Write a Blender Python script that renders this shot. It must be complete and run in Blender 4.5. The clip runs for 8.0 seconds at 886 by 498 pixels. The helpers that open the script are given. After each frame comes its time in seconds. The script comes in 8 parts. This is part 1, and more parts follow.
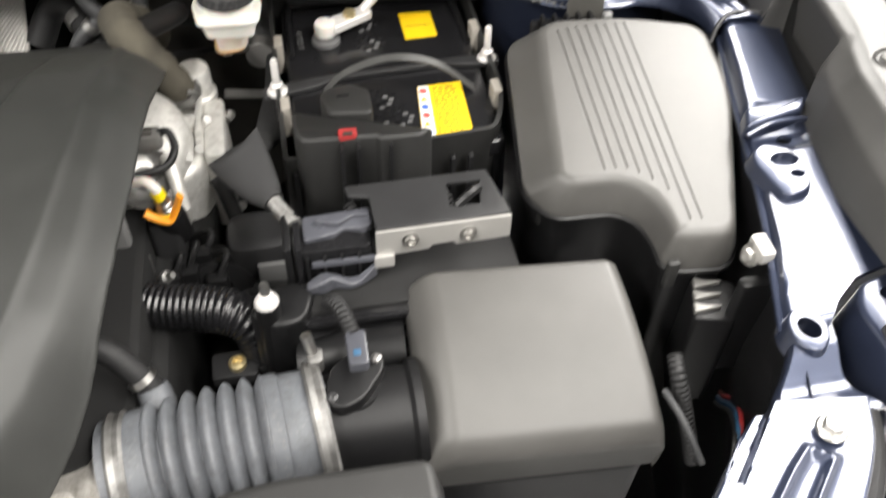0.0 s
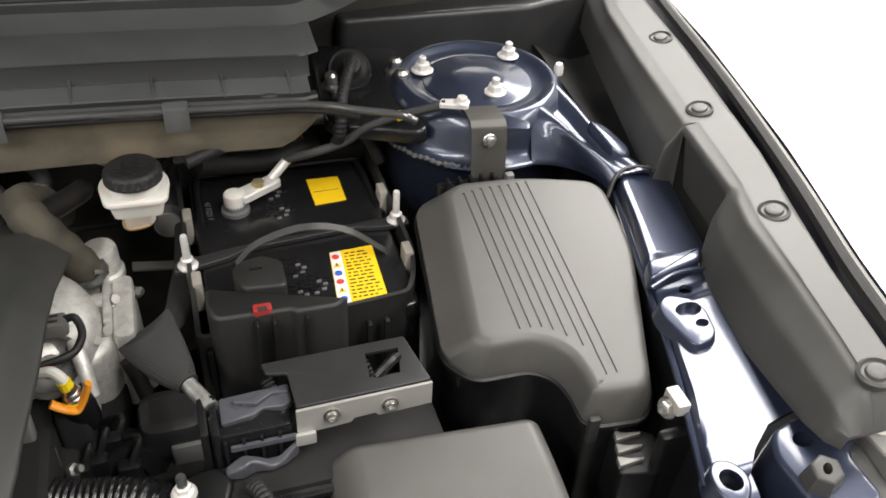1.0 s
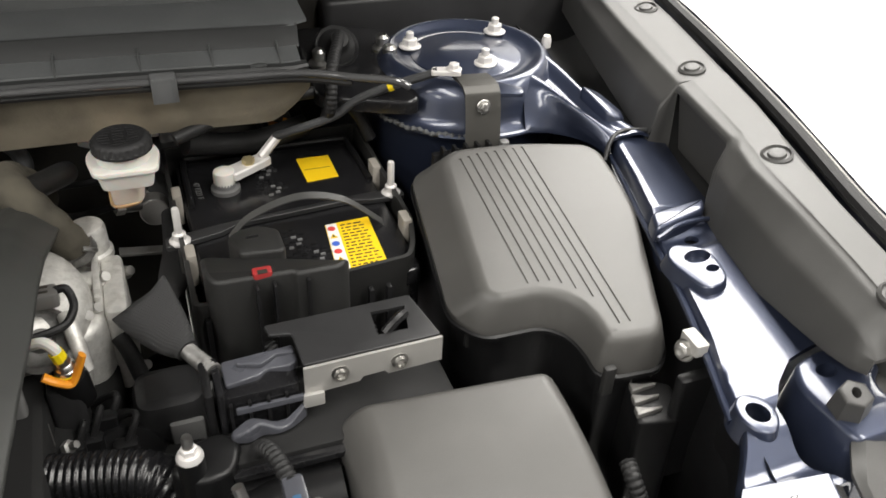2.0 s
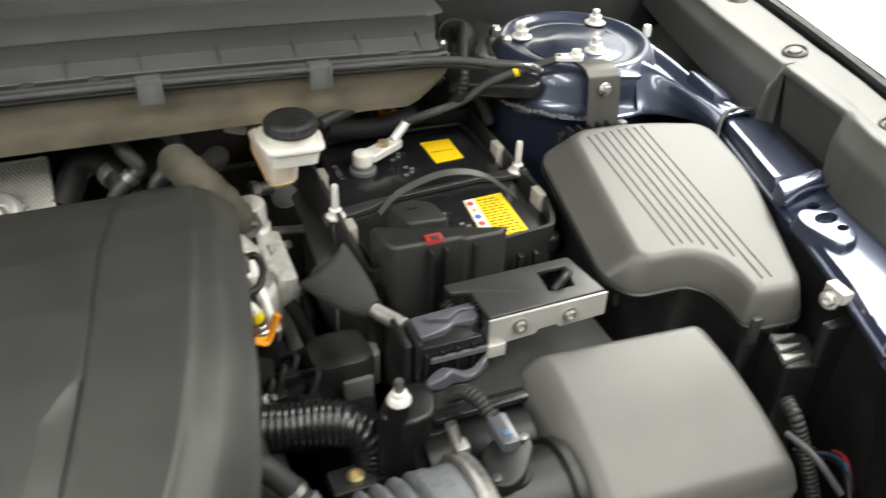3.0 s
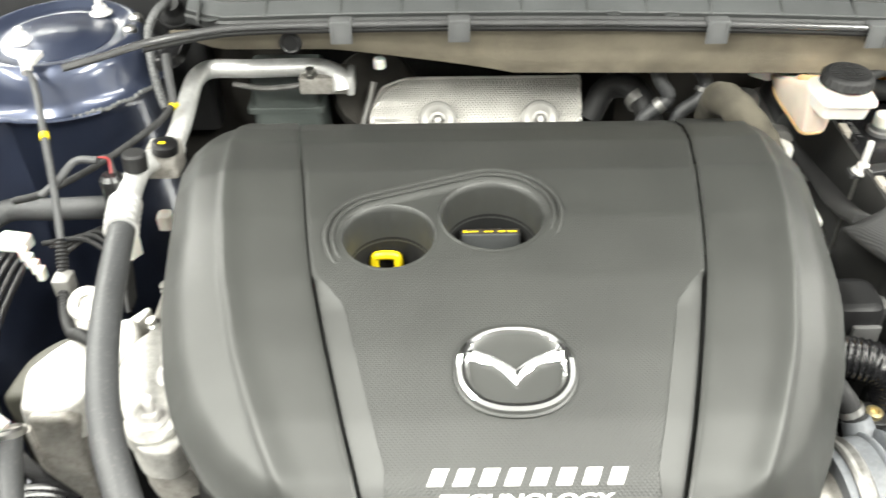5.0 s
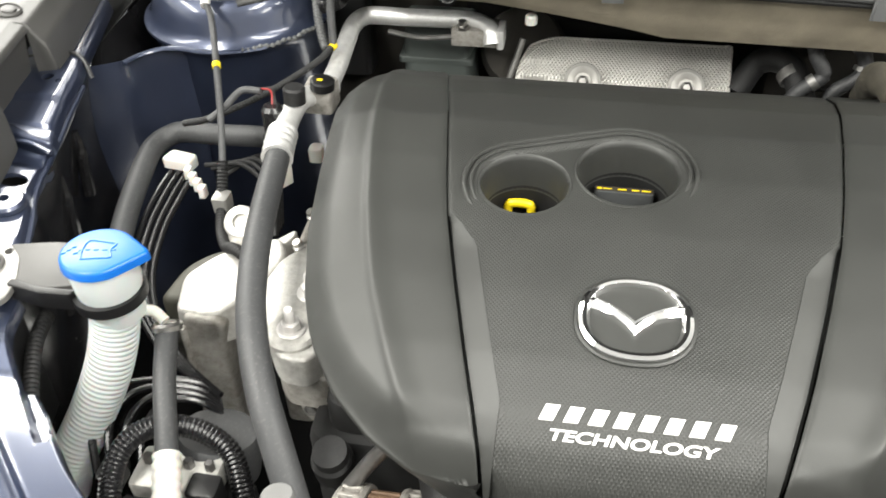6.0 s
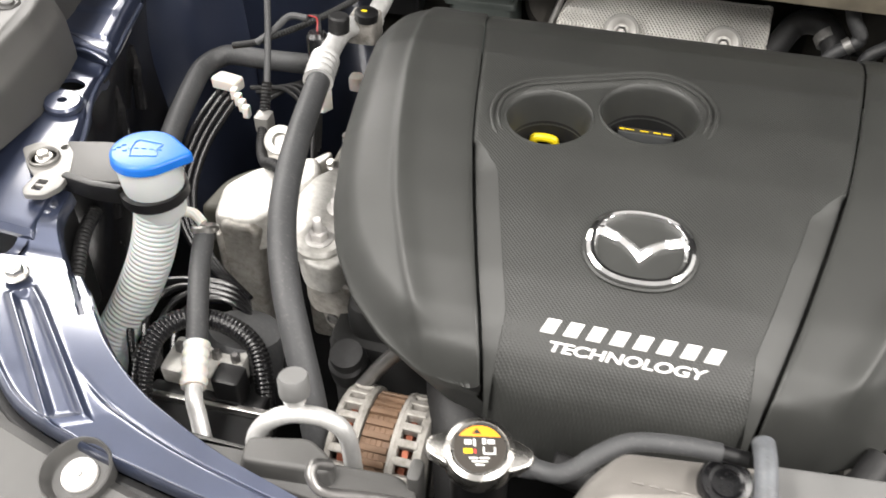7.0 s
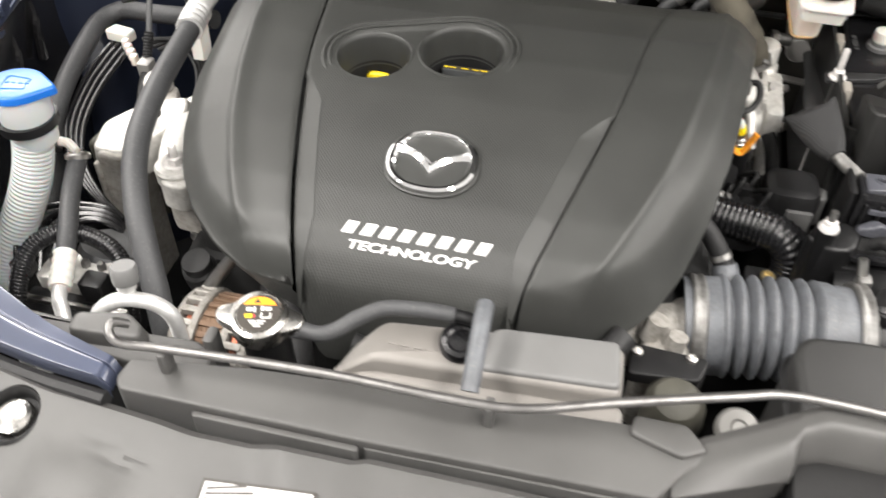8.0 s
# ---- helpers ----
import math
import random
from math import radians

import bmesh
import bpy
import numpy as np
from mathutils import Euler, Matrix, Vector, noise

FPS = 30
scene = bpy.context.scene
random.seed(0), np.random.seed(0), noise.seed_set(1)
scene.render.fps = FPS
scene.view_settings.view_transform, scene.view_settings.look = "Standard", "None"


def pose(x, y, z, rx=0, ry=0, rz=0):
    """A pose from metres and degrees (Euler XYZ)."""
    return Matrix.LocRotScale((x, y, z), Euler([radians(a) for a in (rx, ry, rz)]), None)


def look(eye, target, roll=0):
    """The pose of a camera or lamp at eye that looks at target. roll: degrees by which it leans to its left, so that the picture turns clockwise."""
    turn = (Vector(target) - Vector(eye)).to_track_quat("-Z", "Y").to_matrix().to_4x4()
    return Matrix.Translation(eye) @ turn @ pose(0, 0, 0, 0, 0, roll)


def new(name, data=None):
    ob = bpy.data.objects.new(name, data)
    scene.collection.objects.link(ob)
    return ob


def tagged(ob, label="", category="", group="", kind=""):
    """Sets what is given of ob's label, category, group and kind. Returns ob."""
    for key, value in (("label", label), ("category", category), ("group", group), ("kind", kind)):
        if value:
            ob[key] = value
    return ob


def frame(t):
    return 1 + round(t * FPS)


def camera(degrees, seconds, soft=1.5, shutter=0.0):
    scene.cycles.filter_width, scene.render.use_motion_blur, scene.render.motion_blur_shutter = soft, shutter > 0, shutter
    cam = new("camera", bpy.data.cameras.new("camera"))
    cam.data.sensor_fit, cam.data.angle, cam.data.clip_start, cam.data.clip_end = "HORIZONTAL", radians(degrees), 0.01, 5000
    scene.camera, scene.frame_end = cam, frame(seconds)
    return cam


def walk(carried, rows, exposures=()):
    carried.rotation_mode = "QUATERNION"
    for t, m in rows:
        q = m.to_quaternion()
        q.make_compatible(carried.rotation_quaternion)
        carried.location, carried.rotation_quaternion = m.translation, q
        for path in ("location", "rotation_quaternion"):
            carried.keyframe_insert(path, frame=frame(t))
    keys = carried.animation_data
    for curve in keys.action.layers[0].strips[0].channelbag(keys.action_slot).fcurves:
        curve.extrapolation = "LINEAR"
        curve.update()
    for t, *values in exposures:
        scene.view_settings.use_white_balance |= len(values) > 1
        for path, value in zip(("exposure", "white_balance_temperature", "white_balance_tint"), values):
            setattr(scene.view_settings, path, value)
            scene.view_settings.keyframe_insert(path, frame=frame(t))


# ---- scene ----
cam = camera(54.1, 8.0, 1.5, 0.4)
EXPOSURES = [(0, 0.5, 6500, 10), (0.5, 0.12, 6500, 10), (1.2, -0.25, 6500, 10), (2.4, -0.25, 6500, 8), (3, 0.2, 6500, 5), (3.5, 0.83, 6500, 4), (4, 1.14, 6500, 4), (4.5, 1.36, 6500, 4), (5.2, 1.33, 6500, 4), (6.3, 0.54, 6500, 8), (7, 0.46, 6500, 11), (7.5, 0.47, 6500, 12), (8, 0.51, 6500, 11)]
PATH = [
    (0, (0.004, 0.013, 1.476), (0.292, 1.335, 0.004), 2.0),
    (0.5, (0.009, 0.026, 1.504), (0.446, 1.441, 0.16), 3.2),
    (1, (0.003, 0.032, 1.501), (0.529, 1.5, 0.248), 3.6),
    (1.2, (0.001, 0.031, 1.491), (0.554, 1.513, 0.266), 3.7),
    (2.3, (-0.049, 0.009, 1.434), (0.568, 1.506, 0.258), 2.4),
    (2.5, (-0.071, 0.006, 1.435), (0.554, 1.502, 0.264), 2.3),
    (3, (-0.178, 0.001, 1.442), (0.458, 1.5, 0.281), 2.3),
    (3.5, (-0.282, -0.001, 1.451), (0.281, 1.51, 0.268), 0.9),
    (4, (-0.362, -0.012, 1.466), (0.056, 1.519, 0.248), 0.8),
    (4.5, (-0.397, -0.022, 1.467), (-0.191, 1.53, 0.222), 0.1),
    (5, (-0.412, -0.037, 1.48), (-0.412, 1.503, 0.204), -0.7),
    (5.2, (-0.418, -0.044, 1.484), (-0.488, 1.487, 0.199), -1.1),
    (6.3, (-0.411, -0.084, 1.485), (-0.736, 1.363, 0.142), -1.9),
    (6.5, (-0.408, -0.095, 1.483), (-0.747, 1.339, 0.13), -1.6),
    (7, (-0.389, -0.116, 1.486), (-0.755, 1.279, 0.1), -0.3),
    (7.5, (-0.313, -0.144, 1.5), (-0.671, 1.233, 0.094), -0.0),
    (8, (-0.221, -0.19, 1.519), (-0.571, 1.176, 0.1), -0.5),
]
walk(cam, [(t, look(eye, target, roll)) for t, eye, target, roll in PATH], EXPOSURES)

# ---- light: a bright room with ceiling panels ----
world = bpy.data.worlds.new("room_world")
scene.world = world
world.use_nodes = True
world.node_tree.nodes["Background"].inputs[0].default_value = (0.97, 0.98, 1.0, 1)
world.node_tree.nodes["Background"].inputs[1].default_value = 0.3


def ceiling_lamp(x, y, z, sx, sy, watts, tint=(1.0, 0.965, 0.915)):
    data = bpy.data.lights.new("ceiling_lamp", "AREA")
    data.shape, data.size, data.size_y, data.energy, data.color = "RECTANGLE", sx, sy, watts, tint
    ob = new("ceiling_lamp", data)
    ob.location = (x, y, z)
    return ob


for lx in (-3.2, -1.5, 0.9, 2.7):
    ceiling_lamp(lx, -0.7, 3.12, 0.45, 2.6, 80)
for lx in (-3.5, -2.85, -2.2):
    ceiling_lamp(lx, 3.05, 3.12, 0.6, 1.7, 60)
for lx in (1.25, 1.9, 2.55):
    ceiling_lamp(lx, 2.5, 3.12, 0.6, 2.5, 96)

# ---- materials ----


def material(name, col, rough=0.5, metal=0.0, var=0.18, blotch=14.0, grain=700.0, bump=0.12, rvar=0.1, coat=0.0, spec=0.5, glow=0.0, trans=0.0, sss=0.0, dust=0.0, flake=0.0, grime=0.0):
    m = bpy.data.materials.new(name)
    m.use_nodes = True
    nt = m.node_tree
    b = nt.nodes["Principled BSDF"]
    link = nt.links.new
    tc = nt.nodes.new("ShaderNodeTexCoord")
    big = nt.nodes.new("ShaderNodeTexNoise")
    big.inputs["Scale"].default_value, big.inputs["Detail"].default_value = blotch, 5.0
    fine = nt.nodes.new("ShaderNodeTexNoise")
    fine.inputs["Scale"].default_value, fine.inputs["Detail"].default_value = grain, 3.0
    link(tc.outputs["Object"], big.inputs["Vector"])
    link(tc.outputs["Object"], fine.inputs["Vector"])
    ramp = nt.nodes.new("ShaderNodeMapRange")
    ramp.inputs["From Min"].default_value, ramp.inputs["From Max"].default_value = 0.3, 0.7
    link(big.outputs["Fac"], ramp.inputs["Value"])
    mix = nt.nodes.new("ShaderNodeMix")
    mix.data_type = "RGBA"
    mix.inputs["A"].default_value = (*[c * (1 - var) for c in col], 1)
    mix.inputs["B"].default_value = (*[min(1, c * (1 + var)) for c in col], 1)
    link(ramp.outputs["Result"], mix.inputs["Factor"])
    tone = mix.outputs["Result"]
    if dust or flake:
        spot = nt.nodes.new("ShaderNodeMapRange")
        spot.inputs["From Min"].default_value, spot.inputs["From Max"].default_value = 0.56, 0.72
        spot.inputs["To Max"].default_value = dust or flake
        link(fine.outputs["Fac"], spot.inputs["Value"])
        grit = nt.nodes.new("ShaderNodeMix")
        grit.data_type = "RGBA"
        grit.inputs["B"].default_value = (0.35, 0.33, 0.3, 1) if dust else (*[min(1, c * 4 + 0.02) for c in col], 1)
        link(tone, grit.inputs["A"])
        link(spot.outputs["Result"], grit.inputs["Factor"])
        tone = grit.outputs["Result"]
    if grime:
        soil = nt.nodes.new("ShaderNodeTexNoise")
        soil.inputs["Scale"].default_value, soil.inputs["Detail"].default_value, soil.inputs["Roughness"].default_value = 110.0, 8.0, 0.72
        link(tc.outputs["Object"], soil.inputs["Vector"])
        amount = nt.nodes.new("ShaderNodeMapRange")
        amount.inputs["From Min"].default_value, amount.inputs["From Max"].default_value, amount.inputs["To Max"].default_value = 0.47, 0.66, grime
        link(soil.outputs["Fac"], amount.inputs["Value"])
        film = nt.nodes.new("ShaderNodeMix")
        film.data_type = "RGBA"
        film.inputs["B"].default_value = (*[c * k for c, k in zip(col, (0.30, 0.27, 0.22))], 1)
        link(tone, film.inputs["A"])
        link(amount.outputs["Result"], film.inputs["Factor"])
        tone = film.outputs["Result"]
    link(tone, b.inputs["Base Color"])
    rr = nt.nodes.new("ShaderNodeMapRange")
    rr.inputs["To Min"].default_value, rr.inputs["To Max"].default_value = max(0.02, rough - rvar), min(1, rough + rvar)
    link(big.outputs["Fac"], rr.inputs["Value"])
    link(rr.outputs["Result"], b.inputs["Roughness"])
    if bump:
        bp = nt.nodes.new("ShaderNodeBump")
        bp.inputs["Strength"].default_value, bp.inputs["Distance"].default_value = bump, 0.0006
        link(fine.outputs["Fac"], bp.inputs["Height"])
        link(bp.outputs["Normal"], b.inputs["Normal"])
    b.inputs["Metallic"].default_value = metal
    b.inputs["Coat Weight"].default_value = coat
    b.inputs["Coat Roughness"].default_value = 0.04
    b.inputs["Specular IOR Level"].default_value = spec
    b.inputs["Transmission Weight"].default_value = trans
    b.inputs["Subsurface Weight"].default_value = sss
    b.inputs["Subsurface Scale"].default_value = 0.01
    return m


def patterned(m, kind, scale, depth):
    """Adds a fine woven or embossed relief to a material."""
    nt = m.node_tree
    b = nt.nodes["Principled BSDF"]
    tc = nt.nodes.new("ShaderNodeTexCoord")
    rot = nt.nodes.new("ShaderNodeMapping")
    rot.inputs["Rotation"].default_value = (0, 0, radians(45) if kind != "ridge" else 0)
    nt.links.new(tc.outputs["Object"], rot.inputs["Vector"])
    waves = []
    for axis in ("X", "Y"):
        w = nt.nodes.new("ShaderNodeTexWave")
        w.bands_direction = axis
        w.inputs["Scale"].default_value = scale
        nt.links.new(rot.outputs["Vector"], w.inputs["Vector"])
        waves.append(w)
    mul = nt.nodes.new("ShaderNodeMath")
    mul.operation = "MULTIPLY"
    nt.links.new(waves[0].outputs["Fac"], mul.inputs[0])
    nt.links.new(waves[1].outputs["Fac"], mul.inputs[1])
    bp = nt.nodes.new("ShaderNodeBump")
    bp.inputs["Strength"].default_value, bp.inputs["Distance"].default_value = 0.6, depth
    nt.links.new(mul.outputs[0], bp.inputs["Height"])
    old = b.inputs["Normal"].links
    if old:
        nt.links.new(old[0].from_socket, bp.inputs["Normal"])
    nt.links.new(bp.outputs["Normal"], b.inputs["Normal"])
    return m


COVER = material("cover_plastic", (0.032, 0.033, 0.031), 0.46, var=0.12, grain=1600, bump=0.18, rvar=0.05)
COVERMESH = patterned(material("cover_plastic_woven", (0.03, 0.031, 0.029), 0.48, var=0.12, grain=1600, bump=0.1, rvar=0.05), "weave", 150.0, 0.0004)
BOXTOP = material("grained_grey_plastic", (0.075, 0.073, 0.069), 0.44, var=0.12, grain=1500, bump=0.25, rvar=0.06)
RAILTOP = material("rail_cover_plastic", (0.062, 0.061, 0.059), 0.46, var=0.15, grain=1300, bump=0.25, rvar=0.08)
BLACK = material("black_plastic", (0.0075, 0.0075, 0.008), 0.42, var=0.25, grain=900, bump=0.12, rvar=0.12, dust=0.012, spec=0.36)
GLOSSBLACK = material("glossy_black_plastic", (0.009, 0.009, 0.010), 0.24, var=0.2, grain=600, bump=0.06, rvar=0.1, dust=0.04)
# Near-black colour stands in for the shade in gaps and deep places.
DARK = material("deep_shade_black", (0.005, 0.005, 0.005), 0.8, var=0.4, grain=300, bump=0.3)
RUBBER = material("black_rubber", (0.012, 0.012, 0.0125), 0.58, var=0.25, grain=500, bump=0.25, dust=0.03, spec=0.4)
GREYRUB = material("grey_rubber_hose", (0.04, 0.041, 0.043), 0.55, var=0.2, grain=400, bump=0.2, dust=0.08)
DUCT = material("grey_duct_rubber", (0.10, 0.106, 0.116), 0.5, var=0.2, blotch=30, grain=350, bump=0.35, dust=0.12, grime=0.35)
CLOTH = patterned(material("woven_grey_sleeve", (0.024, 0.024, 0.0245), 0.85, var=0.15, grain=900, bump=0.3), "weave", 190.0, 0.0006)
FOAM = material("brown_foam_hose", (0.056, 0.050, 0.037), 0.9, var=0.35, blotch=40, grain=300, bump=0.6)
STEEL = material("zinc_steel", (0.5, 0.49, 0.47), 0.32, 1.0, var=0.15, blotch=60, grain=500, bump=0.12, rvar=0.12)
NUTWHITE = material("white_plated_nut", (0.72, 0.7, 0.68), 0.42, 0.35, var=0.1, blotch=80, grain=600, bump=0.12)
ALLOY = material("cast_aluminium", (0.34, 0.325, 0.30), 0.55, 0.45, var=0.16, blotch=160, grain=520, bump=0.8, rvar=0.15, grime=0.5)
CASTNEW = material("bright_cast_aluminium", (0.62, 0.61, 0.58), 0.48, 0.45, var=0.12, blotch=140, grain=520, bump=0.6, rvar=0.12, grime=0.28)
PIPE = material("aluminium_pipe", (0.74, 0.74, 0.73), 0.42, 0.6, var=0.1, blotch=50, grain=500, bump=0.2, grime=0.2)
CHROME = material("chrome", (0.9, 0.9, 0.9), 0.09, 1.0, var=0.03, bump=0.0, rvar=0.03)
FOIL = patterned(material("embossed_foil", (0.6, 0.585, 0.55), 0.45, 0.6, var=0.12, blotch=25, grain=300, bump=0.2), "weave", 105.0, 0.0028)
PAINT = material("navy_metallic_paint", (0.034, 0.043, 0.076), 0.36, 0.55, var=0.10, blotch=14, grain=2200, bump=0.03, rvar=0.06, coat=1.0, flake=0.05)
PAINT.node_tree.nodes["Principled BSDF"].inputs["Coat IOR"].default_value = 1.5
PAINT.node_tree.nodes["Principled BSDF"].inputs["Coat Roughness"].default_value = 0.13
BLACKPAINT = material("black_satin_steel", (0.03, 0.03, 0.031), 0.4, 0.2, var=0.2, grain=700, bump=0.12)
BOXBLACK = material("box_black_plastic", (0.019, 0.019, 0.0185), 0.5, var=0.2, grain=900, bump=0.15, rvar=0.1, dust=0.02, spec=0.4)
STRAPSTEEL = material("worn_grey_steel", (0.085, 0.082, 0.075), 0.45, 0.3, var=0.2, grain=600, bump=0.15)
STRAPGREY = material("strap_grey_plastic", (0.05, 0.05, 0.048), 0.4, var=0.15, grain=900, bump=0.1)
PALESTEEL = material("pale_coated_steel", (0.42, 0.41, 0.39), 0.45, 0.4, var=0.12, grain=700, bump=0.12)
OLIVE = material("olive_cast_cap", (0.06, 0.058, 0.046), 0.6, var=0.25, blotch=40, grain=400, bump=0.3)
DUCTDARK = material("dark_duct_plastic", (0.019, 0.019, 0.0185), 0.5, var=0.15, grain=1300, bump=0.25)
CLAMPSTEEL = material("dull_clamp_steel", (0.22, 0.217, 0.21), 0.5, 0.8, var=0.3, blotch=90, grain=300, bump=0.5, grime=0.4)
GREYSTEEL = material("grey_painted_steel", (0.22, 0.215, 0.205), 0.42, 0.5, var=0.12, grain=700, bump=0.12)
INSUL = material("brown_firewall_felt", (0.165, 0.145, 0.108), 0.85, var=0.28, blotch=22, grain=420, bump=0.5)
# Facing shade is in the colour: darker copies for risers, paler for treads.
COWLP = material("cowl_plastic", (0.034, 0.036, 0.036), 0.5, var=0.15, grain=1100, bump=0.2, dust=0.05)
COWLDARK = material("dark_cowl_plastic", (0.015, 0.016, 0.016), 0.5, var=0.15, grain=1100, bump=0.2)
COWLLIGHT = material("pale_cowl_plastic", (0.056, 0.059, 0.060), 0.5, var=0.15, grain=1000, bump=0.2, dust=0.08)
NYLON = material("white_nylon", (0.62, 0.6, 0.56), 0.4, var=0.06, blotch=30, grain=500, bump=0.08, sss=0.25)
CLEAR = material("milky_translucent_plastic", (0.66, 0.69, 0.69), 0.38, var=0.06, blotch=25, grain=400, bump=0.08, sss=0.25, trans=0.32)
MILKTAN = material("yellowed_translucent_plastic", (0.6, 0.52, 0.45), 0.4, var=0.1, blotch=30, grain=400, bump=0.08, sss=0.3)
FLUID = material("brake_fluid_amber", (0.5, 0.33, 0.17), 0.4, var=0.15, blotch=30, bump=0.05, sss=0.2)
YELLOW = material("yellow_label", (0.85, 0.55, 0.01), 0.45, var=0.04, bump=0.03, grain=300)
YELLOWP = material("yellow_handle_plastic", (0.82, 0.62, 0.01), 0.4, var=0.06, bump=0.06)
INK = material("black_ink", (0.03, 0.025, 0.02), 0.5, var=0.1, bump=0.0)
WHITEINK = material("white_print", (0.72, 0.72, 0.7), 0.45, var=0.05, bump=0.0)
GREYINK = material("grey_moulded_print", (0.13, 0.13, 0.13), 0.5, var=0.1, bump=0.0)
BLUEINK = material("blue_print", (0.05, 0.12, 0.5), 0.45, var=0.05, bump=0.0)
REDINK = material("red_print", (0.6, 0.06, 0.05), 0.45, var=0.05, bump=0.0)
ORANGE = material("orange_connector", (0.8, 0.3, 0.02), 0.42, var=0.08, bump=0.08)
RED = material("red_clip", (0.28, 0.025, 0.025), 0.4, var=0.1, bump=0.06)
BLUE = material("blue_cap_plastic", (0.004, 0.11, 0.45), 0.35, var=0.06, blotch=30, grain=700, bump=0.08)
BLUEWIRE = material("blue_wire", (0.03, 0.09, 0.17), 0.45, var=0.1, bump=0.0)
BEIGE = material("beige_moulded_plastic", (0.2, 0.188, 0.174), 0.5, var=0.1, grain=900, bump=0.15, dust=0.05)
GREYBOX = material("grey_moulded_plastic", (0.14, 0.14, 0.138), 0.5, var=0.1, grain=1100, bump=0.2)
CONNGREY = material("grey_connector_plastic", (0.065, 0.067, 0.078), 0.28, var=0.2, grain=700, bump=0.08)
CLIPGREY = material("grey_clip_plastic", (0.085, 0.087, 0.088), 0.45, var=0.12, grain=900, bump=0.12)
COPPER = material("varnished_copper", (0.22, 0.07, 0.04), 0.35, 0.7, var=0.25, blotch=60, grain=300, bump=0.3)
LAMIN = material("brown_stator_iron", (0.16, 0.098, 0.06), 0.55, 0.2, var=0.25, blotch=40, grain=500, bump=0.3)
BRASS = material("yellow_brass", (0.6, 0.5, 0.28), 0.4, 0.8, var=0.15, bump=0.1)
FELT = material("beige_felt_strip", (0.26, 0.24, 0.21), 0.8, var=0.12, bump=0.2)
RODSTEEL = material("dull_dark_steel", (0.2, 0.195, 0.19), 0.34, 0.8, var=0.2, blotch=60, grain=500, bump=0.12)
CAPSTEEL = material("pressed_cap_steel", (0.45, 0.44, 0.42), 0.27, 1.0, var=0.15, blotch=80, grain=500, bump=0.15, grime=0.3)
SEALGLOSS = material("shiny_seal_rubber", (0.05, 0.05, 0.051), 0.14, var=0.2, grain=500, bump=0.05, coat=1.0)
FIREWALL = material("brown_grey_bulkhead_pad", (0.036, 0.033, 0.028), 0.9, var=0.3, blotch=25, grain=300, bump=0.4)
GREENGREY = material("grey_green_moulded_plastic", (0.085, 0.098, 0.092), 0.55, var=0.15, grain=800, bump=0.15)
FLOORM = material("pale_tile_floor", (0.72, 0.72, 0.72), 0.4, var=0.05, blotch=3, grain=60, bump=0.05)
WALLM = material("white_wall_paint", (0.5, 0.5, 0.5), 0.7, var=0.04, blotch=2, grain=80, bump=0.1)

# ---- builders ----
ORIGIN = {}


def V(*a):
    return Vector(a)


def smooth(me, angle=35):
    me.polygons.foreach_set("use_smooth", [True] * len(me.polygons))
    me.set_sharp_from_angle(angle=radians(angle))


def finish(bm, name, angle=35):
    bmesh.ops.recalc_face_normals(bm, faces=bm.faces[:])
    me = bpy.data.meshes.new(name)
    bm.to_mesh(me)
    bm.free()
    smooth(me, angle)
    return me


def thing(name, at, label, category, group="", kind=""):
    """An empty at a thing's base, for parts built in world places."""
    ob = new(name)
    ob.empty_display_size = 0.02
    ob.location = at
    ORIGIN[ob] = Vector(at)
    return tagged(ob, label, category, group, kind)


def part(name, bm, mat, parent, label="", angle=35):
    ob = new(name, finish(bm, name, angle))
    ob.data.materials.append(mat)
    ob.parent = parent
    ob.location = -ORIGIN.get(parent, Vector((0, 0, 0)))
    ORIGIN[ob] = Vector((0, 0, 0))
    return tagged(ob, label)


def solo(name, bm, mat, label, category, group="", kind="", angle=35):
    """A thing of one mesh, its origin at its base."""
    co = [v.co for v in bm.verts]
    lo = Vector([min(c[i] for c in co) for i in range(3)])
    hi = Vector([max(c[i] for c in co) for i in range(3)])
    at = Vector(((lo.x + hi.x) / 2, (lo.y + hi.y) / 2, lo.z))
    bmesh.ops.translate(bm, verts=bm.verts[:], vec=-at)
    ob = new(name, finish(bm, name, angle))
    ob.data.materials.append(mat)
    ob.location = at
    ORIGIN[ob] = at
    return tagged(ob, label, category, group, kind)


def BM():
    return bmesh.new()


def ring(bm, pts):
    return [bm.verts.new(p) for p in pts]


def bridge(bm, a, b, closed=True):
    n = len(a)
    for i in range(n if closed else n - 1):
        bm.faces.new((a[i], a[(i + 1) % n], b[(i + 1) % n], b[i]))


def spline(pts, n=6):
    p = [Vector(q) for q in pts]
    if len(p) < 3:
        return [p[0].lerp(p[1], i / n) for i in range(n + 1)]
    p = [2 * p[0] - p[1]] + p + [2 * p[-1] - p[-2]]
    out = []
    for i in range(1, len(p) - 2):
        a, b, c, d = p[i - 1:i + 3]
        for k in range(n):
            t = k / n
            out.append(0.5 * (2 * b + (c - a) * t + (2 * a - 5 * b + 4 * c - d) * t * t + (3 * b - a - 3 * c + d) * t ** 3))
    return out + [p[-2]]


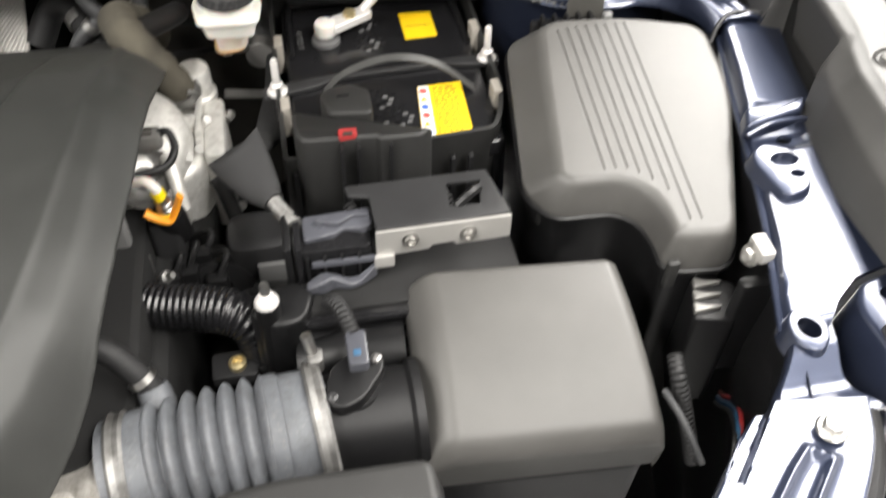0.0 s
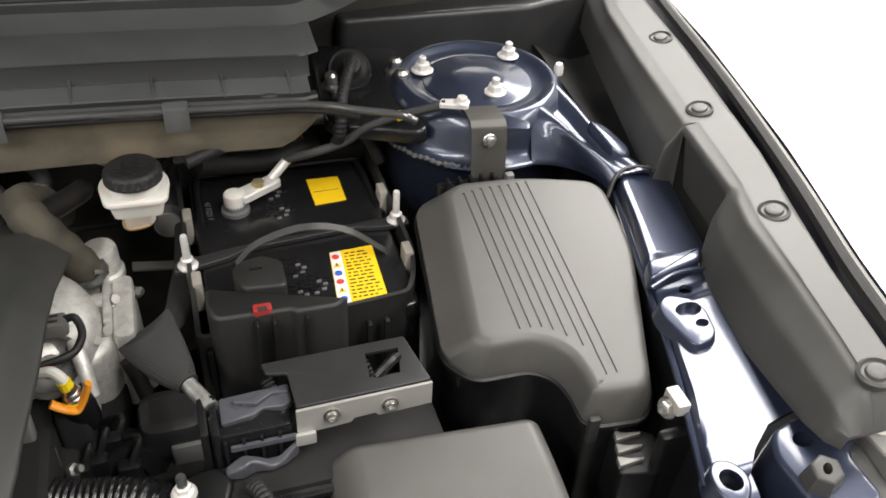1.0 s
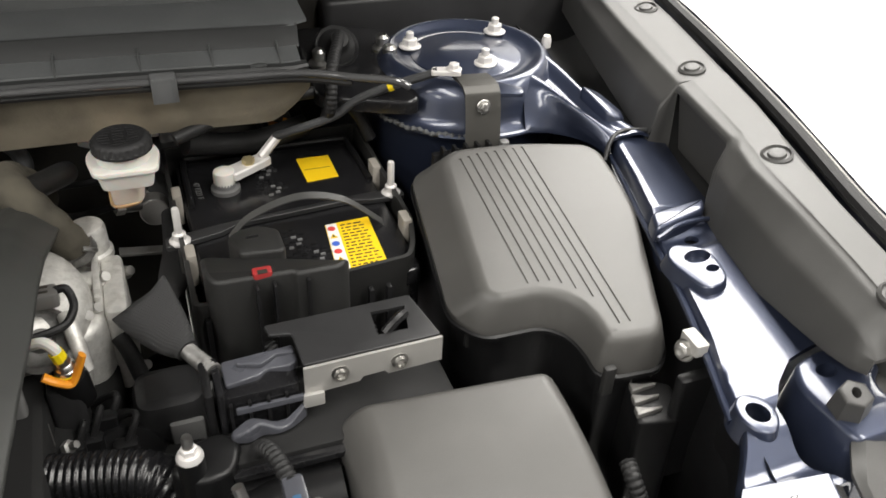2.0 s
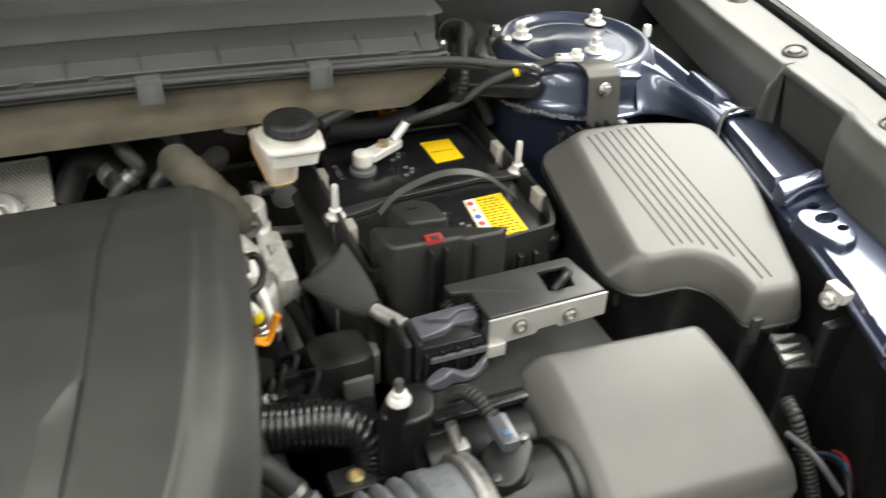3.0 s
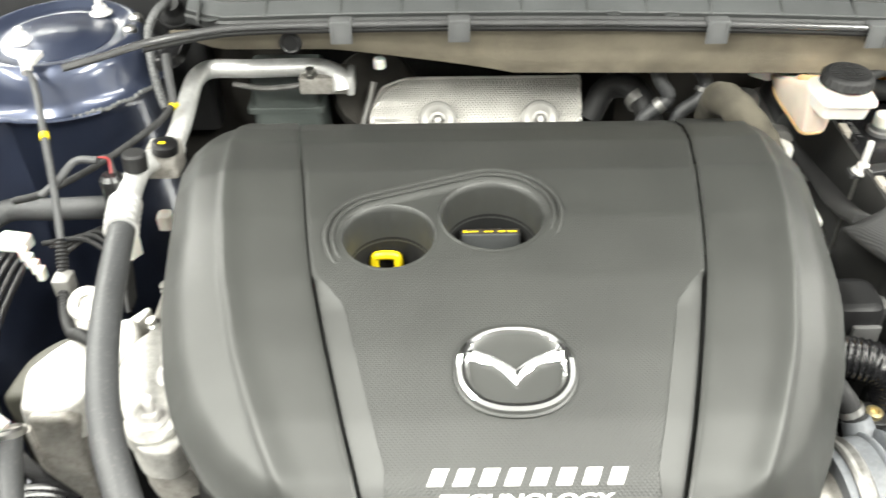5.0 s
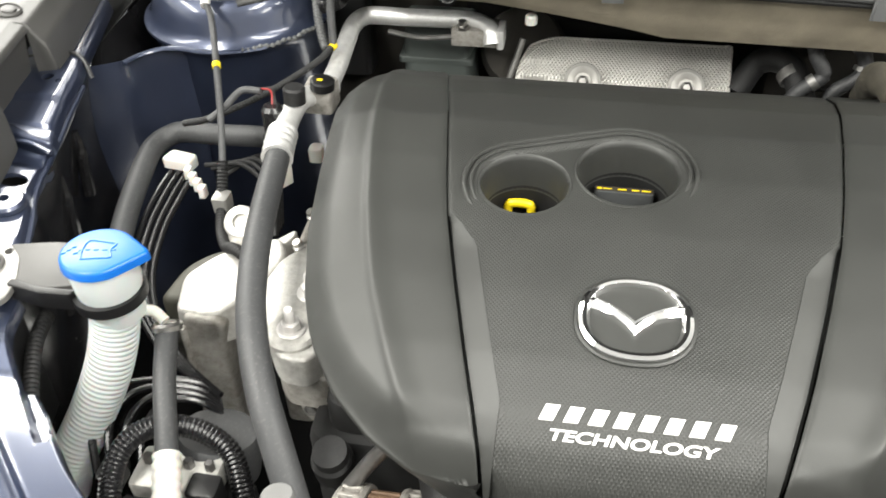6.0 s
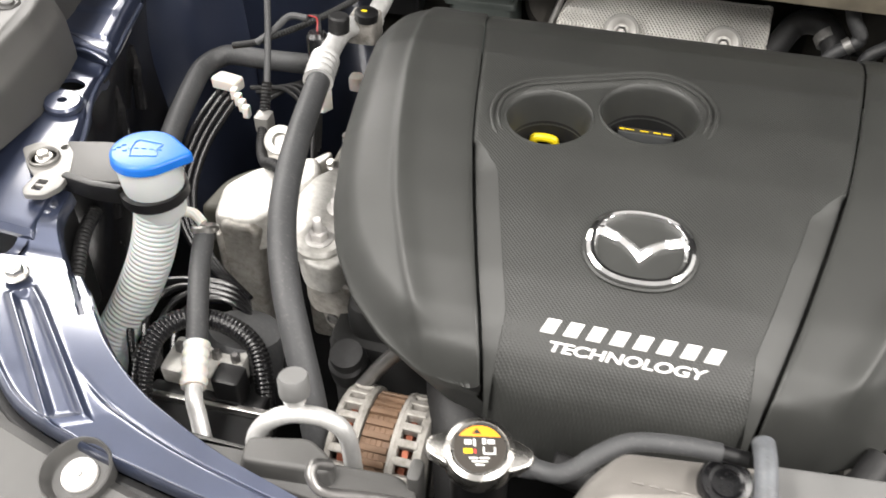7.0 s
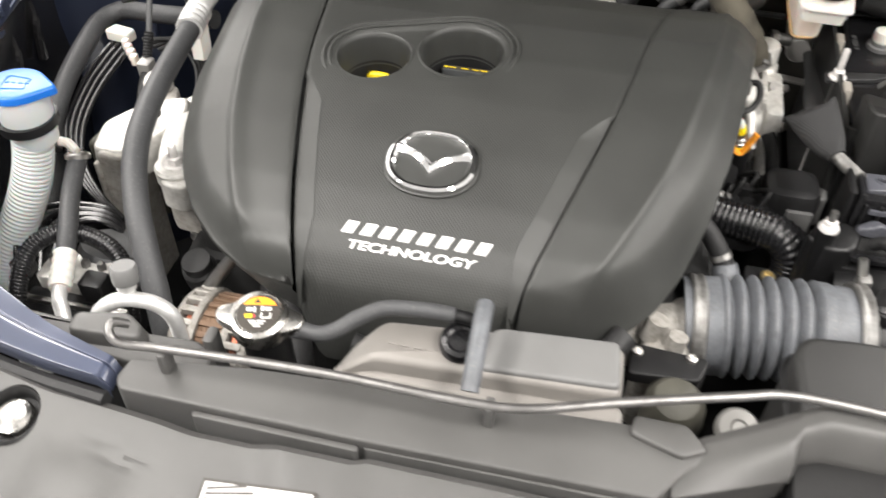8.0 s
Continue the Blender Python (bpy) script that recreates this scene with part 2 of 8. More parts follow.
def sweep(bm, path, radius, seg=12, caps=True, squash=1.0):
    """A round tube along points; radius a number, or a function of the share of the way."""
    n = len(path)
    up = Vector((0, 0, 1))
    rings = []
    for i, q in enumerate(path):
        d = (path[min(i + 1, n - 1)] - path[max(i - 1, 0)]).normalized()
        side = d.cross(up)
        if side.length < 0.05:
            side = d.cross(Vector((0, 1, 0)))
        if rings and side.dot(last) < 0:
            side = -side
        side.normalize()
        last = side
        top = side.cross(d).normalized()
        r = radius(i / (n - 1)) if callable(radius) else radius
        rings.append(ring(bm, [q + r * (math.cos(a) * side + squash * math.sin(a) * top) for a in [math.tau * k / seg for k in range(seg)]]))
    for a, b in zip(rings, rings[1:]):
        bridge(bm, a, b)
    if caps:
        bm.faces.new(rings[0])
        bm.faces.new(rings[-1][::-1])
    return bm


def tube(pts, r, n=6, seg=12, bm=None, squash=1.0):
    return sweep(bm or BM(), spline(pts, n), r, seg, True, squash)


def corrugated(pts, r, pitch, depth, seg=20, bm=None, per=6):
    path = spline(pts, 16)
    run = [0.0]
    for a, b in zip(path, path[1:]):
        run.append(run[-1] + (b - a).length)
    total, count = run[-1], max(8, int(run[-1] / pitch * per))
    fine = []
    for k in range(count + 1):
        d = total * k / count
        i = max(j for j in range(len(run)) if run[j] <= d + 1e-9)
        i = min(i, len(path) - 2)
        fine.append(path[i].lerp(path[i + 1], (d - run[i]) / max(1e-9, run[i + 1] - run[i])))
    def rad(s):
        w = 0.5 + 0.5 * math.cos(math.tau * s * total / pitch)
        return r - depth + depth * w ** 0.6
    return sweep(bm or BM(), fine, rad, seg)


def revolve(profile, m=None, seg=24, bm=None):
    """A turned form about its z axis from (radius, z) points, closed at both ends."""
    bm = bm or BM()
    m = m or Matrix()
    rings = []
    for r, z in profile:
        rings.append(ring(bm, [m @ Vector((max(r, 1e-5) * math.cos(math.tau * k / seg), max(r, 1e-5) * math.sin(math.tau * k / seg), z)) for k in range(seg)]))
    for a, b in zip(rings, rings[1:]):
        bridge(bm, a, b)
    bm.faces.new(rings[0][::-1])
    bm.faces.new(rings[-1])
    return bm


def aim(at, axis):
    """A pose at a place with its z axis along a direction."""
    return Matrix.Translation(at) @ Vector(axis).to_track_quat("Z", "Y").to_matrix().to_4x4()


def rounded(outline, rad, seg=4):
    """An outline (x, y) with its corners rounded; rad a number or one for each corner."""
    out = []
    n = len(outline)
    for i in range(n):
        p, a, b = Vector(outline[i][:2]), Vector(outline[i - 1][:2]), Vector(outline[(i + 1) % n][:2])
        r = rad[i] if isinstance(rad, (list, tuple)) else rad
        u, w = (a - p), (b - p)
        lim = min(u.length, w.length) * 0.48
        d = min(r, lim)
        if d < 1e-5:
            out.append(p)
            continue
        s, e = p + u.normalized() * d, p + w.normalized() * d
        for k in range(seg + 1):
            t = k / seg
            out.append((1 - t) ** 2 * s + 2 * t * (1 - t) * p + t * t * e)
    return out


def inset(outline, d):
    n = len(outline)
    area = sum(outline[i].x * outline[(i + 1) % n].y - outline[(i + 1) % n].x * outline[i].y for i in range(n))
    sgn = 1 if area > 0 else -1
    out = []
    for i in range(n):
        a, p, b = outline[i - 1], outline[i], outline[(i + 1) % n]
        e1, e2 = (p - a), (b - p)
        if e1.length < 1e-9 or e2.length < 1e-9:
            out.append(p.copy())
            continue
        n1, n2 = Vector((-e1.y, e1.x)).normalized(), Vector((-e2.y, e2.x)).normalized()
        m = n1 + n2
        k = 1 + n1.dot(n2)
        out.append(p + sgn * d * m / max(k, 0.35))
    return out


def slab(outline, z0, z1, rc=0.0, bev=0.002, draft=0.0, bm=None, m=None, steps=3):
    """A solid on an (x, y) outline from z0 to z1 (a number, or a function of x and y), with rounded upper edges."""
    bm = bm or BM()
    xs, ys = [p[0] for p in outline], [p[1] for p in outline]
    bev = min(bev, 0.22 * min(max(xs) - min(xs), max(ys) - min(ys)))
    if rc and not isinstance(rc, (list, tuple)):
        rc = max(rc, 1.7 * bev + 0.0004)
    o = rounded(outline, rc) if rc else [Vector(p[:2]) for p in outline]
    top = z1 if callable(z1) else (lambda x, y: z1)
    rings = [ring(bm, [(p.x, p.y, z0) for p in inset(o, -draft)])]
    for k in range(steps + 1):
        a = math.pi / 2 * k / steps
        q = inset(o, bev * (1 - math.cos(a)))
        rings.append(ring(bm, [(p.x, p.y, top(p.x, p.y) - bev * (1 - math.sin(a))) for p in q]))
    for a, b in zip(rings, rings[1:]):
        bridge(bm, a, b)
    if bev > 0.004:
        q = inset(o, bev + 0.0008)
        rings.append(ring(bm, [(p.x, p.y, top(p.x, p.y)) for p in q]))
        bridge(bm, rings[-2], rings[-1])
    bm.faces.new(rings[0][::-1])
    bm.faces.new(rings[-1])
    if m:
        for r in rings:
            for v in r:
                v.co = m @ v.co
    return bm


def block(x0, x1, y0, y1, z0, z1, rc=0.003, bev=0.002, draft=0.0, bm=None, m=None):
    return slab([(x0, y0), (x1, y0), (x1, y1), (x0, y1)], z0, z1, rc, bev, draft, bm, m, 2)


def grid(nu, nv, f, bm=None, thick=0.0):
    """A sheet of nu x nv points f(u, v); with thick, a closed skin that much lower."""
    bm = bm or BM()
    rows = [[bm.verts.new(f(i / (nu - 1), j / (nv - 1))) for i in range(nu)] for j in range(nv)]
    for j in range(nv - 1):
        for i in range(nu - 1):
            bm.faces.new((rows[j][i], rows[j][i + 1], rows[j + 1][i + 1], rows[j + 1][i]))
    if thick:
        low = [[bm.verts.new(v.co - Vector((0, 0, thick))) for v in r] for r in rows]
        for j in range(nv - 1):
            for i in range(nu - 1):
                bm.faces.new((low[j][i], low[j + 1][i], low[j + 1][i + 1], low[j][i + 1]))
        edge = lambda g: g[0] + [r[-1] for r in g[1:]] + g[-1][-2::-1] + [r[0] for r in g[-2:0:-1]]
        bridge(bm, edge(rows), edge(low))
    return bm


def cut(ob, cutter):
    """Takes the cutter's volume out of a part."""
    bmesh.ops.recalc_face_normals(cutter, faces=cutter.faces[:])
    me = bpy.data.meshes.new("cutter")
    cutter.to_mesh(me)
    cutter.free()
    tool = new("cutter", me)
    mod = ob.modifiers.new("cut", "BOOLEAN")
    mod.object, mod.operation, mod.solver = tool, "DIFFERENCE", "EXACT"
    bpy.context.view_layer.update()
    got = bpy.data.meshes.new_from_object(ob.evaluated_get(bpy.context.evaluated_depsgraph_get()))
    ob.modifiers.remove(mod)
    ob.data = got
    smooth(got, 32)
    bpy.data.objects.remove(tool)
    return ob


def hexbolt(name, at, axis, r, label, group="", mat=None, washer=True, stud=0.0):
    """A flanged hexagon bolt or nut as a thing of parts."""
    mat = mat or STEEL
    m = aim(at, axis)
    ob = thing(name, at, label, "bolt" if stud == 0 else "nut", group)
    if washer:
        part("washer", revolve([(r * 1.45, 0), (r * 1.5, r * 0.15), (r * 1.3, r * 0.3), (0, r * 0.32)], m, 20), mat, ob)
    hexo = [(r * math.cos(math.tau * k / 6), r * math.sin(math.tau * k / 6)) for k in range(6)]
    part("head", slab(hexo, r * 0.25, r * 1.15, 0, r * 0.15, 0, m=m), mat, ob)
    if stud:
        part("stud", revolve([(r * 0.5, r), (r * 0.5, r + stud * 0.9), (r * 0.38, r + stud), (0, r + stud)], m, 14), mat, ob)
    else:
        part("socket", revolve([(r * 0.45, r * 1.1), (r * 0.5, r * 1.2), (0, r * 1.12)], m, 12), mat, ob)
    return ob


MID = -0.51


def mir(p):
    return (MID - p[0], *p[1:])


def lettering(text, high, m, mat, parent, label="", bold=0.0):
    """Raised lettering in the built-in font, lying on the pose m."""
    cu = bpy.data.curves.new("lettering", "FONT")
    cu.body, cu.size, cu.extrude, cu.offset = text, high, 0.0002, bold
    tmp = new("lettering", cu)
    bpy.context.view_layer.update()
    me = bpy.data.meshes.new_from_object(tmp.evaluated_get(bpy.context.evaluated_depsgraph_get()))
    bpy.data.objects.remove(tmp)
    bm = BM()
    bm.from_mesh(me)
    for v in bm.verts:
        v.co = m @ v.co
    return part("lettering", bm, mat, parent, label)

# ---- the room ----


def room():
    solo("floor", block(-4.2, 4.2, -4.2, 4.2, -0.1, 0.0, 0, 0.001), FLOORM, "pale polished floor of the bright room", "floor", kind="structure")
    for name, x0, x1, y0, y1 in (("wall_north", -4.2, 4.2, 4.2, 4.35), ("wall_south", -4.2, 4.2, -4.35, -4.2), ("wall_east", 4.2, 4.35, -4.35, 4.35), ("wall_west", -4.35, -4.2, -4.35, 4.35)):
        solo(name, block(x0, x1, y0, y1, -0.1, 3.3, 0, 0.001), WALLM, "plain white painted room wall", "wall", kind="structure")
    solo("ceiling", block(-4.35, 4.35, -4.35, 4.35, 3.3, 3.4, 0, 0.001), WALLM, "plain white ceiling with light panels", "ceiling", kind="structure")


room()

# ---- car body round the engine bay ----


def interp(table, t):
    xs, ys = [p[0] for p in table], [p[1] for p in table]
    return float(np.interp(t, xs, ys))


def softcurve(table, lo, hi, n=400, width=9):
    """A smoothed function through a table of pairs."""
    xs = np.linspace(lo, hi, n)
    ys = np.interp(xs, [p[0] for p in table], [p[1] for p in table])
    pad = np.pad(ys, width, mode="edge")
    k = np.hanning(2 * width + 1)
    ys = np.convolve(pad, k / k.sum(), mode="valid")
    return lambda t: float(np.interp(t, xs, ys))


RAIL_IN = [(0.43, 0.79), (0.405, 0.70), (0.390, 0.64), (0.375, 0.605), (0.363, 0.553), (0.350, 0.503), (0.343, 0.475), (0.331, 0.425), (0.316, 0.372), (0.297, 0.321), (0.291, 0.30), (0.288, 0.285), (0.281, 0.246)]


RAIL_IN_LEFT = [(0.470, 0.79), (0.435, 0.648), (0.425, 0.615), (0.414, 0.565), (0.403, 0.525), (0.395, 0.49), (0.389, 0.465), (0.385, 0.443), (0.373, 0.424), (0.359, 0.386), (0.344, 0.345), (0.335, 0.31), (0.326, 0.265)]


def rail_in(y, flip=False):
    return interp([(p[1], p[0]) for p in (RAIL_IN_LEFT if flip else RAIL_IN)[::-1]], y)


def polygon_distance(x, y, pts):
    """How far a place lies from a closed outline; negative inside it."""
    best, inside = 9.0, False
    for (ax, ay), (bx, by) in zip(pts, pts[1:] + pts[:1]):
        dx, dy = bx - ax, by - ay
        t = max(0.0, min(1.0, ((x - ax) * dx + (y - ay) * dy) / (dx * dx + dy * dy)))
        best = min(best, math.hypot(x - ax - t * dx, y - ay - t * dy))
        if (ay > y) != (by > y) and x < ax + (y - ay) * dx / dy:
            inside = not inside
    return -best if inside else best


def fender_side(flip):
    """The painted inner rail, the strut tower, the fender and its plastic rail cover on one side."""
    f = (lambda p: (-0.482 - p[0], p[1], p[2])) if flip else (lambda p: p)
    g = (lambda p: (-0.51 - p[0], p[1] + 0.018, p[2])) if flip else (lambda p: p)
    strap_y, shift = (0.504, 0.050) if flip else (0.487, 0.0)

    def put(bm, way=None):
        for v in bm.verts:
            v.co = Vector((way or f)(v.co))
        return bm

    rail = thing("fender_rail", f((0.36, 0.45, 0.6)), "dark navy painted inner fender rail with punched holes", "fender rail", "fender rails", "structure")
    railout = [(0.290, 0.314), (0.311, 0.331), (0.327, 0.352), (0.333, 0.385), (0.36, 0.42), (0.45, 0.42), (0.484, 0.41), (0.521, 0.415), (0.555, 0.42), (0.59, 0.428), (0.62, 0.434), (0.80, 0.462)]
    y0, y1 = (0.270, 0.765) if flip else (0.296, 0.622)

    def flange(u, v):
        y = y0 + (y1 - y0) * v
        xi = rail_in(y, flip)
        w = interp(railout, y) + 1.2 * shift - xi
        x = xi + w * u
        z = 1.043 + 0.002 * (y - 0.24) / 0.2
        k = min(1, max(0, (y - strap_y - 0.008) / 0.012))
        z += k * ((0.008 + 0.09 * min(x - xi, 0.022) - 0.05 * (x - xi) if flip else 0.0085 - 0.16 * (x - xi)) + 0.0025 * min(1, u / 0.16))
        z += 0.0022 * (0.5 + 0.5 * math.tanh((y - 0.564) / 0.0015)) * flip
        z -= 0.006 * math.exp(-((y - strap_y + 0.018) / 0.012) ** 4)
        z -= 0.010 * max(0, 1 - (x - xi) / 0.005) ** 2
        z += 0.11 * (x - xi) * (1 - k)
        z -= 0.005 * max(0, 1 - (y - y0) / 0.006) ** 2
        return Vector((x, y, z))

    fl = part("flange", put(grid(44, 120, flange, None, 0.004)), PAINT, rail)
    holes = ((0.405, 0.452, 0.0125, 0.7), (0.392, 0.419, 0.0042, 0.8), (0.448, 0.597, 0.0062, 0.9), (0.434, 0.592, 0.003, 0.9)) if flip else ((0.372, 0.471, 0.006, 0.8),)
    cuts = BM()
    for x, y, r, sq in holes:
        revolve([(r, 0.95), (r, 1.12)], Matrix.Translation(f((x, y, 0))) @ Matrix.Diagonal((1, sq, 1, 1)), 24, cuts)
    cut(fl, cuts)
    if flip:
        pad = revolve([(0.0165, 1.048), (0.0165, 1.052), (0.0145, 1.0545), (0.0042, 1.0545), (0.0042, 1.048)], Matrix.Translation((0.392, 0.419, 0)), 32)
        part("punched_pad", put(pad, lambda p: f((p[0], p[1], p[2] + 0.11 * (p[0] - 0.392)))), PAINT, rail)
    else:
        tab = part("punched_tab", put(slab([(0.331, 0.440), (0.334, 0.453), (0.345, 0.460), (0.362, 0.449), (0.366, 0.435), (0.361, 0.411), (0.354, 0.404), (0.339, 0.403), (0.335, 0.417)], 1.040, lambda x, y: 1.0535 + 0.11 * (x - 0.348), 0.006, 0.002, 0.003)), PAINT, rail)
        cuts = BM()
        for x, y, r, sq in ((0.353, 0.439, 0.0105, 0.72), (0.3555, 0.4225, 0.0052, 0.8)):
            revolve([(r, 0.95), (r, 1.12)], Matrix.Translation(f((x, y, 0))) @ Matrix.Diagonal((1, sq, 1, 1)), 24, cuts)
        cut(tab, cuts)
    # The shade of the recess is put into this panel's near-black colour.
    part("recess_liner", put(grid(10, 30, lambda u, v: Vector((rail_in(min(0.68, 0.49 + 0.42 * v), flip) + 0.012 + 0.12 * u, 0.49 + 0.42 * v, 1.022 - 0.03 * math.sin(math.pi * u) + 0.03 * v)), None, 0.002)), DARK, rail, "inner panel behind the rail, coloured near black for the recess's shade")

    def apron(u, v):
        y = 0.235 + 0.6 * v
        return Vector((rail_in(min(y, 0.7), flip) + 0.004 + 0.006 * math.sin(14 * u + 9 * v) + 0.03 * u, y, 1.036 - 0.5 * u))
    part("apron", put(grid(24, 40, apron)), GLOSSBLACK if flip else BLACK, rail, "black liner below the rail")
    part("seam_lip", put(tube([(rail_in(y, flip) - 0.001, y, 1.036 + 0.02 * (y - 0.3)) for y in (0.30, 0.35, 0.4, 0.45, 0.5, 0.56, 0.61)], 0.0026, 4, 8)), PAINT, rail)
    # pad with a hole, and the saddle that dips from it to the headlamp panel
    side = mir if flip else f
    near = spline([(0.298, 0.322, 0), (0.292, 0.296, 0), (0.280, 0.275, 0), (0.265, 0.256, 0), (0.258, 0.236, 0)], 8)
    far = spline([(0.328, 0.318, 0), (0.322, 0.292, 0), (0.318, 0.270, 0), (0.321, 0.252, 0), (0.330, 0.236, 0)], 8)

    def web(u, v):
        i = min(len(near) - 1, round(v * (len(near) - 1)))
        p = near[i].lerp(far[i], u)
        ease = lambda q: min(1, max(0, q)) ** 2 * (3 - 2 * min(1, max(0, q)))
        z = 1.033 + 0.009 * ease((p.y - 0.262) / 0.022) + 0.007 * ease((0.258 - p.y) / 0.018)
        z -= 0.008 * max(0, 1 - u / 0.07) ** 2 + 0.008 * max(0, (u - 0.93) / 0.07) ** 2
        return Vector((p.x, p.y, z))
    wb = part("front_web", put(grid(28, len(near), web, None, 0.003), side), PAINT, rail)
    if not flip:
        boss = part("boss", slab([(0.292, 0.305), (0.300, 0.312), (0.311, 0.309), (0.3175, 0.298), (0.313, 0.284), (0.303, 0.276), (0.293, 0.280), (0.289, 0.292)], 1.030, 1.0465, 0.006, 0.002, 0.003), PAINT, rail)
        for ob in (boss, wb, fl):
            cut(ob, revolve([(0.0085, 0.95), (0.0085, 1.12)], Matrix.Translation((0.303, 0.2945, 0)) @ Matrix.Diagonal((0.9, 1, 1, 1)), 24))
    part("web_skirt", put(grid(16, len(near), lambda u, v: web(0.0, v) + Vector((0.004 + 0.012 * u, 0.004 * u, -0.12 * u)), None, 0.002), side), BLACK, rail, "black liner below the front web")
    part("strap", put(slab([(x + shift, strap_y + y) for x, y in ((0.339, -0.0115), (0.389, -0.003), (0.397, 0.0115), (0.347, 0.0105))], 1.045, lambda x, y: 1.0600 + 0.10 * (x - 0.368 - shift), 0.003, 0.003, 0.001)), PAINT, rail)
    part("seam_bead", put(tube([(x + shift, strap_y + y, z) for x, y, z in ((0.340, -0.014, 1.05), (0.36, -0.009, 1.055), (0.378, -0.008, 1.056), (0.392, -0.007, 1.054))], 0.0022, 4, 8)), PAINT, rail)

    if flip:
        edge = spline([(-0.835, 0.698, 0), (-0.852, 0.688, 0), (-0.870, 0.672, 0), (-0.886, 0.656, 0), (-0.915, 0.640, 0), (-0.945, 0.632, 0)], 5)
        part("side_wall", grid(14, len(edge), lambda u, v: edge[round(v * (len(edge) - 1))] + Vector((0.004 * math.sin(9 * u), 0.003 * math.sin(14 * u), 1.047 - 0.5 * u)), None, 0.003), PAINT, rail, "navy wall between the tower and the rail")
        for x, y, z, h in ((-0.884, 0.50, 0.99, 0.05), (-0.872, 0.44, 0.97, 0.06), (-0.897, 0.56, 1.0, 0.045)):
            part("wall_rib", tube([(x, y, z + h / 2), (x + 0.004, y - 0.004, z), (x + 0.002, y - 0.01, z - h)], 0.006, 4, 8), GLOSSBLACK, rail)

    # strut tower
    tower = thing("strut_tower", g((0.294, 0.774, 0.6)), "navy painted domed strut tower with three plated nuts", "strut tower", "strut towers", "structure")
    m = Matrix.Translation((0.294, 0.774, 0))
    part("dome", put(revolve([(0.098, 0.6), (0.098, 1.032), (0.1035, 1.041), (0.1062, 1.0445), (0.106, 1.0475), (0.1025, 1.0495), (0.0985, 1.053), (0.0955, 1.060), (0.0925, 1.070), (0.0885, 1.0795), (0.0835, 1.0865), (0.0795, 1.0895), (0.0765, 1.090), (0.0735, 1.0887), (0.069, 1.0853), (0.064, 1.0833), (0.058, 1.083), (0, 1.083)], m, 96), g), PAINT, tower)
    hem = [(0.294 + 0.1062 * math.cos(radians(d)), 0.774 + 0.1062 * math.sin(radians(d)), 1.046) for d in range(236, 288, 6)] + [(0.342, 0.668, 1.0465), (0.360, 0.652, 1.047), (0.369, 0.632, 1.048)]
    part("hem", put(tube(hem, 0.0033, 4, 8, squash=0.8), g), PAINT, tower, "folded hem round the foot of the tower")
    part("weld_seam", put(tube([(0.294 + 0.1065 * math.cos(a), 0.774 + 0.1065 * math.sin(a), 1.0475 + 0.001 * math.sin(26 * a)) for a in [radians(d) for d in range(200, 252, 2)]], lambda q: 0.0021 + 0.0008 * math.sin(q * 90), 3, 8), g), CLIPGREY, tower, "grey beaded sealant line")
    part("mount_plate", put(revolve([(0.056, 1.082), (0.0555, 1.0838), (0.052, 1.0846), (0.034, 1.0858), (0.030, 1.0872), (0.02, 1.0882), (0, 1.0885)], m, 64), g), PAINT, tower)
    if not flip:
        keys = [[(0.316, 0.669, 1.048), (0.321, 0.690, 1.076), (0.331, 0.708, 1.0885), (0.349, 0.725, 1.081), (0.366, 0.746, 1.0895), (0.388, 0.762, 1.062)],
                [(0.338, 0.664, 1.047), (0.339, 0.672, 1.068), (0.344, 0.681, 1.083), (0.358, 0.695, 1.074), (0.373, 0.711, 1.084), (0.394, 0.724, 1.056)],
                [(0.355, 0.651, 1.047), (0.353, 0.653, 1.062), (0.354, 0.657, 1.0765), (0.367, 0.667, 1.066), (0.379, 0.679, 1.077), (0.40, 0.690, 1.052)],
                [(0.366, 0.632, 1.048), (0.364, 0.632, 1.059), (0.367, 0.634, 1.069), (0.379, 0.638, 1.063), (0.391, 0.643, 1.067), (0.415, 0.645, 1.05)],
                [(0.371, 0.611, 1.047), (0.374, 0.612, 1.055), (0.381, 0.613, 1.060), (0.394, 0.614, 1.061), (0.408, 0.613, 1.061), (0.43, 0.611, 1.05)]]
        lanes = [spline(k, 8) for k in keys]

        def saddle(u, v):
            i = u * (len(lanes[0]) - 1)
            j = min(int(i), len(lanes[0]) - 2)
            col = spline([r[j].lerp(r[j + 1], i - j) for r in lanes], 10)
            q = v * (len(col) - 1)
            n = min(int(q), len(col) - 2)
            return col[n].lerp(col[n + 1], q - n)
        part("saddle", put(grid(41, 41, saddle, None, 0.003)), PAINT, tower, "folded panel running from the tower to the rail")
        part("saddle_tab", slab([(0.372, 0.676), (0.390, 0.670), (0.404, 0.644), (0.398, 0.630), (0.384, 0.636)], 1.06, lambda x, y: 1.080 + 0.25 * (y - 0.67) - 0.3 * (x - 0.385), 0.006, 0.003, 0.002), PAINT, tower, "rounded tab pressed into the panel")
        part("saddle_stud", revolve([(0.005, 1.084), (0.005, 1.092), (0.0035, 1.096), (0, 1.096)], Matrix.Translation((0.381, 0.768, 0)), 14), NUTWHITE, tower, "small bright stud")
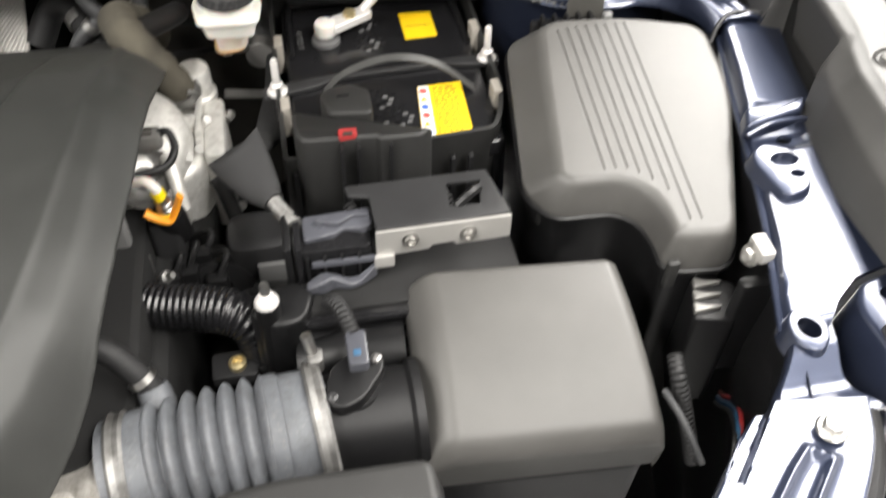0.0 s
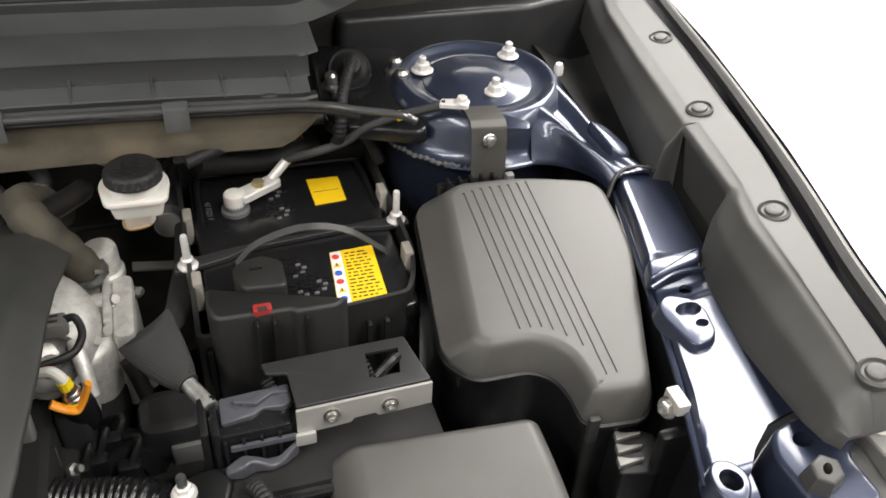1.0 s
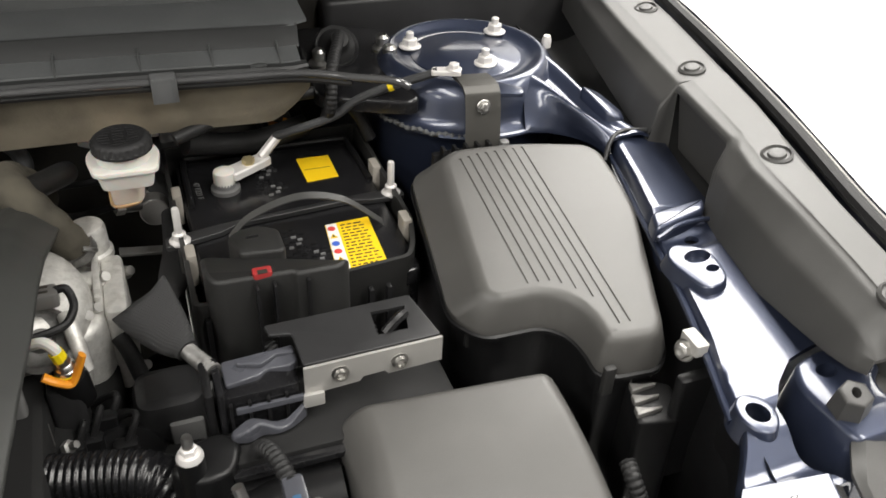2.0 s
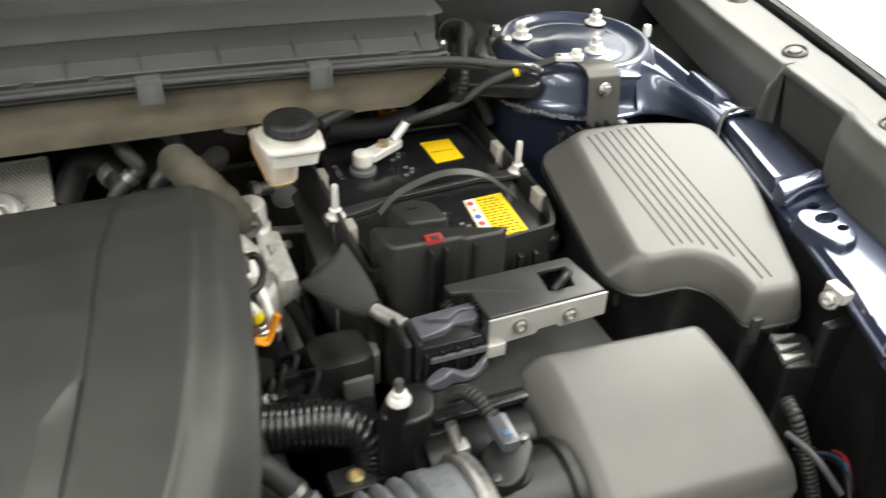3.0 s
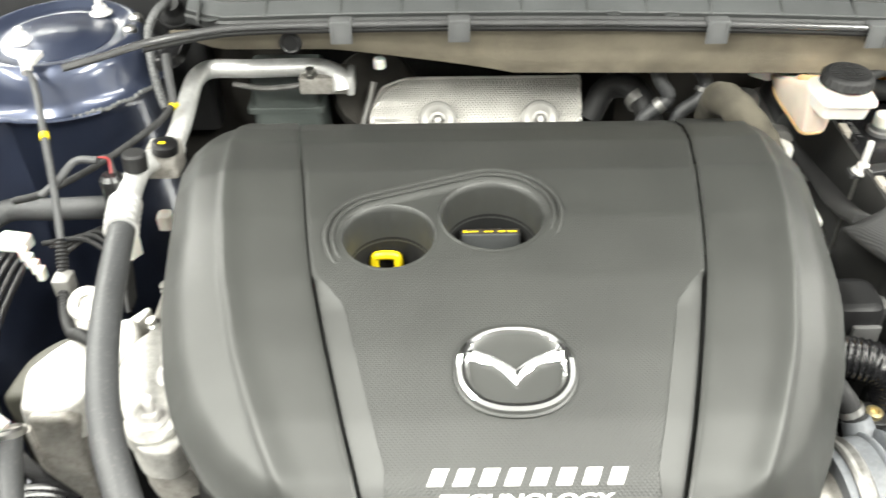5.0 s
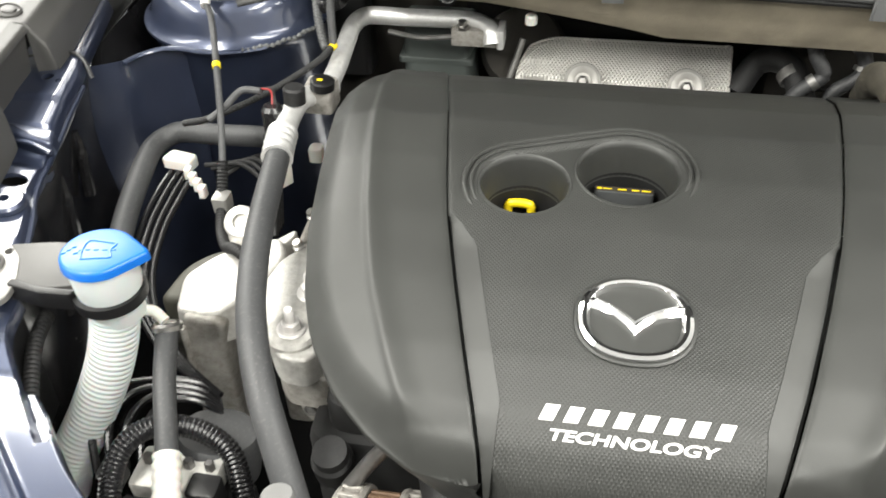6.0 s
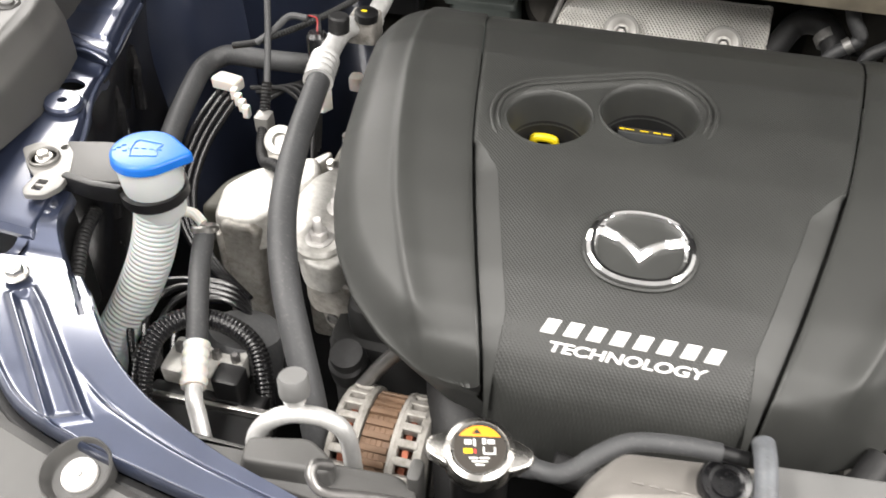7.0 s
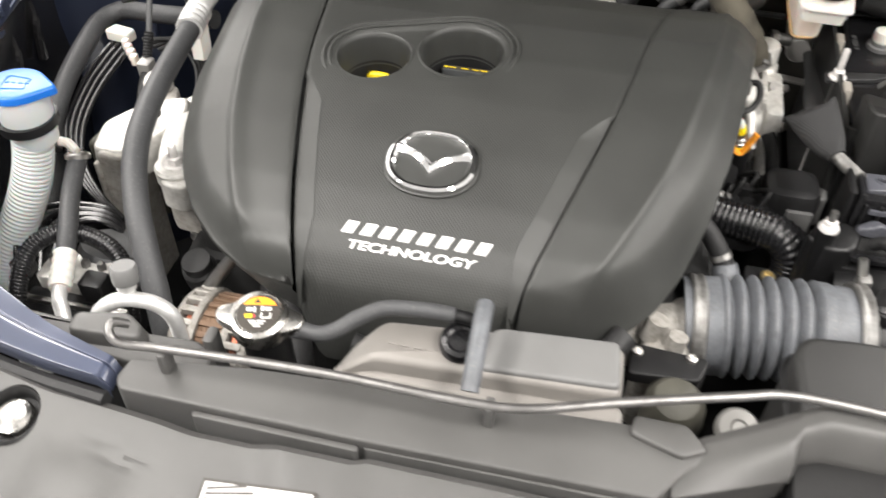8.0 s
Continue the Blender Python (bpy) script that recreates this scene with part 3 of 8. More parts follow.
    part("joint_lip", put(tube([(x + 1.1 * shift, y + 0.45 * shift, z) for x, y, z in ((0.366, 0.604, 1.043), (0.374, 0.612, 1.056), (0.385, 0.6175, 1.0615), (0.402, 0.619, 1.0615), (0.434, 0.612, 1.058))], 0.0022, 5, 8)), BLACKPAINT, tower)
    for x, y in (((0.325, 0.758), (0.264, 0.823)) if flip else ((0.244, 0.802), (0.343, 0.815), (0.302, 0.743))):
        hexbolt("strut_nut", g((x, y, 1.0855)), (0, 0, 1), 0.0078, "white plated flanged nut on a stud of the strut tower", "strut tower nuts", NUTWHITE, True, 0.008)

    # plastic rail cover
    if flip:
        f = mir
    cov = thing("rail_cover", f((0.43, 0.5, 1.04)), "grained dark grey plastic cover strip along the fender", "rail cover", "fender rail covers")
    low = [(0.285, 0.373), (0.295, 0.366), (0.31, 0.3645), (0.348, 0.3695), (0.398, 0.377), (0.461, 0.389), (0.517, 0.404), (0.654, 0.422), (0.827, 0.461), (0.952, 0.492)]
    fold = [(0.285, 0.378), (0.30, 0.376), (0.342, 0.3845), (0.398, 0.393), (0.465, 0.400), (0.511, 0.414), (0.591, 0.424), (0.735, 0.445), (0.842, 0.464), (0.952, 0.497)]
    out = [(0.952, 0.545), (0.85, 0.527), (0.74, 0.513), (0.547, 0.476), (0.40, 0.438), (0.28, 0.414)]

    def top(u, v):
        y = 0.95 - 0.662 * v
        xl, xf, xo = interp(low, y), interp(fold, y), interp(out[::-1], y)
        gap = min(1, max(0, (y - 0.490) / 0.022)) * min(1, max(0, (0.612 - y) / 0.006))
        gap = gap * gap * (3 - 2 * gap)
        start = 0.40 * gap
        u = start + (1 - start) * u
        zl, zf, zo = 1.052 + 0.022 * max(0, (0.40 - y) / 0.11), 1.106, 1.113
        if u < 0.45:
            s_ = u / 0.45
            x, z = xl + (xf - xl) * s_, zl + (zf - zl) * (1 - (1 - s_) ** 1.35)
        else:
            s_ = (u - 0.45) / 0.55
            x, z = xf + (xo - xf) * s_, zf + (zo - zf) * s_ ** 0.6
        x += 0.009 * math.sin(math.pi * min(1, max(0, (u - 0.25) / 0.4))) - 0.003
        z += 0.010 * (y - 0.4)
        z -= 0.012 * max(0, (u - 0.96) / 0.04) ** 2
        nose = max(0, (v - 0.965) / 0.035)
        z += (min(z, 1.082) - z) * nose ** 2.4
        return Vector((x, y - 0.006 * nose, z))

    part("cover", put(grid(40, 190, top, None, 0.003)), RAILTOP, cov)
    rimline = [top(0.0, v) for v in [(0.95 - y) / 0.662 for y in (0.6135, 0.612, 0.611, 0.610, 0.609, 0.608, 0.607, 0.606, 0.605)]]

    def niche(u, v):
        p = rimline[round(v * (len(rimline) - 1))]
        return Vector((p.x + 0.001 + 0.004 * u, p.y, (p.z - 0.001) * (1 - u) + 1.03 * u))
    part("niche_wall", put(grid(8, len(rimline), niche, None, 0.002)), RAILTOP, cov, "upright wall of the notch in the cover")
    part("notch_wall", put(grid(8, 30, lambda u, v: top(0.0, (0.95 - 0.512 - 0.094 * v) / 0.662) + Vector((0.004 + 0.012 * u, 0, -0.002 - 0.06 * u)), None, 0.002)), RAILTOP, cov, "shaded back wall of the notch in the cover")
    for x, y in ((0.492, 0.765), (0.456, 0.624), (0.432, 0.470), (0.396, 0.304)):
        z = 1.112 + 0.010 * (y - 0.4)
        part("push_clip", put(revolve([(0.0125, -0.004), (0.0125, 0.0005), (0.0105, 0.002), (0.0095, 0.0), (0.0075, 0.0), (0.0065, 0.002), (0.004, 0.0026), (0, 0.002)], aim((x, y, z), (-0.2, 0, 1)), 26)), RAILTOP, cov, "round grey push clip")

    fend = thing("fender", f((0.50, 0.5, 0.25)), "dark navy painted fender with a rolled upper edge", "fender", "fenders", "structure")

    def skin(u, v):
        y = 1.25 - 0.98 * v
        xo = interp(out[::-1], y) + 0.012
        a = u * 1.0
        return Vector((xo + 0.010 + 0.04 * math.sin(min(a, 0.9) * 1.7), y, 1.112 + 0.012 * (y - 0.4) - 0.85 * a ** 1.15))

    part("skin", put(grid(26, 60, skin, None, 0.002)), PAINT, fend)
    part("edge_seal", put(tube([(interp(out[::-1], y) + 0.007, y, 1.113 + 0.012 * (y - 0.4)) for y in (0.94, 0.8, 0.65, 0.5, 0.4, 0.32)], 0.006, 6, 8)), RUBBER, fend, "black rubber edge seal")
    part("gutter", put(tube([(interp(out[::-1], y) + 0.0165, y, 1.111 + 0.012 * (y - 0.4)) for y in (0.94, 0.8, 0.65, 0.5, 0.4, 0.32)], 0.0028, 6, 8)), GREYSTEEL, fend)


for flip in (False, True):
    fender_side(flip)


def cowl_y(x):
    return 0.740 - 0.13 * (x + 0.42) ** 2


def cowl_bend(x):
    """The cowl's line, swept rearwards towards both ends."""
    return cowl_y(x) + 1.5 * max(0, x - 0.11) ** 1.25 + 1.2 * max(0, -0.62 - x) ** 1.25


def cowl():
    strip = lambda prof, x0, x1, n=60, thick=0.0: grid(n, len(prof), lambda u, v: Vector((x0 + (x1 - x0) * u, cowl_bend(x0 + (x1 - x0) * u) + prof[round(v * (len(prof) - 1))][0], prof[round(v * (len(prof) - 1))][1])), None, thick)
    wall = thing("cowl_wall", (-0.25, 0.74, 0.6), "brown felt faced cowl wall behind the engine", "cowl wall", "", "structure")

    def brown(u, v):
        x = -0.672 + 0.794 * u
        low = 1.062 + 0.006 * math.sin(5 * x) + 0.030 * max(0, (x - 0.085) / 0.037) ** 1.5 + 0.026 * min(1, max(0, (-0.34 - x) / 0.18)) ** 0.8 + 0.018 * max(0, (-0.625 - x) / 0.047) ** 1.5
        return Vector((x, cowl_y(x) + 0.008 + 0.014 * v ** 2 + 0.004 * (1 - abs(2 * v - 1)), 1.113 + (low - 1.113) * v))

    part("facing", grid(70, 12, brown, None, 0.004), INSUL, wall)
    part("plug", revolve([(0.0115, 0), (0.0115, 0.001), (0.009, 0.0022), (0.0075, 0.0008), (0, 0.001)], aim((-0.559, cowl_y(-0.559) + 0.010, 1.094), (0, -1, 0.1)), 24), BLACK, wall, "round black rubber plug")
    part("firewall", grid(40, 16, lambda u, v: Vector((-0.95 + 1.4 * u, 0.93 + 0.04 * v + 0.006 * math.sin(22 * u), 1.12 - 0.55 * v))), FIREWALL, wall)
    pan = thing("cowl_panel", (-0.25, 0.80, 1.11), "dark grey stepped plastic cowl panel under the windscreen", "cowl panel", "", "structure")
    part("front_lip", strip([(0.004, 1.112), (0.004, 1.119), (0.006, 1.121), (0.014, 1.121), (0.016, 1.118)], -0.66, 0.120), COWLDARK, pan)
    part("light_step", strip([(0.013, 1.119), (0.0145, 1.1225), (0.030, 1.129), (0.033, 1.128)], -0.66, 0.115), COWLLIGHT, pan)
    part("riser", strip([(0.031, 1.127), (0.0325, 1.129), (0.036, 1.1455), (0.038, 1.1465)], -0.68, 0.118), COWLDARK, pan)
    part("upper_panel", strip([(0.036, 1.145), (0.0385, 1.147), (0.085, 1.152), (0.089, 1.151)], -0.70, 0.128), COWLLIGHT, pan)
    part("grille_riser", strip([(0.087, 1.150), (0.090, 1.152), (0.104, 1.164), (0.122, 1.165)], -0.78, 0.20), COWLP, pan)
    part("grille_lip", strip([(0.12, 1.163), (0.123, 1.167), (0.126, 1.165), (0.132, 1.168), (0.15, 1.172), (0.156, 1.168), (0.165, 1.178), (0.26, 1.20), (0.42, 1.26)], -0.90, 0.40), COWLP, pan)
    part("lip_seal", tube([(x, cowl_y(x) + 0.125, 1.168) for x in (-0.9, -0.6, -0.3, 0.0, 0.3)], 0.003, 8, 8), RUBBER, pan)
    for x in (-0.13, 0.02):
        part("white_clip", block(x - 0.004, x + 0.004, cowl_y(x) + 0.110, cowl_y(x) + 0.114, 1.157, 1.162, 0, 0.0005), NYLON, pan, "small white clip")
    for x in (-0.645, -0.58, -0.508, -0.449, -0.396, -0.333, -0.27, -0.213, -0.152, -0.085, -0.018, 0.041, 0.098):
        part("rib", slab([(x - 0.001, cowl_y(x) + 0.011), (x + 0.001, cowl_y(x) + 0.011), (x + 0.001, cowl_y(x) + 0.034), (x - 0.001, cowl_y(x) + 0.034)], 1.117, lambda px, py, x=x: 1.1205 + 0.6 * (py - cowl_y(x) - 0.011), 0, 0.0004), COWLP, pan)
    for x in (-0.632, -0.245, -0.19, 0.078):
        part("clip_head", revolve([(0.006, 0), (0.006, 0.001), (0.004, 0.002), (0, 0.002)], Matrix.Translation((x, cowl_y(x) + 0.010, 1.121)) @ Matrix.Diagonal((1.3, 0.7, 1, 1)), 16), COWLP, pan)
    ends = [(-0.755, 0.675, 1.108), (-0.72, 0.69, 1.112), (-0.69, 0.704, 1.116), (-0.65, 0.722, 1.117)] + [(x, cowl_y(x), 1.117) for x in (-0.60, -0.5, -0.4, -0.25, -0.1, 0.05)] + [(0.112, 0.7025, 1.117), (0.153, 0.687, 1.115), (0.187, 0.676, 1.112), (0.200, 0.673, 1.106)]
    sealt = thing("cowl_seal", (-0.25, 0.73, 1.11), "black rubber bonnet seal with a shiny top edge", "seal", "", "structure")
    part("seal_bead", tube(ends, 0.0037, 8, 12), SEALGLOSS, sealt)
    part("seal_foot", tube([(p[0], p[1] + 0.003, p[2] - 0.006) for p in ends[2:-2]], 0.004, 8, 8), RUBBER, sealt)
    for x in (-0.507, -0.394, -0.149, -0.002):
        y = cowl_y(x)
        cl = thing("seal_clip", (x, y, 1.1), "grey plastic clip over the cowl seal", "clip", "cowl seal clips")
        part("clip_front", block(x - 0.0105, x + 0.0105, y - 0.0068, y - 0.0045, 1.100, 1.119, 0.001, 0.001), CLIPGREY, cl)
        for dx in (-0.0075, 0.0075):
            part("clip_rib", block(x + dx - 0.0008, x + dx + 0.0008, y - 0.0078, y - 0.0066, 1.101, 1.121, 0, 0.0004), CLIPGREY, cl)
        part("clip_top", block(x - 0.0105, x + 0.0105, y - 0.0068, y + 0.007, 1.1185, 1.1225, 0.001, 0.001), CLIPGREY, cl)
    # dark corner plates beside the strut towers
    for s in (1, -1):
        f = (lambda p: p) if s == 1 else mir
        pl = thing("cowl_corner", f((0.19, 0.8, 1.05)), "black painted cowl corner plate with studs", "corner plate", "cowl corner plates", "structure")
        bm = slab([(0.13, 0.735), (0.222, 0.695), (0.236, 0.88), (0.14, 0.90)] if s == 1 else [(0.165, 0.760), (0.190, 0.745), (0.196, 0.88), (0.165, 0.90)], 1.064, 1.078, 0.02, 0.004)
        for v in bm.verts:
            v.co = Vector(f(v.co))
        part("plate", bm, GLOSSBLACK, pl)
        for x, y in ((0.219, 0.790), (0.220, 0.818), (0.150, 0.80))[:3 if s == 1 else 2]:
            part("plate_stud", revolve([(0.011, 0), (0.011, 0.003), (0.007, 0.006), (0.007, 0.014), (0.004, 0.017), (0, 0.017)], Matrix.Translation(f((x, y, 1.078))), 18), STEEL, pl)
        at = Vector((0.169, 0.808, 1.090)) if s == 1 else Vector((-0.692, 0.836, 1.090))
        gr = thing("cable_grommet", at, "black rubber cable grommet in the cowl corner", "grommet", "cowl grommets")
        part("boot", revolve([(0.0215, -0.03), (0.0225, 0.003), (0.021, 0.006), (0.0185, 0.0045), (0.0165, 0.008), (0.0135, 0.010), (0.0105, 0.013), (0.0085, 0.022), (0, 0.022)], aim(at, (0.0, -0.7, 0.7)), 32), RUBBER, gr)
        if s == 1:
            run = [(0.169, 0.796, 1.108), (0.164, 0.777, 1.112), (0.153, 0.752, 1.106), (0.146, 0.735, 1.100), (0.142, 0.722, 1.085), (0.140, 0.722, 1.068), (0.140, 0.74, 1.052)]
        else:
            run = [(-0.694, 0.824, 1.106), (-0.702, 0.80, 1.104), (-0.708, 0.782, 1.090), (-0.702, 0.755, 1.066), (-0.690, 0.725, 1.05), (-0.683, 0.712, 1.043)]
        part("harness", corrugated(run, 0.0058 if s == 1 else 0.0048, 0.0042, 0.0008, 10), RUBBER if s == 1 else CLIPGREY, gr)


cowl()


def bay():
    """The underside of the bay, the engine block and the gearbox below the visible things, their shade put into the
    colour.
    """
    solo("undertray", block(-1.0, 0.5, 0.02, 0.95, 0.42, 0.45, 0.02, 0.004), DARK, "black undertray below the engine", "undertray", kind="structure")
    eng = thing("engine_block", (-0.355, 0.47, 0.45), "engine block hidden under its cover, coloured near black for shade", "engine")
    # Head near black so the gap beside the cover shows its shade.
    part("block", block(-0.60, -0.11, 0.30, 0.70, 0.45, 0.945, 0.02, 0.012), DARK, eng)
    part("head", block(-0.585, -0.125, 0.31, 0.69, 0.945, 0.975, 0.02, 0.008), DARK, eng, "cylinder head coloured near black for the shade of the gap")
    g = thing("gearbox", (0.02, 0.48, 0.45), "gearbox casing below the battery, coloured near black for shade", "gearbox")
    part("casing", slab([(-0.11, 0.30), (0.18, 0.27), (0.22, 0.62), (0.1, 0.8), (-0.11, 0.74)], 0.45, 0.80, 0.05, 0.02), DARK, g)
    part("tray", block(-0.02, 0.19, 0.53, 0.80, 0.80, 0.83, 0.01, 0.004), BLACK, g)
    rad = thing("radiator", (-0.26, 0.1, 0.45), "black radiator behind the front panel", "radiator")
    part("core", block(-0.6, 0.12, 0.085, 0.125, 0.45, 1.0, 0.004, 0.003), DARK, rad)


bay()


def bonnet():
    """The raised bonnet behind and above the bay."""
    ob = thing("bonnet", (MID / 2, 0.98, 1.17), "open navy bonnet raised above the engine bay", "bonnet", "", "structure")
    def shell(lift):
        def f(u, v):
            x = MID / 2 + (u - 0.5) * (1.46 - 0.16 * v)
            along, a = 0.98 * v, radians(52)
            crown = 0.035 * (1 - (2 * u - 1) ** 2) + 0.03 * math.sin(math.pi * v) + lift
            return Vector((x, 1.0 - along * math.cos(a) + crown * math.sin(a), 1.19 + along * math.sin(a) + crown * math.cos(a)))
        return f
    part("outer_skin", grid(30, 24, shell(0.03), None, 0.003), PAINT, ob)
    part("inner_lining", grid(30, 24, shell(0.0), None, 0.004), RUBBER, ob, "black felt lining")


bonnet()


def body_behind():
    ob = thing("windscreen", (MID / 2, 1.25, 1.1), "dark sloping windscreen with body sides behind the cowl", "windscreen", "", "structure")
    part("glass", grid(12, 8, lambda u, v: Vector((MID / 2 + (u - 0.5) * 1.5, 1.16 + 0.8 * v - 0.12 * (2 * u - 1) ** 2, 1.2 + 0.5 * v)), None, 0.006), GLOSSBLACK, ob)
    part("scuttle", block(-0.98, 0.47, 1.0, 1.3, 0.6, 1.17, 0.02, 0.01), BLACK, ob)
    for f in ((lambda p: p), mir):
        bm = slab([(0.18, 0.905), (0.40, 0.90), (0.53, 0.94), (0.54, 1.30), (0.18, 1.30)], 0.9, 1.10, 0.01, 0.006)
        for v in bm.verts:
            v.co = Vector(f(v.co))
        part("hinge_panel", bm, BLACKPAINT, ob, "black painted bonnet hinge panel")


body_behind()

# ---- engine cover ----
CX = -0.366
COVER_Z = softcurve([(0.22, 0.95), (0.228, 0.965), (0.235, 0.988), (0.243, 1.008), (0.258, 1.027), (0.275, 1.04), (0.31, 1.053), (0.36, 1.065), (0.42, 1.076), (0.48, 1.083), (0.54, 1.084), (0.60, 1.073), (0.655, 1.052), (0.695, 1.031), (0.722, 1.017), (0.738, 1.007), (0.748, 0.988), (0.752, 0.97)], 0.22, 0.752, 500, 7)
SEAM = softcurve([(0.22, 0.085), (0.25, 0.093), (0.31, 0.111), (0.37, 0.127), (0.42, 0.139), (0.46, 0.146), (0.54, 0.158), (0.62, 0.172), (0.68, 0.182), (0.752, 0.196)], 0.22, 0.752, 300, 12)
CREASE = softcurve([(0.22, 0.108), (0.25, 0.121), (0.30, 0.147), (0.36, 0.171), (0.42, 0.190), (0.5, 0.209), (0.6, 0.227), (0.68, 0.236), (0.752, 0.225)], 0.22, 0.752, 300, 12)
EDGE_Z = [(0.235, 0.975), (0.262, 0.982), (0.30, 0.996), (0.342, 1.015), (0.37, 1.037), (0.404, 1.050), (0.433, 1.055), (0.494, 1.058), (0.538, 1.062), (0.574, 1.060), (0.64, 1.040), (0.70, 1.012), (0.73, 0.995)]
EDGE_Z_LEFT = [(0.235, 0.996), (0.262, 1.012), (0.30, 1.024), (0.342, 1.034), (0.37, 1.043)] + EDGE_Z[5:]
CUPS = ((-0.452, 0.463, 0.0338), (-0.374, 0.486, 0.0388))


def slot_distance(x, y):
    """How far a place lies outside the hull round both wells."""
    a, b = Vector(CUPS[0][:2]), Vector(CUPS[1][:2])
    p = Vector((x, y))
    t = max(0, min(1, (p - a).dot(b - a) / (b - a).length_squared))
    r = CUPS[0][2] + (CUPS[1][2] - CUPS[0][2]) * t
    return (p - a.lerp(b, t)).length - r


def chamfer(y, gap):
    """The fall of the bevel strip beside the seam."""
    k = min(1, max(0, (0.424 - y) / 0.03))
    wid = 0.0195 * k ** 0.7
    return 0.0055 * max(0, 1 - gap / wid) if wid > 1e-4 else 0.0


def engine_cover():
    ob = thing("engine_cover", (CX, 0.48, 0.94), "large matt black plastic engine cover with woven centre panel", "engine cover")

    def centre(u, v):
        y_low = 0.226 + 0.020 * max(0, (abs(2 * u - 1) - 0.72) / 0.28) ** 2
        y = y_low + (0.746 - y_low) * v
        w = SEAM(y)
        x = CX + w * (2 * u - 1)
        z = COVER_Z(y) - chamfer(y, w - abs(x - CX)) - 0.002 * math.exp(-(w - abs(x - CX)) / 0.0018) - 0.03 * max(0, 1 - v / 0.03) ** 1.5
        d = slot_distance(x, y)
        if d < 0.004 and y > 0.435:
            z -= 0.003 * min(1, (0.004 - d) / 0.003) * min(1, max(0, (y - 0.435) / 0.05))
        return Vector((x, y, z))

    bm = grid(150, 200, centre)
    gone = [fc for fc in bm.faces if any(math.hypot(fc.calc_center_median().x - cx, fc.calc_center_median().y - cy) < r * 1.03 for cx, cy, r in CUPS)]
    bmesh.ops.delete(bm, geom=gone, context="FACES")
    part("centre_panel", bm, COVERMESH, ob, "finely woven black centre panel", 50)
    a2, b2 = Vector(CUPS[0][:2]), Vector(CUPS[1][:2])
    for off, rr in ((0.0128, 0.0021), (0.0074, 0.0018)):
        hull = []
        for k in range(101):
            an = radians(-28 + 246 * k / 100)
            way = Vector((math.cos(an), math.sin(an)))
            best = max(((a2 + way * (CUPS[0][2] + off)), (b2 + way * (CUPS[1][2] + off))), key=lambda p: p.dot(way))
            hull.append(best)
        part("slot_rim", sweep(BM(), [Vector((p.x, p.y, COVER_Z(p.y) + 0.0009 - 0.0028 * max(0, abs(k - 50) / 50 - 0.8) / 0.2)) for k, p in enumerate(hull)], rr, 8), COVER, ob)
    for cx, cy, r in CUPS:
        bm = BM()
        loops = []
        sunk = lambda y: min(1, max(0, (y - 0.435) / 0.05))
        for q, dz in ((1.085, -0.0022), (1.07, 0.0005), (1.045, 0.0012), (1.01, 0.0004), (0.985, -0.004), (0.962, -0.014), (0.935, -0.024), (0.915, -0.0285), (0.905, -0.031)):
            way = [(math.cos(math.tau * k / 72), math.sin(math.tau * k / 72)) for k in range(72)]
            loops.append(ring(bm, [(cx + q * r * c, cy + q * r * s_, COVER_Z(cy + q * r * s_) + (dz * (0.4 + 0.6 * sunk(cy + q * r * s_)) if dz > 0 else dz) - 0.003 * sunk(cy + q * r * s_)) for c, s_ in way]))
        for p, q in zip(loops, loops[1:]):
            bridge(bm, p, q)
        part("well", bm, COVER, ob, "tapered round well", 50)
        # Sleeve below each well carries the shade of its depth as near-black colour.
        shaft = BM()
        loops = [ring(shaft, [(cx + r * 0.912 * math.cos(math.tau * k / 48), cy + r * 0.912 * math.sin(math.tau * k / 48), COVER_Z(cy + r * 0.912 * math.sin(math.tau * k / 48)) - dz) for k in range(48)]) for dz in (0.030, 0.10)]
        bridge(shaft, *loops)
        part("well_shaft", shaft, DARK, ob, "open shaft below the well, coloured near black for its depth shade")

    rim = [(0.0, 0.09, 0.240), (0.06, 0.135, 0.246), (0.12, 0.168, 0.262), (0.18, 0.194, 0.288), (0.24, 0.211, 0.318), (0.32, 0.227, 0.36), (0.42, 0.239, 0.415), (0.55, 0.249, 0.49), (0.7, 0.258, 0.575), (0.82, 0.264, 0.64), (0.9, 0.263, 0.685), (0.95, 0.253, 0.71), (1.0, 0.226, 0.728)]
    edge = softcurve([(v, s_) for v, s_, y in rim], 0, 1, 300, 5)
    edge_y = softcurve([(v, y) for v, s_, y in rim], 0, 1, 300, 5)
    def wide(v, s):
        """The left lobe stands a little wider than the right one."""
        return 0.009 * min(1, max(0, (v - 0.12) / 0.15)) * min(1, max(0, (0.95 - v) / 0.15)) if s < 0 else 0.0

    RIMS = {s: np.array([(edge(k / 900) + wide(k / 900, s), edge_y(k / 900), interp(heights, edge_y(k / 900))) for k in range(901)]) for s, heights in ((-1, EDGE_Z_LEFT), (1, EDGE_Z))}
    HALVES = {s: [(float(r[1]), float(r[0])) for r in RIMS[s][::6]] for s in RIMS}
    for s, nm in ((-1, "lobe"), (1, "lobe")):
        RIM = RIMS[s]

        def lobe(u, v):
            y0 = 0.228 + 0.518 * v
            w0 = SEAM(y0) + 0.0007
            e, ey = edge(v) + wide(v, s), edge_y(v)
            k = max(0, (u - 0.88) / 0.12)
            t = min(1, u / 0.88)
            t = 1 - (1 - t) ** 1.25
            wx = w0 + (e - w0) * t
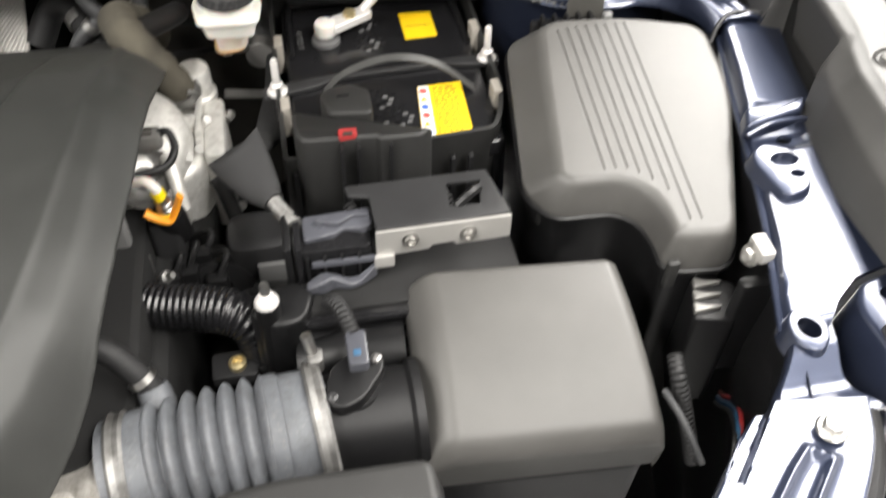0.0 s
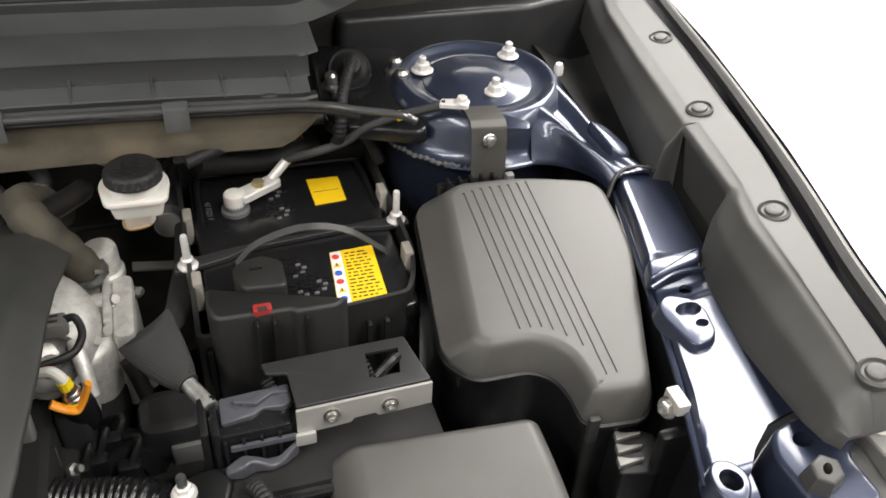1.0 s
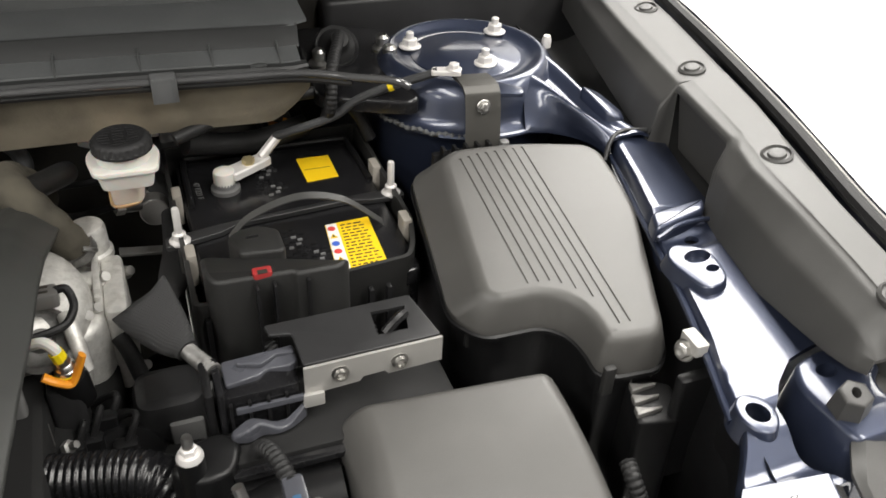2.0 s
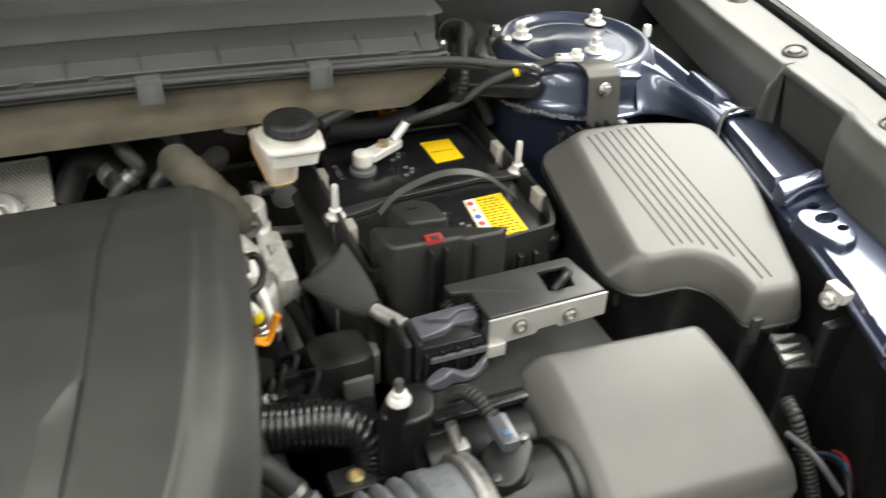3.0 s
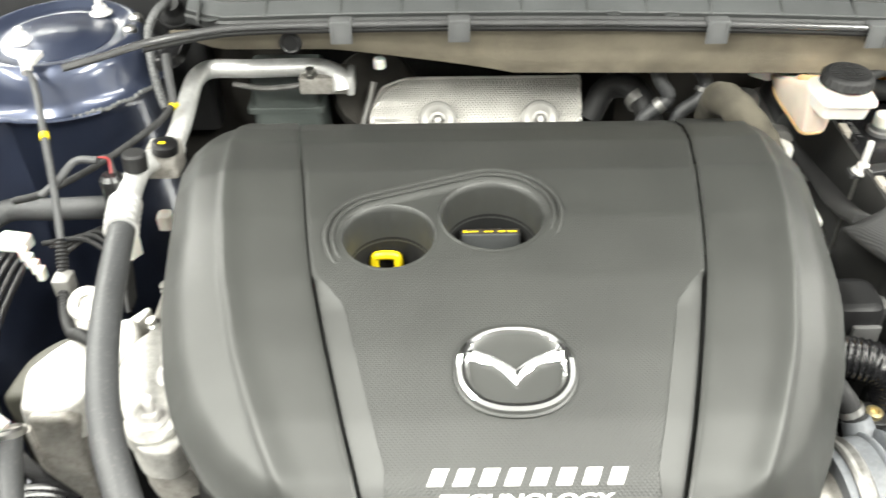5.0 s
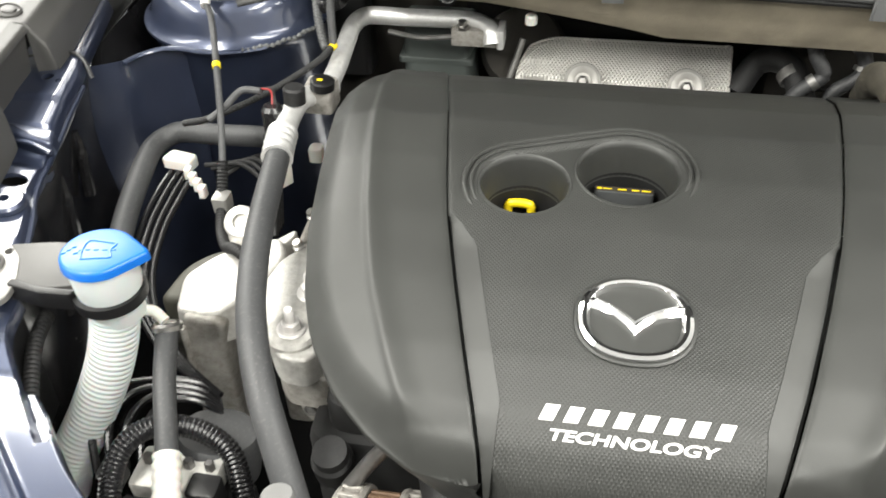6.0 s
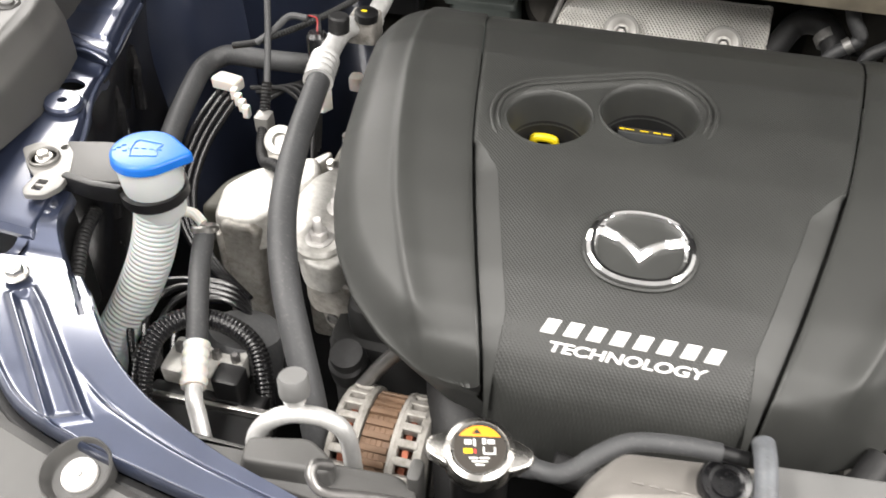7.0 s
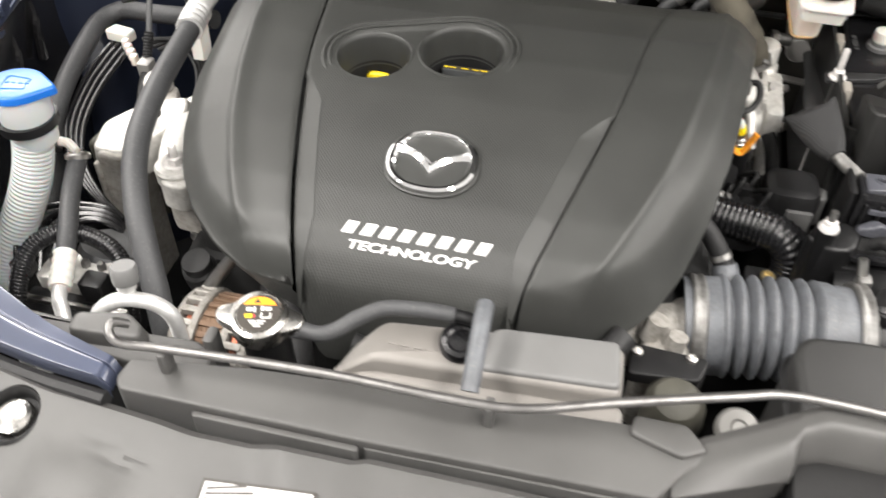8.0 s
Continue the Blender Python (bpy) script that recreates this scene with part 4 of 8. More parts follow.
            y = y0 + (ey - y0) * t ** 1.4
            gap = np.hypot(RIM[:, 0] - wx, RIM[:, 1] - y)
            i = int(gap.argmin())
            q = min(1, float(gap[i]) / 0.021)
            top = COVER_Z(max(y, 0.262)) + 0.002
            low = min(top - 0.004, float(RIM[i, 2]))
            c = CREASE(y) + 0.0135 * min(1, max(0, (0.60 - y) / 0.25))
            side = max(0, wx - c) / max(0.012, interp(HALVES[s], y) - c)
            top -= 0.62 * (top - low) * (0.55 * side + 0.45 * side * side)
            z = low + (top - low) * (1 - (1 - q) ** 2)
            z += 0.0022 * math.exp(-((wx - c) / (0.011 if wx < c else 0.0035)) ** 2) * q
            z -= 0.0018 * math.exp(-t / 0.02)
            lip, under = min(1, k / 0.35), max(0, (k - 0.35) / 0.65)
            z -= 0.0035 * lip + 0.03 * under
            wx += 0.0012 * math.sin(lip * math.pi / 2) - 0.03 * under
            return Vector((CX + s * wx, y, z))
        part(nm, grid(80, 160, lobe), COVER, ob, "smooth matt black side lobe with a soft crease", 100)

        def accent(u, v):
            y = 0.236 + 0.186 * v
            wid = 0.0195 * min(1, max(0, (0.424 - y) / 0.03)) ** 0.7 * (0.25 + 0.75 * min(1, (y - 0.236) / 0.045))
            gap = 0.0022 + max(0, wid - 0.0022) * u
            return Vector((CX + s * (SEAM(y) - gap), y, COVER_Z(y) + 0.0007 - chamfer(y, gap) - 0.03 * max(0, 1 - (y - 0.226) / 0.0156) ** 1.5))
        part("accent_strip", grid(8, 60, accent, None, 0.001), COVER, ob, "smooth grey bevel strip along the seam")

    # oval chrome badge with a plain winged bar
    tilt = Matrix.Translation((-0.3662, 0.3440, COVER_Z(0.3440) + 0.0006)) @ pose(0, 0, 0, math.degrees(math.atan2(COVER_Z(0.37) - COVER_Z(0.305), 0.065)), 0, 0)

    def oval(a, rx, ry):
        c, s_ = math.cos(a), math.sin(a)
        return rx * math.copysign(abs(c) ** 0.88, c), ry * math.copysign(abs(s_) ** 0.88, s_)

    bm = BM()
    loops = []
    for rx, ry, z in ((0.0402, 0.0340, 0), (0.0402, 0.0340, 0.0014), (0.0386, 0.0322, 0.0020), (0.037, 0.030, 0.0012), (0.0355, 0.0285, 0.0011), (0.034, 0.027, 0.0011), (0.0, 0.0, 0.0010)):
        loops.append(ring(bm, [tilt @ Vector((*oval(math.tau * k / 64, max(rx, 1e-4), max(ry, 1e-4)), z)) for k in range(64)]))
    for a, b in zip(loops, loops[1:]):
        bridge(bm, a, b)
    badge = part("badge_bezel", bm, COVER, ob, "dark oval badge base")
    bm = BM()
    loops = []
    n = 72
    for inn_, z in ((0, 0.002), (0.0, 0.0045), (0.35, 0.0062), (0.7, 0.0058), (1.0, 0.003), (1.0, 0.001)):
        pts = []
        for k in range(n):
            a = math.tau * k / n
            ox, oy = oval(a, 0.0378, 0.0308)
            side_w = 0.0052 + 0.0026 * abs(math.cos(a)) ** 2
            ix, iy = oval(a, 0.0378 - side_w, 0.0308 - 0.0050 - 0.0014 * max(0, -math.sin(a)))
            pts.append(tilt @ Vector((ox + (ix - ox) * inn_, oy + (iy - oy) * inn_, z)))
        loops.append(ring(bm, pts))
    for a, b in zip(loops, loops[1:]):
        bridge(bm, a, b)
    bridge(bm, loops[-1], loops[0])
    part("ring", bm, CHROME, badge, "chrome oval ring")
    bm = BM()
    wing_top = [(-0.0325, 0.0160), (-0.024, 0.0122), (-0.012, 0.0072), (-0.004, 0.0018), (0, -0.0018)]
    wing_low = [(-0.0305, 0.0052), (-0.023, 0.0040), (-0.0145, 0.0014), (-0.006, -0.0055), (0, -0.0125)]
    top_l = wing_top + [(-x, y) for x, y in wing_top[-2::-1]]
    low_l = wing_low + [(-x, y) for x, y in wing_low[-2::-1]]
    a = ring(bm, [tilt @ Vector((x, y, 0.0038)) for x, y in top_l])
    b = ring(bm, [tilt @ Vector(((x + p) / 2, (y + q) / 2, 0.0062)) for (x, y), (p, q) in zip(top_l, low_l)])
    c = ring(bm, [tilt @ Vector((x, y, 0.0038)) for x, y in low_l])
    d = ring(bm, [tilt @ Vector((x, y, 0.0012)) for x, y in low_l])
    e = ring(bm, [tilt @ Vector((x, y, 0.0012)) for x, y in top_l])
    for p, q in ((a, b), (b, c), (c, d), (e, a)):
        bridge(bm, p, q, False)
    part("wing_bar", bm, CHROME, badge, "chrome winged bar", 25)

    # two rows of plain slanted bars where a maker's name stands
    def row(x0, x1, yc, count, high, gap):
        step = (x1 - x0) / count
        for k in range(count):
            bm = BM()
            a0, a1 = x0 + k * step + gap / 2, x0 + (k + 1) * step - gap / 2
            sl = high * 0.45
            pts = [(a0 - sl / 2, yc - high / 2), (a1 - sl / 2, yc - high / 2), (a1 + sl / 2, yc + high / 2), (a0 + sl / 2, yc + high / 2)]
            lo = ring(bm, [(x, y, COVER_Z(y) + 0.0001) for x, y in pts])
            hi = ring(bm, [(x, y, COVER_Z(y) + 0.0009) for x, y in pts])
            bridge(bm, lo, hi)
            bm.faces.new(hi)
            part("print_bar", bm, WHITEINK, ob, "white printed bar")
    row(-0.4245, -0.3005, 0.2772, 8, 0.0092, 0.0062)
    lean = Matrix(((1, 0.3, 0, 0), (0, 1, 0, 0), (0, 0, 1, 0), (0, 0, 0, 1)))
    rise = math.degrees(math.atan2(COVER_Z(0.268) - COVER_Z(0.259), 0.009))
    lettering("TECHNOLOGY", 0.0098, Matrix.Translation((-0.417, 0.2632, COVER_Z(0.2632) + 0.0006)) @ pose(0, 0, 0, rise, 0, 0) @ lean @ Matrix.Diagonal((1.55, 1, 1, 1)), WHITEINK, ob, "white printed word", 0.00028)

    # dipstick handle and filler cap stand in the wells
    dip = thing("dipstick", (-0.457, 0.486, 0.95), "yellow loop handle of the oil dipstick", "dipstick")
    part("handle", tube([(-0.4665, 0.484, 1.012), (-0.4665, 0.487, 1.035), (-0.463, 0.4875, 1.0395), (-0.451, 0.4875, 1.0395), (-0.4475, 0.487, 1.035), (-0.4475, 0.484, 1.012)], 0.0038, 5, 10), YELLOWP, dip)
    part("stick", tube([(-0.457, 0.485, 0.96), (-0.457, 0.485, 1.022)], 0.004, 3, 8), BLACK, dip)
    cap = thing("oil_filler_cap", (-0.374, 0.505, 0.95), "black oil filler cap with a yellow printed edge", "filler cap")
    part("grip", block(-0.398, -0.350, 0.500, 0.5085, 0.99, 1.049, 0.002, 0.0012, 0.001), COWLLIGHT, cap)
    part("grip_ridge", block(-0.3985, -0.3495, 0.4985, 0.5003, 1.0245, 1.0256, 0.0004, 0.0004), PALESTEEL, cap)
    # Collar near black: shade low in the well is part of its colour.
    part("collar", revolve([(0.033, 0.95), (0.033, 1.0), (0.03, 1.004), (0, 1.004)], Matrix.Translation((-0.374, 0.50, 0)), 28), DARK, cap)
    part("grip_top", block(-0.3975, -0.3505, 0.5012, 0.5075, 1.0485, 1.0493, 0.001, 0.0003), INK, cap)
    for x0, x1, d in ((-0.396, -0.392, 0.0012), (-0.391, -0.384, 0.0006), (-0.379, -0.372, 0.0008), (-0.368, -0.362, 0.0008), (-0.360, -0.353, 0.0008)):
        part("print_bar", block(x0, x1, 0.5040 - d, 0.5040 + d, 1.0492, 1.0496, 0, 0.0001), YELLOWP, cap, "yellow print")


engine_cover()

# ---- battery side ----


def battery():
    ob = thing("battery", (0.085, 0.67, 0.83), "black car battery with yellow warning labels in its box", "battery")
    part("case", block(0.0, 0.172, 0.556, 0.782, 0.83, 0.992, 0.006, 0.003), GLOSSBLACK, ob)
    part("lid", slab([(-0.002, 0.554), (0.174, 0.554), (0.174, 0.784), (-0.002, 0.784)], 0.985, 1.0, 0.008, 0.003), GLOSSBLACK, ob)
    part("rear_rim", tube([(0.004, 0.70, 1.001), (0.006, 0.775, 1.003), (0.02, 0.782, 1.004), (0.155, 0.781, 1.004), (0.168, 0.77, 1.003), (0.171, 0.70, 1.001)], 0.003, 5, 8), BLACK, ob)
    def label(name, pts, text):
        bm = BM()
        lo, hi = ring(bm, [(x, y, 1.0001) for x, y in pts]), ring(bm, [(x, y, 1.0007) for x, y in pts])
        bridge(bm, lo, hi)
        bm.faces.new(hi)
        return part(name, bm, YELLOW, ob, text)
    a = label("warning_label", [(0.113, 0.713), (0.144, 0.715), (0.144, 0.757), (0.112, 0.758)], "small plain yellow label")
    part("print_line", block(0.1155, 0.1405, 0.7345, 0.7353, 1.0006, 1.0009, 0, 0.0001), INK, a)
    b = label("safety_label", [(0.104, 0.566), (0.148, 0.568), (0.151, 0.64), (0.111, 0.638)], "yellow safety label with a white pictogram strip")
    bm = BM()
    strip = ((0.1045, 0.5665), (0.116, 0.567), (0.121, 0.6375), (0.1115, 0.6375))
    lo, hi = ring(bm, [(x, y, 1.0004) for x, y in strip]), ring(bm, [(x, y, 1.0011) for x, y in strip])
    bridge(bm, lo, hi)
    bm.faces.new(hi)
    part("pictogram_strip", bm, WHITEINK, b, "white strip of round pictograms")
    for k in range(6):
        y = 0.5735 + 0.0113 * k
        x = 0.1105 + 0.0009 * k
        m = Matrix.Translation((x, y, 1.0012))
        if k % 3 == 1:
            part("pictogram", slab([(-0.0034, -0.003), (0.0034, -0.003), (0, 0.0036)], 0, 0.0003, 0, 0.0001, m=m), YELLOW, b)
            part("pictogram_mark", block(-0.0007, 0.0007, -0.002, 0.0014, 0.0003, 0.0006, 0, 0.0001, m=m), INK, b)
        else:
            part("pictogram", revolve([(0.0034, 0), (0.0034, 0.0003), (0.0026, 0.0003), (0.0026, 0.0001), (0, 0.0001)], m, 18), (BLUEINK, YELLOW, REDINK)[k % 3], b)
            part("pictogram_mark", block(-0.0018, 0.0018, -0.0007, 0.0007, 0.0001, 0.0005, 0, 0.0001, m=m @ pose(0, 0, 0, 0, 0, 40)), (BLUEINK, YELLOW, REDINK)[k % 3], b)
    rng = random.Random(4)
    for k in range(14):
        y = 0.573 + 0.0046 * k
        x = 0.1185 + 0.0004 * k
        while x < 0.142:
            w = rng.uniform(0.002, 0.007)
            part("print_bar", block(x, min(x + w, 0.1455), y, y + 0.0016, 1.0006, 1.00095, 0, 0.0001), INK, b)
            x += w + 0.0018
    rng = random.Random(7)
    for cx, cy in ((0.075, 0.748), (0.078, 0.715), (0.078, 0.628), (0.074, 0.592), (0.092, 0.602)):
        for k in range(16):
            a0 = k * 2.4
            r = 0.015 * math.sqrt((k + 0.5) / 16)
            part("moulded_mark", block(cx + r * math.cos(a0) - 0.0021, cx + r * math.cos(a0) + 0.0021, cy + r * math.sin(a0) - 0.0013, cy + r * math.sin(a0) + 0.0013, 0.9995, 1.0014, 0, 0.0003), GREYINK if k % 5 == 0 else GLOSSBLACK, ob)
    lettering("47 F221 F", 0.0075, pose(0.0105, 0.742, 1.0003, 0, 0, -88), GREYINK, ob, "pale moulded code")
    arch = spline([(0.028, 0.640, 1.003), (0.048, 0.640, 1.022), (0.086, 0.629, 1.041), (0.125, 0.627, 1.033), (0.161, 0.626, 1.003)], 10)
    part("carry_strap", grid(3, len(arch), lambda u, v: Vector(arch[round(v * (len(arch) - 1))]) + Vector((0, 0.0055 * (u - 0.5), 0.003 * (u - 0.5))), None, 0.001), STRAPGREY, ob, "thin dark carrying strap")
    part("negative_post", revolve([(0.0135, 0.999), (0.0135, 1.004), (0.0105, 1.005), (0.0095, 1.02), (0, 1.02)], Matrix.Translation((0.038, 0.722, 0)), 22), GREYINK, ob)

    boxy = thing("battery_box", (0.085, 0.67, 0.82), "open black plastic battery box with felt strips", "battery box")
    o = rounded([(-0.013, 0.544), (0.10, 0.548), (0.164, 0.554), (0.174, 0.575), (0.184, 0.612), (0.184, 0.796), (-0.013, 0.796)], 0.008)
    rim = lambda p: 1.012 + 0.003 * min(1, max(0, (0.60 - p.y) / 0.04)) * min(1, max(0, (p.x - 0.03) / 0.06))
    i = inset(o, 0.004)
    bm = BM()
    rs = [ring(bm, [(p.x, p.y, rim(p) if z else 0.82) for p in q]) for q, z in ((o, 0), (o, 1), (i, 1), (i, 0))]
    for p, q in zip(rs, rs[1:] + rs[:1]):
        bridge(bm, p, q)
    part("wall", bm, BOXBLACK, boxy)
    for x, y, w in ((-0.007, 0.708, 0.0), (-0.0065, 0.615, 0.0), (0.177, 0.612, 0.0), (0.1775, 0.707, 0.0)):
        part("felt_strip", block(x - 0.004, x + 0.004, y - 0.009, y + 0.009, 0.985, 1.015, 0.002, 0.001), FELT, boxy, "beige felt strip")
    for x in (-0.004, 0.125, 0.14):
        part("rib", block(x - 0.002, x + 0.002, 0.538, 0.545, 0.85, 1.0, 0, 0.001), BLACK, boxy)

    hold = thing("battery_clamp", (0.085, 0.66, 1.0), "thin black hold-down bar across the battery", "clamp")
    part("bar", slab([(-0.024, 0.637), (0.022, 0.647), (0.04, 0.656), (0.14, 0.664), (0.16, 0.659), (0.192, 0.657), (0.192, 0.671), (0.16, 0.672), (0.14, 0.670), (0.04, 0.662), (0.022, 0.660), (-0.024, 0.652)], 1.001, 1.0055, 0.004, 0.001), BLACKPAINT, hold)
    for x, y, z in ((-0.012, 0.645, 1.004), (0.181, 0.666, 1.004)):
        part("flange_nut", revolve([(0.009, 0), (0.009, 0.002), (0.0066, 0.0035), (0.0058, 0.004), (0.0056, 0.009), (0.0045, 0.010), (0.0033, 0.010), (0.0032, 0.032), (0.0026, 0.034), (0, 0.034)], Matrix.Translation((x, y, z)), 18), NUTWHITE, hold, "zinc threaded rod with flange nut")
        part("rod", tube([(x, y, 1.0), (x, y + 0.004, 0.84)], 0.003, 4, 8), STEEL, hold)
    part("stay", slab([(-0.066, 0.741), (-0.012, 0.730), (-0.010, 0.719), (-0.066, 0.729)], 0.940, 0.943, 0.001, 0.0005), GREYSTEEL, hold, "grey steel tab")

    cov = thing("terminal_cover", (0.04, 0.54, 0.93), "ribbed black terminal cover with a red tab", "terminal cover")
    part("cover", slab([(0.004, 0.5285), (0.061, 0.5265), (0.063, 0.523), (0.097, 0.5225), (0.106, 0.533), (0.106, 0.56), (0.09, 0.575), (-0.002, 0.575), (-0.002, 0.54)], 0.89, lambda x, y: 1.043 - 0.45 * max(0, y - 0.556) - (1.1 * max(0, y - 0.530) if x > 0.07 else 0), 0.003, 0.003), BOXBLACK, cov)
    part("neck", slab([(0.027, 0.56), (0.062, 0.556), (0.064, 0.60), (0.05, 0.616), (0.03, 0.61), (0.022, 0.598)], 1.0, lambda x, y: 1.0425 - 0.28 * max(0, y - 0.565), 0.004, 0.003), BOXBLACK, cov)
    part("plus_mark", block(0.036, 0.046, 0.588, 0.590, 1.0345, 1.0368, 0, 0.0002), GLOSSBLACK, cov)
    for x in (0.033, 0.046, 0.071):
        part("rib", block(x - 0.0012, x + 0.0012, 0.5185, 0.53, 0.90, 1.038, 0, 0.001), BLACK, cov)
    tab = part("release_tab", block(0.0315, 0.046, 0.5275, 0.5365, 1.039, 1.0455, 0.001, 0.001), RED, cov, "red release tab")
    part("slot", block(0.035, 0.0425, 0.5275, 0.532, 1.0452, 1.0459, 0, 0.0003), INK, tab)

    cl = thing("negative_clamp", (0.04, 0.72, 1.0), "pale plated negative terminal clamp with a bolted cable lug", "terminal clamp")
    part("clamp", revolve([(0.0102, 1.004), (0.0102, 1.018), (0.0096, 1.0205), (0.008, 1.0215), (0, 1.0215)], Matrix.Translation((0.038, 0.722, 0)), 24), NYLON, cl)
    part("lug", slab([(0.046, 0.712), (0.085, 0.735), (0.08, 0.75), (0.041, 0.73)], 1.013, 1.0205, 0.003, 0.002), NUTWHITE, cl)
    part("lug_bolt", revolve([(0.006, 0), (0.006, 0.005), (0.003, 0.006), (0, 0.006)], Matrix.Translation((0.062, 0.73, 1.0205)), 6), BRASS, cl)
    part("crimp", tube([(0.075, 0.738, 1.02), (0.095, 0.75, 1.034)], 0.0048, 3, 10), NUTWHITE, cl)
    cab = thing("earth_cable", (0.17, 0.73, 1.04), "grey earth cable from the battery to the strut tower", "cable")
    part("sheath", tube([(0.092, 0.749, 1.034), (0.117, 0.730, 1.050), (0.145, 0.7255, 1.060), (0.166, 0.722, 1.075), (0.195, 0.715, 1.088), (0.219, 0.705, 1.098), (0.236, 0.699, 1.1045)], 0.0042, 8, 10), GREYRUB, cab)
    part("end_lug", slab([(0.228, 0.696), (0.254, 0.687), (0.259, 0.699), (0.233, 0.706)], 1.103, 1.107, 0.003, 0.001), NUTWHITE, cab)
    part("tag", tube([(0.194, 0.7153, 1.0875), (0.198, 0.714, 1.0893)], 0.005, 2, 10), YELLOWP, cab, "yellow tape tag")
    hexbolt("lug_bolt", (0.250, 0.695, 1.107), (0, 0, 1), 0.005, "small plated bolt on the earth lug", "", NUTWHITE)


battery()


def strap():
    ob = thing("support_strap", (0.255, 0.66, 1.05), "dark grey steel strap bolted to the strut tower", "bracket")
    path = [(0.70, 1.098), (0.684, 1.1), (0.673, 1.099), (0.667, 1.094), (0.664, 1.08), (0.661, 1.06), (0.659, 1.04), (0.659, 1.02)]
    def f(u, v):
        k = v * (len(path) - 1)
        i = min(int(k), len(path) - 2)
        y, z = [path[i][j] + (path[i + 1][j] - path[i][j]) * (k - i) for j in (0, 1)]
        return Vector((0.2515 + 0.033 * u, y + 0.004 * (0.5 - u), z))
    part("plate", grid(6, 40, f, None, 0.003), STRAPSTEEL, ob)
    part("gusset", slab([(0.282, 0.70), (0.31, 0.672), (0.306, 0.66), (0.28, 0.668)], 1.088, 1.092, 0.004, 0.001), PAINT, ob)
    hexbolt("strap_bolt", (0.268, 0.6635, 1.082), (0, -1, 0.2), 0.0046, "zinc flange bolt in the steel strap", "")


strap()


def fuse_box():
    """The ribbed box beside the battery."""
    ob = thing("fuse_box", (0.27, 0.53, 0.80), "dark grey plastic box with eight long grooves in its lid", "fuse box")
    top = lambda x, y: 1.027 + (y - 0.40) * 0.125
    crown = [(0.190, 0.470), (0.199, 0.4595), (0.234, 0.459), (0.2545, 0.446), (0.261, 0.424), (0.261, 0.403), (0.269, 0.4005), (0.299, 0.398), (0.309, 0.408), (0.357, 0.536), (0.362, 0.607), (0.354, 0.621), (0.293, 0.638), (0.232, 0.641), (0.216, 0.630)]
    skirt = [(0.168, 0.478), (0.186, 0.4535), (0.233, 0.4525), (0.249, 0.441), (0.2545, 0.422), (0.2545, 0.399), (0.266, 0.3935), (0.301, 0.391), (0.314, 0.403), (0.363, 0.534), (0.369, 0.609), (0.358, 0.628), (0.295, 0.652), (0.222, 0.656), (0.192, 0.642)]
    rc = [0.012, 0.012, 0.02, 0.02, 0.02, 0.012, 0.012, 0.014, 0.016, 0.03, 0.016, 0.016, 0.03, 0.02, 0.015]
    up, dn = rounded(crown, rc, 6), rounded(skirt, rc, 6)
    mid = [a_.lerp(b_, 0.28) for a_, b_ in zip(up, dn)]
    inn = inset(up, 0.006)
    bm = BM()
    rings = [ring(bm, [(p.x, p.y, top(p.x, p.y) - 0.029) for p in dn]), ring(bm, [(p.x, p.y, top(p.x, p.y) - 0.024) for p in dn])]
    for k in range(7):
        s_ = k / 6
        rings.append(ring(bm, [((1 - s_) ** 2 * Vector((m_.x, m_.y, top(m_.x, m_.y) - 0.008)) + 2 * s_ * (1 - s_) * Vector((u_.x, u_.y, top(u_.x, u_.y))) + s_ * s_ * Vector((i_.x, i_.y, top(i_.x, i_.y)))) for m_, u_, i_ in zip(mid, up, inn)]))
    for d in (0.0066, 0.0085):
        rings.append(ring(bm, [(p.x, p.y, top(p.x, p.y)) for p in inset(up, d)]))
    for r0, r1 in zip(rings, rings[1:]):
        bridge(bm, r0, r1)
    bm.faces.new(rings[0][::-1])
    bm.faces.new(rings[-1])
    lid = part("lid", bm, BOXTOP, ob, "", 60)
    cutters = BM()
    starts = [(0.2315 + 0.0087 * k, 0.6255 + 0.0035 * min(1, k / 2)) for k in range(8)]
    ends = [(0.2262, 0.4687), (0.235, 0.4685), (0.2438, 0.467), (0.2515, 0.462), (0.2597, 0.454), (0.2685, 0.4427), (0.275, 0.4135), (0.2837, 0.4132)]
    for (x0, y0), (x1, y1) in zip(starts, ends):
        tubepath = [Vector((x0 + (x1 - x0) * k / 6, y0 + (y1 - y0) * k / 6, top(0.25, y0 + (y1 - y0) * k / 6))) for k in range(7)]
        sweep(cutters, tubepath, 0.0012, 6)
    cut(lid, cutters)
    out = inset(dn, 0.003)
    bm = BM()
    r0 = ring(bm, [(p.x, p.y, 0.80) for p in inset(dn, 0.010)])
    r1 = ring(bm, [(p.x, p.y, top(p.x, p.y) - 0.028) for p in out])
    bridge(bm, r0, r1)
    bm.faces.new(r1)
    part("body", bm, BLACK, ob)
    bm = BM()
    rings = [ring(bm, [(p.x, p.y, top(p.x, p.y) - q) for p in inset(dn, d)]) for d, q in ((0.002, 0.0335), (-0.0022, 0.033), (-0.0022, 0.030), (0.002, 0.0285))]
    for r0, r1 in zip(rings, rings[1:]):
        bridge(bm, r0, r1)
    part("lip", bm, BLACK, ob)
    for x, y in ((0.180, 0.470), (0.256, 0.391)):
        part("latch", block(x - 0.002, x + 0.007, y - 0.003, y + 0.003, 0.985, 1.010, 0.001, 0.001), BOXBLACK, ob)
